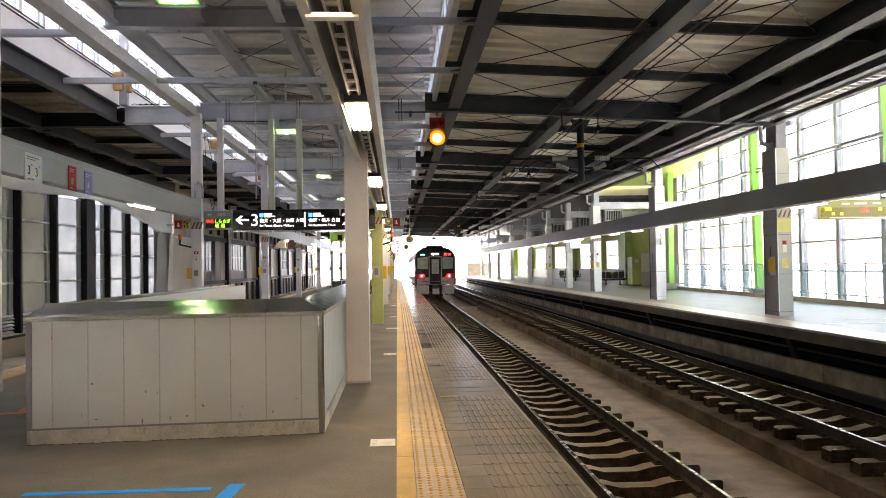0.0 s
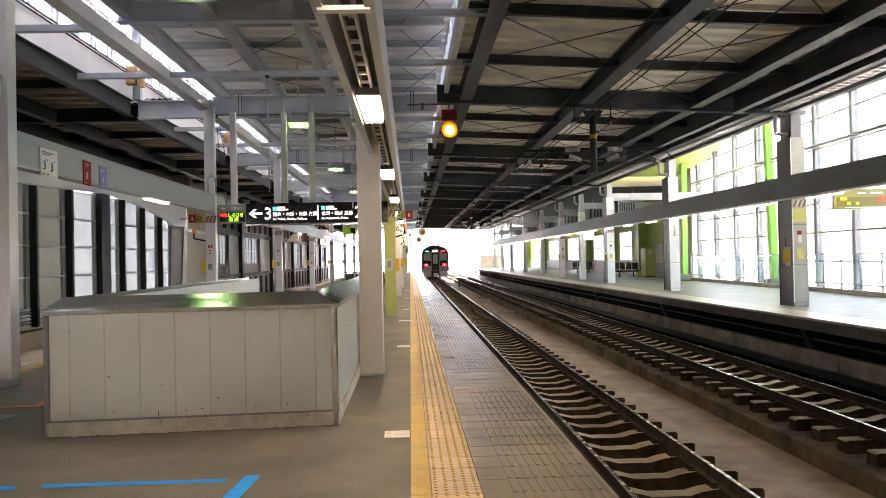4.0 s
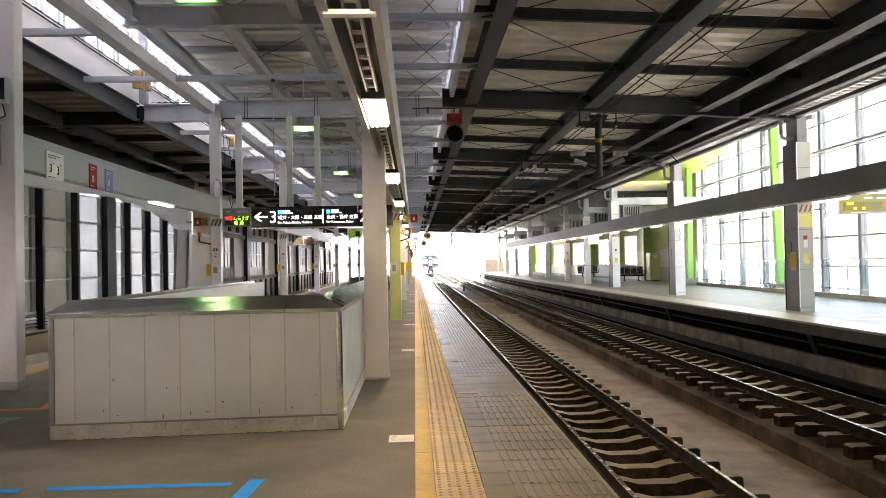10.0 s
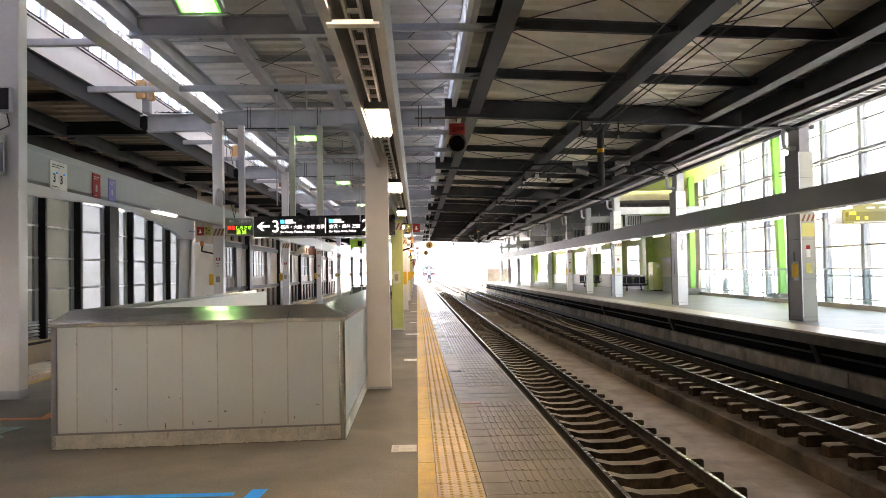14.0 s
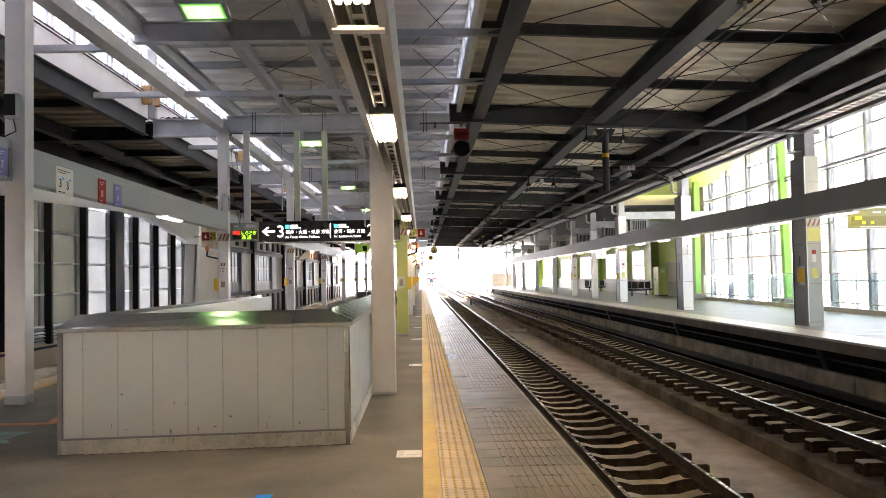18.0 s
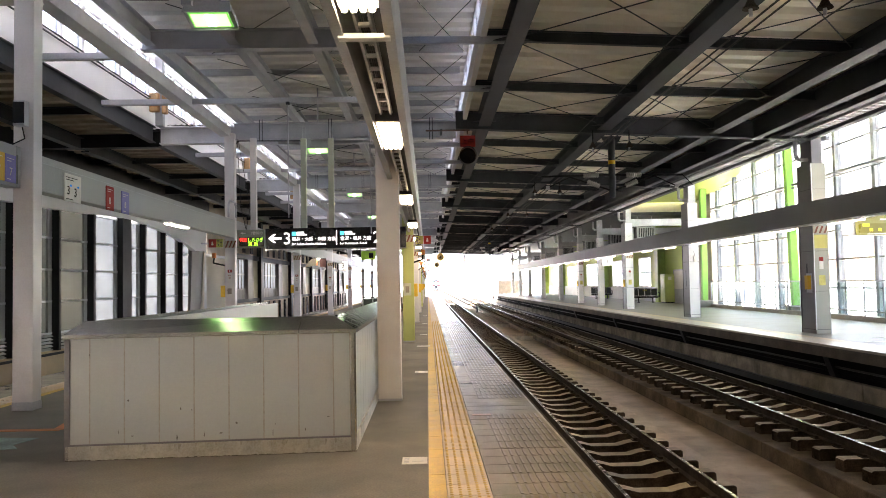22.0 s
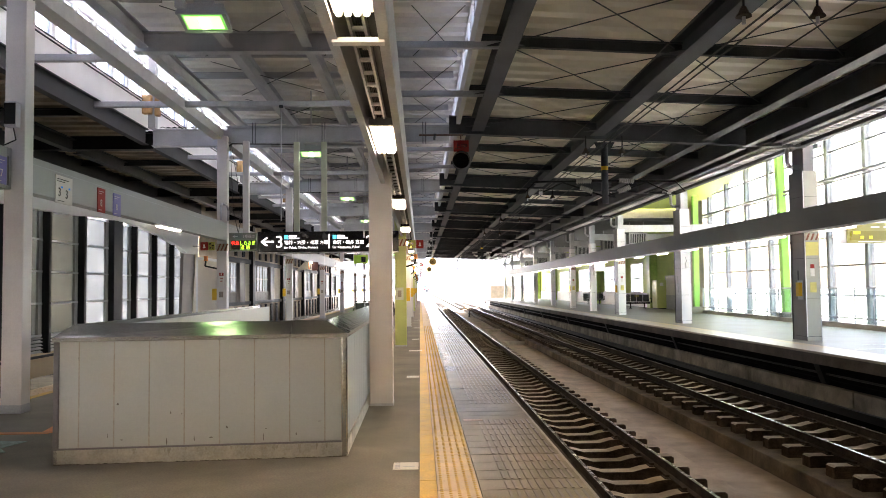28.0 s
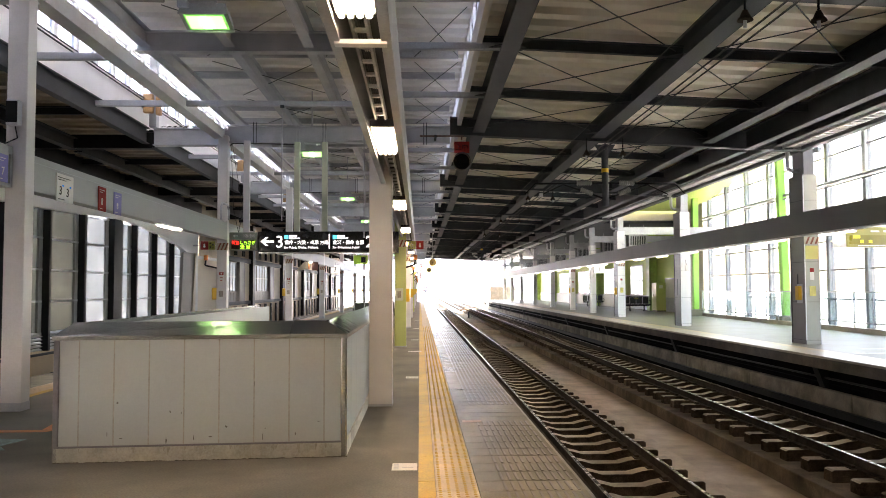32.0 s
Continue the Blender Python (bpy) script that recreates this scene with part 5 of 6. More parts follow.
FRONT = pose(0, -0.004, 0, 90, 0, 0)
part("arrow", prism(bmesh.new(), [(0.07, 0.25), (0.19, 0.35), (0.25, 0.35), (0.16, 0.272), (0.38, 0.272), (0.38, 0.228), (0.16, 0.228), (0.25, 0.15), (0.19, 0.15)], "y", -0.006, -0.001), M_SIGNW, sign, "white arrow")
part("number", writing("3", 0.40, M_SIGNW, FRONT @ pose(0.415, 0.11, 0)), None, sign, "white platform number")
for x, jp, en in ((0.63, "福井・大阪・米原 方面", "for Fukui, Osaka, Maibara"), (1.78, "金沢・福井 方面", "for Kanazawa, Fukui")):
    part("colour_mark", boxes((x, -0.006, 0.31, x + 0.09, -0.001, 0.40)), M_SIGNC, sign, "cyan line mark")
    part("line_name", boxes((x + 0.11, -0.006, 0.355, x + 0.29, -0.001, 0.40)), M_SIGNW, sign, "unreadable white lettering bar")
    part("line_name", boxes((x + 0.11, -0.006, 0.315, x + 0.36, -0.001, 0.34)), M_SIGNW, sign, "unreadable white lettering bar")
    part("place_name", writing(jp, 0.102, M_SIGNW, FRONT @ pose(x, 0.19, 0)), None, sign, "white Japanese lettering")
    part("place_name_english", writing(en, 0.078, M_SIGNW, FRONT @ pose(x, 0.085, 0)), None, sign, "white English lettering")
part("divider", boxes((1.685, -0.006, 0.08, 1.705, -0.001, 0.42)), M_SIGNW, sign)
part("number", writing("2", 0.40, M_SIGNW, FRONT @ pose(2.56, 0.11, 0)), None, sign, "white platform number")
# green cast of the flood lamp mixed into the posts' paint
M_HANG = mat("hanger_paint", (0.54, 0.57, 0.42), 0.4, var=0.05)
for x in (-2.95, -2.29):
    pole = thing("sign_hanger", "pale square hanger post carrying the sign, tinted with green lamp light", "hanger", "sign hangers", at=(x, SY + 0.13, 0))
    part("post", rounded(-0.065, -0.065, 2.79, 0.065, 0.065, 4.96, 0.006), M_HANG, pole)
    part("bolt", tube(bmesh.new(), (-0.03, 0, 4.9), (-0.03, 0, 5.25), 0.012, 6), M_GREY, pole)
    part("bolt", tube(bmesh.new(), (0.03, 0, 4.9), (0.03, 0, 5.25), 0.012, 6), M_GREY, pole)
pole = thing("sign_hanger", "white square hanger post carrying the display", "hanger", "sign hangers", at=(-4.17, SY + 0.2, 0))
part("post", rounded(-0.07, -0.07, 2.77, 0.07, 0.07, 5.0, 0.006), M_COLUMN, pole)

led = thing("train_display", "grey departure display with red and green lit text", "display", at=(-4.53, SY - 0.02, 2.34))
part("case", rounded(0, 0, 0, 0.65, 0.3, 0.43, 0.01), mat("display_grey", (0.25, 0.27, 0.22), 0.4), led)
part("screen", boxes((0.05, -0.006, 0.03, 0.64, 0.0, 0.25)), M_SIGN, led, "black matrix screen")
part("arrow", prism(bmesh.new(), [(0.08, 0.345), (0.13, 0.375), (0.13, 0.355), (0.2, 0.355), (0.2, 0.335), (0.13, 0.335), (0.13, 0.315)], "y", -0.004, 0.0), M_PAPER, led)
part("line_text", writing("3番線の", 0.085, M_PAPER, pose(0.32, -0.003, 0.315, 90, 0, 0)), None, led, "white lettering")
part("train_type", writing("特急", 0.098, M_LEDR, pose(0.06, -0.008, 0.15, 90, 0, 0), squeeze=0.92), None, led, "lit red train type")
part("train_name", writing("しらさぎ", 0.10, M_LEDG, pose(0.245, -0.008, 0.15, 90, 0, 0), squeeze=0.95), None, led, "lit green text")
part("train_state", writing("通 過", 0.105, M_LEDG, pose(0.26, -0.008, 0.045, 90, 0, 0), squeeze=1.0), None, led, "lit green text")

M_MAROON = mat("maroon_paint", (0.07, 0.022, 0.018), 0.6, var=0.1)
wedge = thing("wall_horn", "tan wedge-shaped hood with an orange rim", "hood", at=(-4.72, 35.0, 2.60))
part("hood", prism(bmesh.new(), [(-0.56, -0.40), (-0.04, -0.30), (-0.04, 0.0), (-0.26, -0.05)], "y", -0.12, 0.12), M_BAND, wedge, "tan sheet hood")
part("rim", boxes((-0.04, -0.13, -0.32, -0.022, 0.13, 0.0)), M_ORANGE, wedge, "orange rim")
part("plate", rounded(0.10, -0.02, -0.38, 0.36, 0.02, -0.03, 0.01), M_MAROON, wedge, "maroon plate")
part("arm", tube(bmesh.new(), (-0.03, 0, -0.03), (0.36, 0, -0.03), 0.02, 8), M_DARK, wedge)

# ---- hanging flood lamps over the platform ----
for k in range(8):
    y = 10.15 + 10.04 * k
    lamp = thing("flood_lamp", "grey boxed flood lamp with a greenish-white lens", "lamp", "flood lamps", at=(-2.68, y, 4.78))
    part("housing", prism(bmesh.new(), [(-0.30, 0.0), (0.30, 0.0), (0.275, 0.125), (-0.275, 0.125)], "y", -0.21, 0.21), M_GREY, lamp)
    part("lens", rounded(-0.225, -0.145, -0.02, 0.225, 0.145, 0.0, 0.008), M_LAMPG, lamp, "glowing greenish lens")
    # emissive rim stands for the green glow at the lens border
    part("lens_rim", boxes((-0.25, -0.17, -0.016, 0.25, -0.145, 0.0), (-0.25, 0.145, -0.016, 0.25, 0.17, 0.0), (-0.25, -0.145, -0.016, -0.225, 0.145, 0.0), (0.225, -0.145, -0.016, 0.25, 0.145, 0.0)), M_LAMPRIM, lamp, "rim lit green to imitate the lens glow")
    part("bulb", rounded(-0.05, -0.12, -0.032, 0.05, 0.12, -0.02, 0.005), M_BULB, lamp, "bright lamp core")
    part("ballast", rounded(-0.12, -0.1, 0.125, 0.12, 0.1, 0.26, 0.01), M_GREY, lamp)
    part("stem", tube(bmesh.new(), (0, 0, 0.26), (0, 0, 1.60), 0.02, 8), M_GREY, lamp)
    part("lens_bar", boxes((-0.30, -0.225, -0.03, 0.30, -0.21, 0.02)), M_GREY, lamp)
    part("lens_bar", boxes((-0.30, 0.21, -0.03, 0.30, 0.225, 0.02)), M_GREY, lamp)
    for ob in lamp.children:
        if not ob.name.startswith("stem"):
            ob.rotation_euler.x = radians(-13)

# thin hanging rods, cable loops and conduits among the beams
for x, y, z0, z1 in ((-2.81, 16.56, 2.80, 5.12), (-1.03, 15.0, 2.35, 5.86)):
    r = thing("hanging_rod", "thin grey steel rod hanging from the beam", "rod", "hanging rods", at=(x, y, 0))
    part("rod", tube(bmesh.new(), (0, 0, z0), (0, 0, z1), 0.014, 6), M_GREY, r)
    part("hook", rounded(-0.04, -0.03, z1, 0.04, 0.03, z1 + 0.06, 0.01), M_DARK, r)
for k, y in enumerate(FRAMES[1:5]):
    lp = thing("cable_loops", "dark cable looped along the beam's top flange", "cable", "beam cables", at=(0, y - 0.08, 5.36))
    zig = [(-6.3 + 0.07 * i, 0.0 + 0.03 * (i % 2)) for i in range(20)]
    bm = prism(bmesh.new(), zig + [(x, z + 0.012) for x, z in zig[::-1]], "y", -0.006, 0.006)
    bmesh.ops.triangulate(bm, faces=[f for f in bm.faces if len(f.verts) > 4])
    part("cable", bm, M_RUBBER, lp)
    part("tie", boxes((-5.66, -0.02, 0.0, -5.64, 0.02, 0.09)), M_PAPER, lp)
    cn = thing("conduit", "grey cable conduit with a junction box under the beam", "conduit", "conduits", at=(0, y - 0.1, 5.0))
    bm = tube(bmesh.new(), (-4.55, 0, -0.03), (-2.9, 0, -0.05), 0.014, 6)
    tube(bm, (-2.9, 0, -0.05), (-2.85, 0, -0.12), 0.014, 6)
    tube(bm, (-4.55, 0, -0.03), (-4.62, 0, -0.09), 0.014, 6)
    part("pipe", bm, M_RUBBER, cn)
    part("pipe", tube(bmesh.new(), (-3.6, 0.03, -0.075), (-3.1, 0.03, -0.085), 0.03, 8), M_INSUL, cn, "pale pipe stub")
    part("box", rounded(-2.93, -0.03, -0.18, -2.80, 0.04, 0.0, 0.008), M_GREY, cn)
    for xb in (-4.05, -2.36, -1.2, 0.1):
        part("clamp", tube(tube(bmesh.new(), (xb, -0.03, -0.06), (xb, -0.03, 0.48), 0.009, 5), (xb + 0.07, -0.03, -0.06), (xb + 0.07, -0.03, 0.48), 0.009, 5), M_DARK, cn, "dark rod clamp round the beam")
for k, (x0, x1, y) in enumerate(((4.1, 5.25, 41.0), (4.1, 5.25, 53.2))):
    solid("track_stop_slab", rounded(x0, y, -1.5, x1, y + 0.22, -1.30, 0.015), M_SLEEPER, "low concrete cross wall between the tracks", "kerb", "cross walls")
post = thing("marker_post", "short dark marker post between the tracks", "post", at=(4.85, 81.0, -1.5))
part("post", rounded(-0.07, -0.07, 0.0, 0.07, 0.07, 0.62, 0.02), M_BLACK, post)
part("foot", rounded(-0.14, -0.14, 0.0, 0.14, 0.14, 0.06, 0.01), M_RAIL, post)

lc = thing("conduit", "grey conduit loop on the end of the fascia", "conduit", at=(-4.60, 18.9, 3.03))
pts = [(0, 0, 0), (0, 0, 0.30), (0, 0.12, 0.40), (0, 0.62, 0.40), (0, 0.74, 0.30), (0, 0.74, 0.05)]
bm = bmesh.new()
for a, b in zip(pts, pts[1:]):
    tube(bm, a, b, 0.025, 8)
part("pipe", bm, M_GREY, lc, smooth=True)
dw = thing("hanger_wire", "thin wires holding the departure display", "wire", at=(-4.35, SY + 0.15, 2.77))
part("wire", tube(bmesh.new(), (0, 0, 0), (-0.12, 0, 0.55), 0.006, 5), M_RUBBER, dw)
part("wire", tube(bmesh.new(), (0, 0, 0), (0.10, 0, 0.55), 0.006, 5), M_RUBBER, dw)
part("wire", tube(bmesh.new(), (-0.12, 0, 0.55), (-0.2, 0, 2.2), 0.006, 5), M_RUBBER, dw)
part("wire", tube(bmesh.new(), (0.10, 0, 0.55), (-0.18, 0, 2.2), 0.006, 5), M_RUBBER, dw)

# ---- signal under the roof ----
sig = thing("platform_signal", "round signal lamp with a red nameplate under the beam", "signal", at=(0.955, 19.3, 4.445))
part("plate", rounded(-0.13, -0.02, 0.212, 0.235, 0.0, 0.485, 0.005), M_RED, sig, "red nameplate")
part("plate_text", writing("上中", 0.165, M_SIGN, pose(-0.11, -0.022, 0.285, 90, 0, 0), squeeze=0.95), None, sig, "dark lettering")
hood = bmesh.new()
ring = []
for j in range(25):
    a = 2 * math.pi * j / 24
    ring.append((math.cos(a), math.sin(a)))
for j in range(24):
    (c0, s0), (c1, s1) = ring[j], ring[j + 1]
    d0, d1 = -0.10 - 0.10 * max(0, s0), -0.10 - 0.10 * max(0, s1)
    a = [hood.verts.new((0.05 + 0.205 * c, y, 0.205 * s)) for c, s, y in ((c0, s0, d0), (c1, s1, d1), (c1, s1, 0.06), (c0, s0, 0.06))]
    hood.faces.new(a)
    b = [hood.verts.new((0.05 + 0.192 * c, y, 0.192 * s)) for c, s, y in ((c0, s0, d0), (c1, s1, d1), (c1, s1, 0.06), (c0, s0, 0.06))]
    hood.faces.new(b[::-1])
    hood.faces.new((a[0], b[0], b[1], a[1]))
bmesh.ops.remove_doubles(hood, verts=hood.verts[:], dist=0.0005)
part("hood", hood, M_BLACK, sig, "black lamp hood")
part("back", tube(bmesh.new(), (0.05, 0.06, 0), (0.05, 0.18, 0), 0.205, 24), M_BLACK, sig)
# lens made wider and given a core to imitate the lamp's bloom
part("lens", tube(bmesh.new(), (0.05, 0.055, 0), (0.05, 0.03, 0), 0.185, 24), M_AMBER, sig, "lit amber lens, widened for its bloom")
part("lens_core", tube(bmesh.new(), (0.05, 0.03, 0), (0.05, 0.022, 0), 0.115, 24), M_AMBERC, sig, "bright lamp core")
# disc added to hide the lens; the lamp itself never goes out
shutter = part("shutter", tube(bmesh.new(), (0, 0.012, 0), (0, 0.0, 0), 0.19, 24), mat("signal_black", (0.004, 0.004, 0.005), 0.25, var=0.05, spec=0.3), sig, "dark disc added to cover the lit lens")
part("bracket", tube(tube(bmesh.new(), (-0.95, 0.06, 0.63), (0.1, 0.06, 0.63), 0.022, 8), (0.05, 0.06, 0.1), (0.05, 0.06, 0.63), 0.018, 8), mat("brown_pipe", (0.14, 0.08, 0.06), 0.6), sig, "brown pipe bracket")
part("link", boxes((-0.6, 0.04, 0.61, -0.55, 0.62, 0.66)), M_DARK, sig)
part("plug", boxes((0.04, -0.02, 0.487, 0.15, 0.06, 0.52)), M_PAPER, sig)

# ---- overhead line ----
drop = thing("catenary_drop", "dark steel drop tube with ribbed insulators under the beam", "overhead line support", at=(4.60, 19.95, 0))
part("tube", tube(bmesh.new(), (0, 0, 3.45), (0, 0, 4.98), 0.085, 14), M_DARK, drop, smooth=True)
part("tag", tube(bmesh.new(), (0, 0, 4.28), (0, 0, 4.38), 0.088, 14), M_YBOX, drop, "yellow tag band")
for s in (-1, 1):
    part("brace", prism(bmesh.new(), [(s * 0.02, 4.98), (s * 0.26, 4.98), (s * 0.09, 4.70), (s * 0.02, 4.70)], "y", -0.02, 0.02), M_DARK, drop)
    part("arm", tube(tube(bmesh.new(), (0, -0.02, 4.02), (s * 1.75, -0.02, 4.0), 0.026, 8), (0, -0.02, 3.62), (s * 1.05, -0.02, 3.98), 0.022, 8), M_BLACK, drop, "black arm tube")
    for (xa, za), (xb, zb) in (((0.34, 4.02), (0.72, 4.01)), ((0.32, 3.74), (0.62, 3.86))):
        ins = bmesh.new()
        axis = Vector((s * (xb - xa), 0, zb - za))
        turn = axis.to_track_quat("Z", "Y").to_matrix().to_4x4()
        base = Matrix.Translation((s * xa, -0.02, za)) @ turn
        prof_r = [0.0, 0.04]
        for j in range(7):
            prof_r += [0.072, 0.04]
        rings = []
        for q, r in enumerate(prof_r):
            h = axis.length * max(0, q - 1) / (len(prof_r) - 2)
            rings.append([ins.verts.new(base @ Vector((r * math.cos(a), r * math.sin(a), h))) for a in [2 * math.pi * u / 12 for u in range(12)]])
        for r0, r1 in zip(rings[1:], rings[2:]):
            for u in range(12):
                ins.faces.new((r0[u], r0[(u + 1) % 12], r1[(u + 1) % 12], r1[u]))
        bmesh.ops.delete(ins, geom=rings[0], context="VERTS")
        part("insulator", ins, M_INSUL, drop, "ribbed porcelain insulator")
    part("steady_arm", tube(tube(bmesh.new(), (s * 1.05, -0.02, 3.98), (s * 1.6, -0.02, 3.72), 0.016, 6), (s * 1.75, -0.02, 4.0), (s * 2.0, -0.02, 3.74), 0.014, 6), M_BLACK, drop, "black steady arm")
    part("clamp", boxes((s * 1.6 - 0.04, -0.05, 3.68, s * 1.6 + 0.04, 0.03, 3.76)), M_GREY, drop)
for y in (60.15, 100.3):
    copy_thing(drop, pose(4.60, y, 0))
dm = thing("diamond_marker", "small dark diamond marker hanging under the roof", "sign", at=(6.6, 75.0, 4.5))
board = part("board", rounded(-0.2, -0.015, -0.2, 0.2, 0.015, 0.2, 0.01), M_BLACK, dm)
board.rotation_euler.y = radians(45)
part("rod", tube(bmesh.new(), (0, 0, 0.25), (0, 0, 0.95), 0.015, 6), M_DARK, dm)
for x in (4.10, 5.00):
    hg = thing("feeder_hanger", "small dark insulator hanging from the beam", "insulator", "feeder hangers", at=(x, 19.75, 4.70))
    part("rod", tube(bmesh.new(), (0, 0, 0.0), (0, 0, 0.40), 0.016, 6), M_BLACK, hg)
    part("bell", tube(tube(bmesh.new(), (0, 0, -0.03), (0, 0, 0.0), 0.10, 14, 0.085), (0, 0, 0.0), (0, 0, 0.10), 0.075, 12, 0.03), M_RAIL, hg, "brown insulator bell")
    part("clamp", tube(bmesh.new(), (0, 0, -0.12), (0, 0, -0.03), 0.025, 8), M_GREY, hg)
for x0, z0, x1, z1, r, nm in ((2.75, 4.05, 2.65, 4.05, 0.006, "contact_wire"), (6.5, 4.05, 6.55, 4.05, 0.006, "contact_wire"),
                              (4.12, 4.62, 4.10, 4.62, 0.014, "feeder_cable"), (4.30, 4.66, 4.36, 4.66, 0.014, "feeder_cable"), (5.0, 4.62, 5.0, 4.62, 0.012, "feeder_cable")):
    solid(nm, tube(bmesh.new(), (x0, SOUTH, z0), (x1, 160, z1), r, 6), M_RUBBER, "thin dark overhead wire along the track", "wire", "overhead wires")
for y in FRAMES[2:7]:
    for x in (4.0, 4.92):
        if y < 15 or y > 25:
            hg = thing("feeder_hanger", "small dark insulator hanging from the beam", "insulator", "feeder hangers", at=(x, y - 0.12, 4.72))
            part("rod", tube(bmesh.new(), (0, 0, 0.0), (0, 0, 0.38), 0.016, 6), M_BLACK, hg)
            part("bell", tube(tube(bmesh.new(), (0, 0, -0.03), (0, 0, 0.0), 0.10, 14, 0.085), (0, 0, 0.0), (0, 0, 0.10), 0.075, 12, 0.03), M_RAIL, hg, "brown insulator bell")
            part("clamp", tube(bmesh.new(), (0, 0, -0.12), (0, 0, -0.03), 0.025, 8), M_GREY, hg)

# ---- notices on the left fascia and column ----
FX = -4.651


def plate(y0, z0, z1, w, material, label, marks, x=FX):
    t = thing("route_notice", label, "notice", "boarding notices", at=(x, y0, z0))
    ink = M_SIGN if material is M_PAPER else M_PAPER
    part("board", boxes((0, 0, 0, 0.012, w, z1 - z0)), material, t)
    for text, size, u, v in marks:
        part("text", writing(text, size, ink, pose(0.014, u, v, 90, 0, 90)), None, t)
    h = z1 - z0
    for j in range(2):
        part("lettering_bar", boxes((0.012, 0.04, h - 0.05 - 0.03 * j, 0.0135, w * (0.8 - 0.25 * j), h - 0.043 - 0.03 * j)), ink, t, "unreadable lettering bar")
    part("lettering_bar", boxes((0.012, 0.04, 0.03, 0.0135, w * 0.5, 0.037)), ink, t, "unreadable lettering bar")
    if material is M_PAPER:
        for u in (0.16, 0.38):
            part("colour_mark", boxes((0.012, u, 0.2, 0.0135, u + 0.05, 0.225)), M_BLUE, t, "small blue mark")
    return t


plate(10.46, 2.55, 2.91, 0.50, M_PAPER, "white boarding notice on the grey fascia", (("3", 0.16, 0.07, 0.09), ("3", 0.16, 0.28, 0.08)))
plate(11.82, 2.56, 2.91, 0.28, M_RED, "red boarding notice on the grey fascia", (("8", 0.14, 0.09, 0.09),))
plate(12.42, 2.56, 2.90, 0.30, M_PURPLE, "violet boarding notice on the grey fascia", (("8", 0.13, 0.10, 0.09),))
plate(9.29, 2.655, 2.975, 0.24, M_PURPLE, "violet boarding notice on the grey fascia", (("7", 0.13, 0.09, 0.08),), -4.803)
plate(9.00, 2.655, 2.975, 0.28, M_YBOX, "yellow boarding notice on the grey fascia", (("7", 0.13, 0.12, 0.08),), -4.803)
sp = thing("loudspeaker", "dark grey box loudspeaker on the column", "loudspeaker", at=(-4.77, 9.66, 3.34))
part("case", rounded(-0.07, -0.12, 0, 0.07, 0.0, 0.30, 0.012), M_GREY, sp)
part("grille", boxes((-0.065, -0.126, 0.03, 0.065, -0.12, 0.28)), M_BLACK, sp, "black grille")
part("cable", tube(tube(bmesh.new(), (0.0, -0.03, 0), (0.03, -0.03, -0.14), 0.008, 6), (0.03, -0.03, -0.14), (-0.1, -0.03, -0.2), 0.008, 6), M_RUBBER, sp)

M_YPLATE = mat("yellow_green_plate", (0.322, 0.310, 0.043), 0.45, var=0.06)
# red call plates beside the columns
for x, y in ((-5.27, 19.9), (-0.05, 19.9)):
    t = thing("call_sign", "red and yellow emergency plates beside the column", "sign", "call signs", at=(x, y - 0.05, 2.38))
    part("plate", boxes((-0.04, -0.03, 0, 0.14, 0.02, 0.2)), M_RED, t, "red plate")
    part("plate", boxes((-0.24, -0.03, 0, -0.05, 0.02, 0.2)) if x > -1 else boxes((0.15, -0.03, 0, 0.3, 0.02, 0.2)), M_YPLATE, t, "yellow plate")
    part("symbol", boxes((0.035, -0.034, 0.05, 0.065, -0.03, 0.14), (0.02, -0.034, 0.06, 0.08, -0.03, 0.085)), M_PAPER, t)
    u = -0.22 if x > -1 else 0.17
    part("symbol", boxes((u, -0.034, 0.14, u + 0.05, -0.03, 0.17), (u + 0.06, -0.034, 0.10, u + 0.11, -0.03, 0.13), (u + 0.01, -0.034, 0.03, u + 0.04, -0.03, 0.09), (u + 0.08, -0.034, 0.03, u + 0.10, -0.03, 0.07)), M_SIGN, t, "dark pictogram")
    part("arm", boxes((-0.24, 0.02, 0.08, 0.3, 0.05, 0.12)), M_GREY, t)
    b = thing("beacon", "orange beacon lamp on a bent pipe", "beacon", "beacons", at=(x + 0.1, y - 0.1, 2.12) if x < -1 else (x - 0.06, y - 0.06, 2.12))
    part("lamp", tube(bmesh.new(), (0, 0, 0), (0, 0, 0.12), 0.05, 12), M_ORANGE, b)
    part("pipe", tube(tube(bmesh.new(), (0, 0, 0), (-0.02, 0, -0.12), 0.02, 8), (-0.02, 0, -0.12), (0.30 if x < -1 else -0.30, 0.14, -0.2), 0.02, 8), M_BLACK, b)

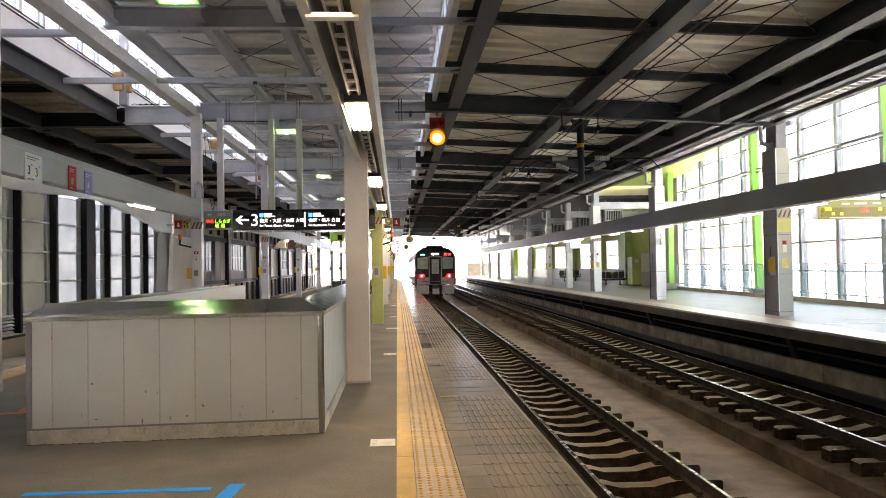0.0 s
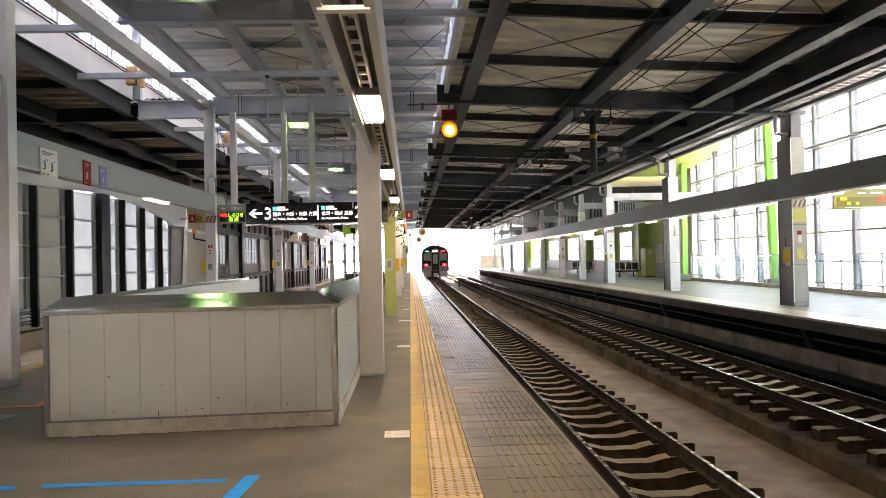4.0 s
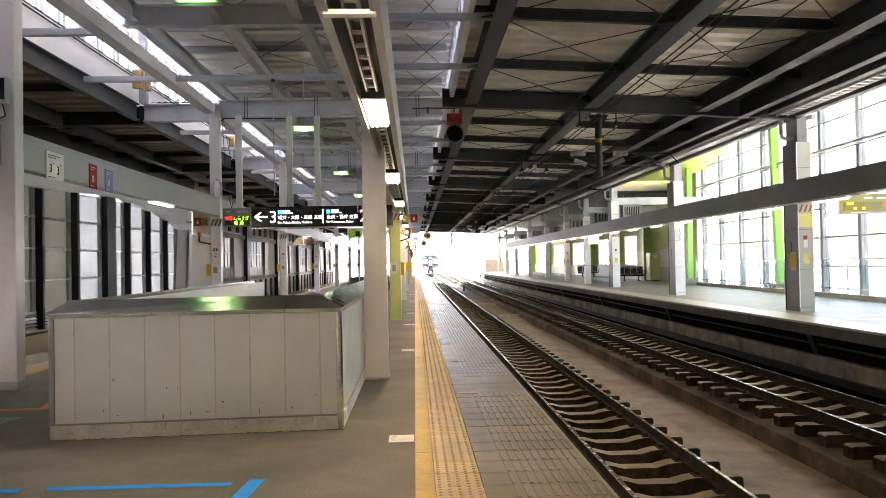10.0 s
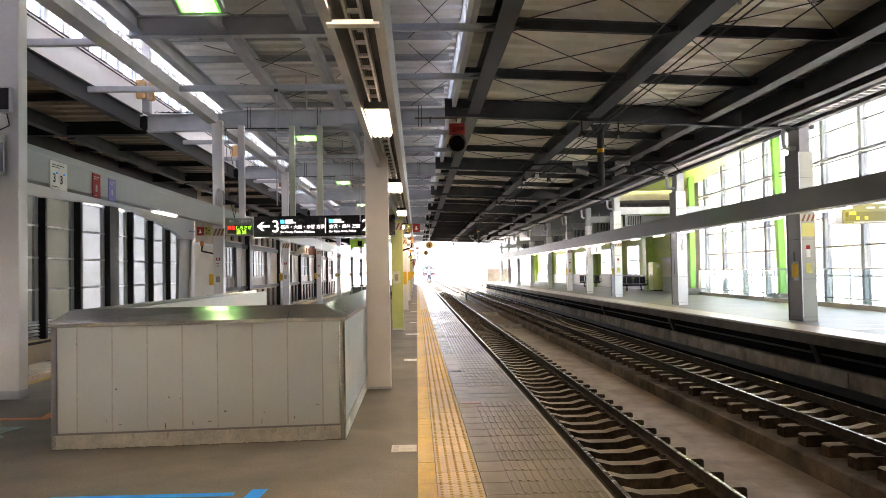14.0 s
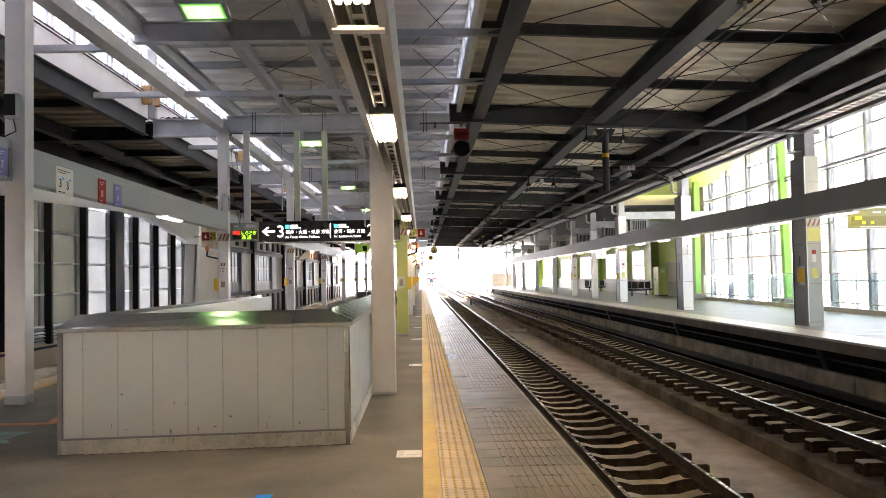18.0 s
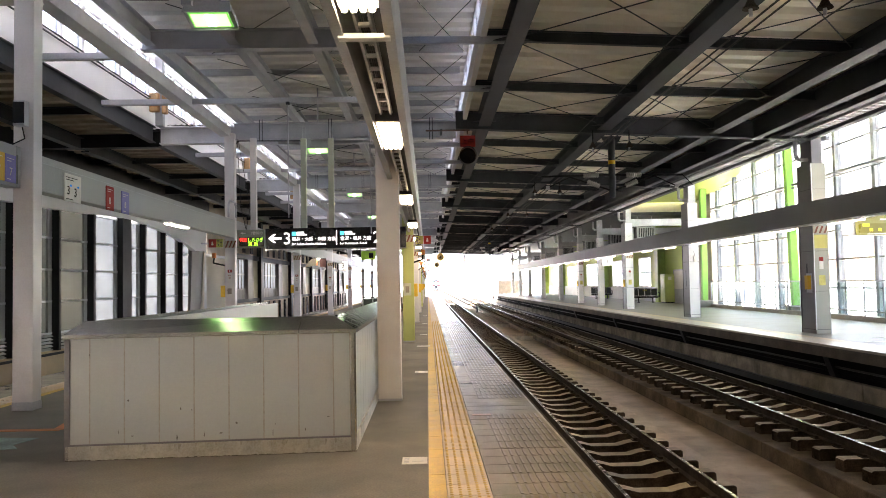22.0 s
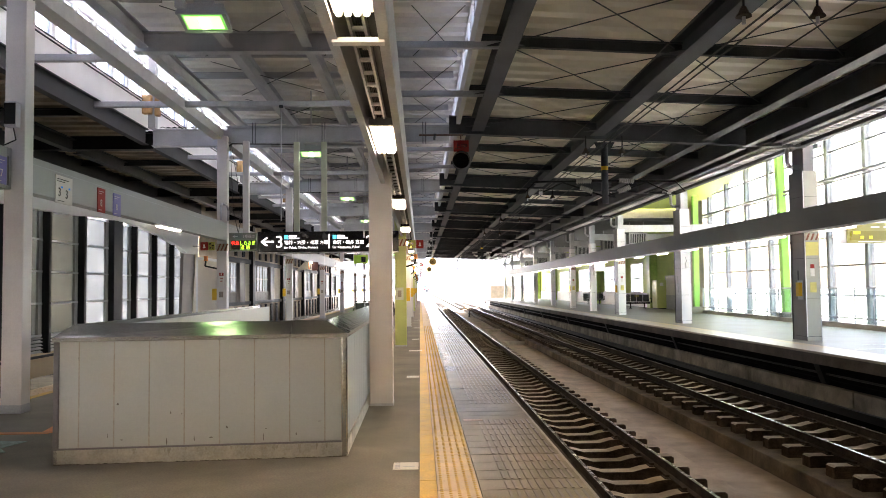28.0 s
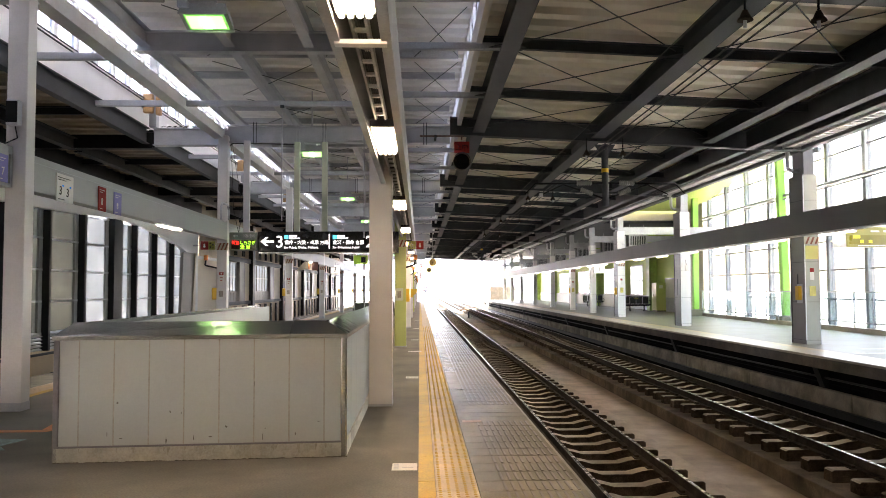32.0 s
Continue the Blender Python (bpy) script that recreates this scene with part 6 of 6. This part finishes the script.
for y in P1_ROW[3:]:
    b = thing("beacon", "orange beacon lamp on a bent pipe", "beacon", "beacons", at=(-0.22, y - 0.04, 2.12))
    part("lamp", tube(bmesh.new(), (0, 0, 0), (0, 0, 0.12), 0.05, 12), M_ORANGE, b)
    part("pipe", tube(tube(bmesh.new(), (0, 0, 0), (-0.02, 0, -0.12), 0.02, 8), (-0.02, 0, -0.12), (-0.14, 0.1, -0.2), 0.02, 8), M_BLACK, b)
    c = thing("loudspeaker", "grey horn loudspeaker on the column", "loudspeaker", "column loudspeakers", at=(-0.34, y + 0.1, 2.42))
    part("horn", tube(bmesh.new(), (0.02, 0, 0), (0.26, -0.05, -0.02), 0.04, 12, 0.09), M_GREY, c, smooth=True)
    part("bracket", boxes((-0.02, -0.03, -0.05, 0.05, 0.03, 0.05)), M_DARK, c)

# further signs along the platform
ns = thing("number_sign", "white square platform number sign", "sign", at=(-4.6, 44.5, 2.28))
part("board", rounded(-0.25, -0.05, 0, 0.25, 0.05, 0.46, 0.01), M_BOARD, ns, "lit white board")
part("text", writing("3", 0.36, M_SIGN, pose(-0.1, -0.054, 0.1, 90, 0, 0)), None, ns)
part("hanger", tube(bmesh.new(), (0, 0, 0.46), (0, 0, 0.6), 0.02, 6), M_GREY, ns)
es = thing("exit_sign", "green emergency exit sign", "sign", at=(-2.9, 40.05, 2.65))
part("board", rounded(-0.35, -0.06, 0, 0.35, 0.06, 0.42, 0.01), mat("exit_green", (0.42, 0.75, 0.06), 0.4), es)
part("mark", boxes((0.02, -0.066, 0.08, 0.24, -0.06, 0.34)), M_SIGN, es)
part("hanger", tube(bmesh.new(), (0, 0, 0.42), (0, 0, 2.38), 0.025, 6), M_GREY, es)
for y, n, x in ((50.1, "4", 0.80), (70.2, "6", 0.80)):
    d = thing("stop_marker", "round yellow stop marker hanging over the platform edge", "stop marker", "stop markers", at=(x, y, 3.05))
    part("disc", tube(bmesh.new(), (0, -0.02, 0), (0, 0.02, 0), 0.24, 24), mat("marker_yellow", (0.82, 0.50, 0.13), 0.5) if y < 60 else bpy.data.materials["marker_yellow"], d)
    part("text", writing(n, 0.24, M_SIGN, pose(-0.07, -0.024, -0.085, 90, 0, 0)), None, d)
    part("rod", tube(bmesh.new(), (0, 0, 0.22), (0, 0, 2.2), 0.018, 6), M_GREY, d)
num = thing("number_sign", "white square platform number sign", "sign", at=(9.9, 44.6, 2.25))
part("board", rounded(-0.28, -0.05, 0, 0.28, 0.05, 0.46, 0.01), M_BOARD, num, "lit white board")
part("text", writing("1", 0.36, M_SIGN, pose(-0.08, -0.054, 0.1, 90, 0, 0)), None, num)
for k, y in enumerate(P1_ROW[4:]):
    r = thing("call_sign", "red edge sign fixed to the lamp trough", "sign", "edge signs", at=(0.02, y + 4.5, 2.62))
    part("plate", boxes((-0.05, 0, 0, 0.14, 0.03, 0.18)), M_RED, r)
    part("symbol", boxes((0.0, -0.004, 0.05, 0.09, 0, 0.13)), M_PAPER, r)
    part("arm", boxes((-0.24, 0, 0.12, -0.05, 0.03, 0.15)), M_GREY, r)

# white lines on the opposite floor
for y0, y1, x0 in ((17.2, 17.28, 9.3), (18.4, 18.46, 10.1)):
    solid("floor_line", boxes((x0, y0, -0.001, 12.4, y1, 0.004)), M_PAPER, "white line on the opposite floor", "floor marking", "floor lines")
# lit departure board of the opposite platform
yb = thing("train_display", "yellow-green departure board with red digits", "display", at=(9.83, 18.4, 2.34))
part("case", rounded(0, 0, 0, 1.9, 0.32, 0.46, 0.01), mat("board_olive", (0.24, 0.225, 0.05), 0.35, var=0.05), yb)
part("screen", boxes((0.05, -0.006, 0.06, 1.85, 0, 0.27)), mat("board_screen", (0.17, 0.145, 0.006), 0.3, var=0.05), yb, "dark yellow matrix screen")
part("clock_digits", writing("6:12", 0.12, M_LEDR, pose(1.0, -0.009, 0.17, 90, 0, 0)), None, yb, "lit red digits")
for x0, w in ((0.12, 0.1), (0.55, 0.2), (0.85, 0.3), (1.3, 0.2)):
    part("lettering_bar", boxes((x0, -0.005, 0.34, x0 + w, 0.0, 0.38)), M_PAPER, yb, "unreadable lettering bar")
part("arrow", prism(bmesh.new(), [(0.08, 0.375), (0.13, 0.40), (0.13, 0.382), (0.19, 0.382), (0.19, 0.368), (0.13, 0.368), (0.13, 0.35)], "y", -0.005, 0.0), M_PAPER, yb, "white arrow")
for x0, z0, w in ((0.14, 0.20, 0.16), (0.30, 0.09, 0.08), (0.50, 0.09, 0.08), (1.42, 0.19, 0.10), (1.62, 0.19, 0.10)):
    part("led_bar", boxes((x0, -0.0085, z0, x0 + w, -0.006, z0 + 0.07)), M_LEDY, yb, "dim yellow lit character bar")
part("lettering_bar", boxes((0.25, -0.005, 0.018, 1.7, 0.0, 0.04)), M_PAPER, yb, "unreadable lettering bar")
part("back_case", boxes((-0.14, 0.05, 0.0, 0, 0.4, 0.44)), M_GREY, yb)
for x in (0.3, 1.6):
    part("hanger", tube(bmesh.new(), (x, 0.15, 0.46), (x, 0.15, 0.80), 0.03, 8), M_GREY, yb)
part("hanger_arm", tube(bmesh.new(), (-0.14, 0.15, 0.80), (1.75, 0.15, 0.80), 0.03, 8), M_GREY, yb)
cam_ = thing("cctv_camera", "pale security camera under the eave", "camera", at=(10.25, 20.6, 5.05))
part("body", rounded(-0.06, -0.22, -0.16, 0.06, 0.05, -0.04, 0.015), M_GREY, cam_)
part("bracket", boxes((-0.02, 0, -0.05, 0.02, 0.04, 0.30), (-0.12, 0, 0.26, 0.02, 0.04, 0.30)), M_DARK, cam_)


# ---- benches, cabinets on the opposite platform ----
def bench(x, y):
    b = thing("bench", "dark green row of moulded platform seats", "bench", "benches", at=(x, y, 0))
    for i in range(4):
        dx = -0.60 + 0.40 * i
        part("seat", rounded(dx - 0.185, -0.25, 0.38, dx + 0.185, 0.2, 0.43, 0.02), M_BENCH, b)
        part("backrest", rounded(dx - 0.185, 0.18, 0.44, dx + 0.185, 0.24, 0.86, 0.02), M_BENCH, b)
    part("beam", boxes((-0.78, -0.05, 0.30, 0.78, 0.05, 0.37)), M_BLACK, b)
    part("top_rail", tube(bmesh.new(), (-0.8, 0.21, 0.90), (0.8, 0.21, 0.90), 0.02, 8), M_BENCH, b)
    part("sticker", boxes((-0.12, 0.17, 0.74, 0.14, 0.18, 0.82)), M_YPLATE, b, "yellow sticker")
    for s in (-0.45, 0.45):
        part("leg", boxes((s - 0.03, -0.2, 0, s + 0.03, 0.2, 0.04), (s - 0.03, -0.03, 0, s + 0.03, 0.03, 0.3)), M_BLACK, b)
    for s in (-0.82, 0.82):
        part("armrest", tube(tube(tube(bmesh.new(), (s, -0.24, 0.62), (s, 0.2, 0.64), 0.018, 8), (s, -0.24, 0.62), (s, -0.2, 0.36), 0.018, 8), (s, -0.2, 0.36), (s, 0.1, 0.34), 0.018, 8), M_BLACK, b)
    return b


bench(13.65, 50.9)
copy_thing(bpy.data.objects["bench"], pose(13.75, 64.3, 0))
copy_thing(bpy.data.objects["bench"], pose(-1.85, 33.0, 0))
cab = thing("cabinet", "yellow-green equipment cabinet by the wall", "cabinet", at=(14.65, 49.6, 0))
part("body", rounded(-0.28, -0.5, 0.06, 0.33, 0.5, 1.75, 0.02), M_GREENCOL, cab)
part("plinth", boxes((-0.24, -0.46, 0, 0.3, 0.46, 0.06)), M_BLACK, cab)
for d in (-0.24, 0.24):
    part("door", rounded(-0.295, d - 0.225, 0.12, -0.28, d + 0.225, 1.70, 0.004, 1), M_GREENCOL, cab)
part("handle", boxes((-0.31, 0.03, 0.9, -0.295, 0.05, 1.05)), M_BLACK, cab)
part("sign", boxes((-0.1, -0.508, 1.4, 0.12, -0.5, 1.6)), M_PAPER, cab)
vm = thing("notice_board", "framed white poster board on the green wall", "notice board", at=(14.96, 48.2, 0.0))
part("frame", boxes((-0.04, -1.0, 0.78, 0.04, -0.93, 2.02), (-0.04, 0.93, 0.78, 0.04, 1.0, 2.02), (-0.04, -0.93, 0.78, 0.04, 0.93, 0.85), (-0.04, -0.93, 1.95, 0.04, 0.93, 2.02)), M_GREY, vm)
part("board", boxes((-0.02, -0.93, 0.85, 0.03, 0.93, 1.95)), M_PAPER, vm, "pale poster")
part("lower_panel", boxes((-0.02, -0.95, 0.0, 0.03, 0.95, 0.78)), M_GREY, vm)

# ---- tan bags and posts at the clerestory ----
for y in (19.7, 29.8, 39.8, 9.6):
    bag = thing("wrapped_box", "tan wrapped junction box tied to a steel post", "junction box", "wrapped boxes", at=(-6.45, y, 5.35))
    part("post", rounded(-0.1, 0, 0, 0.08, 0.18, 1.9, 0.01), M_GREY, bag)
    part("box", rounded(-0.20, -0.16, 0.32, 0.02, 0.0, 0.78, 0.03), M_WOOD, bag, "tan wrapped box")
    part("box", rounded(0.08, -0.1, 0.28, 0.2, 0.06, 0.78, 0.03), M_WOOD, bag, "tan wrapped box")
    part("cord", tube(tube(bmesh.new(), (-0.16, -0.08, 0.78), (-0.1, -0.08, 0.86), 0.01, 5), (-0.02, -0.08, 0.78), (-0.1, -0.08, 0.86), 0.01, 5), M_GREY, bag)

# ---- floor marks ----
MARK = 0.004
for nm, spec, mt, lb in (("floor_line", (-2.36, 5.24, 0, -1.2, 5.31, MARK), M_BLUE, "blue queue line taped on the floor"),
                         ("floor_line", (-2.9, 5.22, 0, -2.52, 5.29, MARK), M_BLUE, "blue queue line taped on the floor"),
                         ("floor_line", (-5.1, 8.25, 0, -3.72, 8.36, MARK), M_ORANGE, "orange queue line on the floor")):
    solid(nm, boxes(spec), mt, lb, "floor marking", "floor lines")
bm = bmesh.new()
prism(bm, [(-1.16, 4.6), (-1.06, 4.6), (-1.00, 5.37), (-1.10, 5.37)], "z", 0, MARK)
solid("floor_line", bm, M_BLUE, "blue queue line taped on the floor", "floor marking", "floor lines")
bm = bmesh.new()
prism(bm, [(-3.719, 8.25), (-3.68, 8.40), (-3.80, 8.9), (-3.89, 8.9), (-3.81, 8.362), (-3.719, 8.362)], "z", 0, MARK)
solid("floor_line", bm, M_ORANGE, "orange queue line on the floor", "floor marking", "floor lines")
for k, (x, y, w, d) in enumerate(((-0.23, 6.38, 0.20, 0.25), (-0.23, 12.9, 0.20, 0.26), (-0.27, 18.3, 0.30, 0.28), (-0.24, 22.5, 0.2, 0.25), (-0.24, 29, 0.2, 0.25), (-0.24, 36, 0.2, 0.25))):
    lab = thing("floor_label", "worn white boarding label on the floor", "floor label", "floor labels", at=(x, y, 0))
    part("sticker", rounded(0, 0, -0.004, w, d, MARK, 0.003, 1), M_PAPER, lab)
    for j in range(4):
        part("lettering_bar", boxes((0.015, 0.03 + 0.052 * j, MARK, 0.055, 0.06 + 0.052 * j, MARK + 0.001)), M_GREY, lab, "unreadable lettering bar")
    part("lettering_bar", boxes((0.08, 0.08, MARK, w - 0.03, 0.1, MARK + 0.001)), M_GREY, lab, "unreadable lettering bar")
et = thing("floor_label", "faded teal triangular floor label", "floor label", "floor labels", at=(-4.6, 7.3, 0))
part("sticker", prism(bmesh.new(), [(0, 0), (0.94, 0.03), (0.80, 0.22), (0.88, 0.55), (0, 0.66)], "z", 0, MARK), mat("teal_label", (0.24, 0.36, 0.32), 0.6, var=0.3, patchy=0.4), et)
lab = thing("floor_label", "faded pink label on the edge tiles", "floor label", "floor labels", at=(0.44, 8.60, 0.006))
part("sticker", boxes((0, 0, 0, 0.20, 0.11, 0.003)), mat("pink_label", (0.48, 0.33, 0.24), 0.5, var=0.1), lab)

# ---- edge paving: yellow line, tactile tiles, slotted edge tiles ----
paving = thing("edge_paving", "yellow tactile strip and slotted edge tiles", "paving", kind="structure")
T = 0.30


def tactile_mesh(dots):
    bm = box(bmesh.new(), 0.003, 0.003, -0.05, 0.297, 0.297, 0.002)
    if dots:
        for i in range(5):
            for j in range(5):
                cx, cy = 0.03 + 0.06 * i, 0.03 + 0.06 * j
                lo = [bm.verts.new((cx + 0.014 * math.cos(a), cy + 0.014 * math.sin(a), 0.002)) for a in (0, 1.047, 2.094, 3.142, 4.189, 5.236)]
                hi = [bm.verts.new((cx + 0.009 * math.cos(a), cy + 0.009 * math.sin(a), 0.007)) for a in (0, 1.047, 2.094, 3.142, 4.189, 5.236)]
                bm.faces.new(hi)
                for q in range(6):
                    bm.faces.new((lo[q], lo[(q + 1) % 6], hi[(q + 1) % 6], hi[q]))
    for f in bm.faces:
        if max(v.co.z for v in f.verts) > 0.004:
            f.material_index = 1
    return finish(bm, "tactile_tile", [M_YELLOW, M_YLINE])


def edge_mesh(bars, x0=0.0, x1=0.752):
    bm = box(bmesh.new(), x0 + 0.002, 0.0025, -0.05, x1 - 0.002, 0.2975, 0.0)
    n0 = len(bm.faces)
    if bars:
        for i in range(10):
            cx = x0 + 0.196 + 0.0565 * i
            box(bm, cx - 0.0095, 0.02, -0.001, cx + 0.0095, 0.28, 0.0035)
    bm.faces.ensure_lookup_table()
    for f in bm.faces[n0:]:
        f.material_index = 1
    return finish(bm, "edge_tile", [M_TILE, M_BAR])


TACT, EDGE_A, EDGE_B = tactile_mesh(True), edge_mesh(True), edge_mesh(False)
LINE = finish(boxes((-0.02, 0.001, -0.05, 0.058, 0.299, 0.002), (0.058, 0.001, -0.05, 0.1015, 0.299, 0.0035)), "line_tile", M_YLINE)
random.seed(4)
rows_near = 90
for k in range(-38, rows_near):
    y = 3.6 + T * k
    for nm, me, x in (("line_tile", LINE, 0.0), ("tactile_tile", TACT, 0.103), ("edge_tile", EDGE_B if 16 < k < 21 else EDGE_A, 0.404)):
        p = part(nm, me, None, paving)
        p.location = (x, y, 0.001 * random.random())
bm = [bmesh.new() for _ in range(4)]
yy = 3.6 + T * rows_near
while yy < END + 3:
    box(bm[0], -0.02, yy + 0.002, -0.05, 0.095, yy + T - 0.002, 0.002)
    box(bm[1], 0.105, yy + 0.003, -0.05, 0.40, yy + T - 0.003, 0.003)
    box(bm[2], 0.407, yy + 0.003, -0.05, 1.155, yy + T - 0.003, 0.0)
    yy += T
for b, mt, nm in ((bm[0], M_YLINE, "far_line_tiles"), (bm[1], M_YELLOW, "far_tactile_tiles"), (bm[2], M_TILE, "far_edge_tiles")):
    tagged(part(nm, b, mt, paving), kind="stuff")
bm[3].free()
solid("edge_nosing", boxes((EDGE1 - 0.006, SOUTH, -0.2, EDGE1 + 0.02, END + 4, -0.004)), M_SLAB, "worn concrete platform edge", "edging", kind="structure")
# far side of the island platform
solid("tactile_strip_west", boxes((-5.27, SOUTH, -0.3, -5.165, END + 4, 0.003)), M_YLINE, "yellow warning line on the far platform side", "floor marking", kind="structure")
bm = bmesh.new()
yy = 4.0
while yy < 70:
    for j in range(5):
        box(bm, -5.30 - 0.06 * j - 0.02, yy, 0.0, -5.30 - 0.06 * j + 0.012, yy + 0.27, 0.005)
    yy += 0.3
tagged(solid("tactile_ridges_west", bm, M_YELLOW, "yellow ridged tiles on the far platform side", "paving"), kind="stuff")
solid("edge_paving_west", boxes((-5.62, SOUTH, -0.3, -5.275, END + 4, 0.0), ), M_YELLOW, "yellow tactile strip on the far platform side", "paving", kind="structure")
solid("edge_paving_west", boxes((LEFT1, SOUTH, -0.3, -5.625, END + 4, 0.0), ), M_TILE, "grey-brown edge tiles on the far platform side", "paving", kind="structure")
# yellow and white strip of the opposite platform
solid("tactile_strip_east", boxes((8.80, SOUTH, -0.02, 9.10, END - 2, 0.004)), mat("pale_tactile", (0.50, 0.38, 0.22), 0.4, var=0.12, patchy=0.2), "worn pale yellow tactile strip", "paving", kind="structure")


# ---- moving things ----
SHUT_UP, SHUT_DOWN = pose(0.05, 0.07, 0.0), pose(0.05, 0.005, 0.0)


def motions():
    rows = []
    for i in range(0, 33, 2):
        t = float(i)
        y = 58.3 + 7.0 * t + 0.19 * t * t if t <= 18 else 245.9 + 13.8 * (t - 18)
        rows.append((t, pose(TRACKS[0] + 0.0012 * y, y, RAIL, 0, 0, -0.069)))
    walk(train, rows)
    # an added disc covers the still-lit amber lamp shortly before the seventh second
    walk(shutter, [(0, SHUT_UP), (6.6, SHUT_UP), (6.8, SHUT_DOWN), (32, SHUT_DOWN)])


motions()
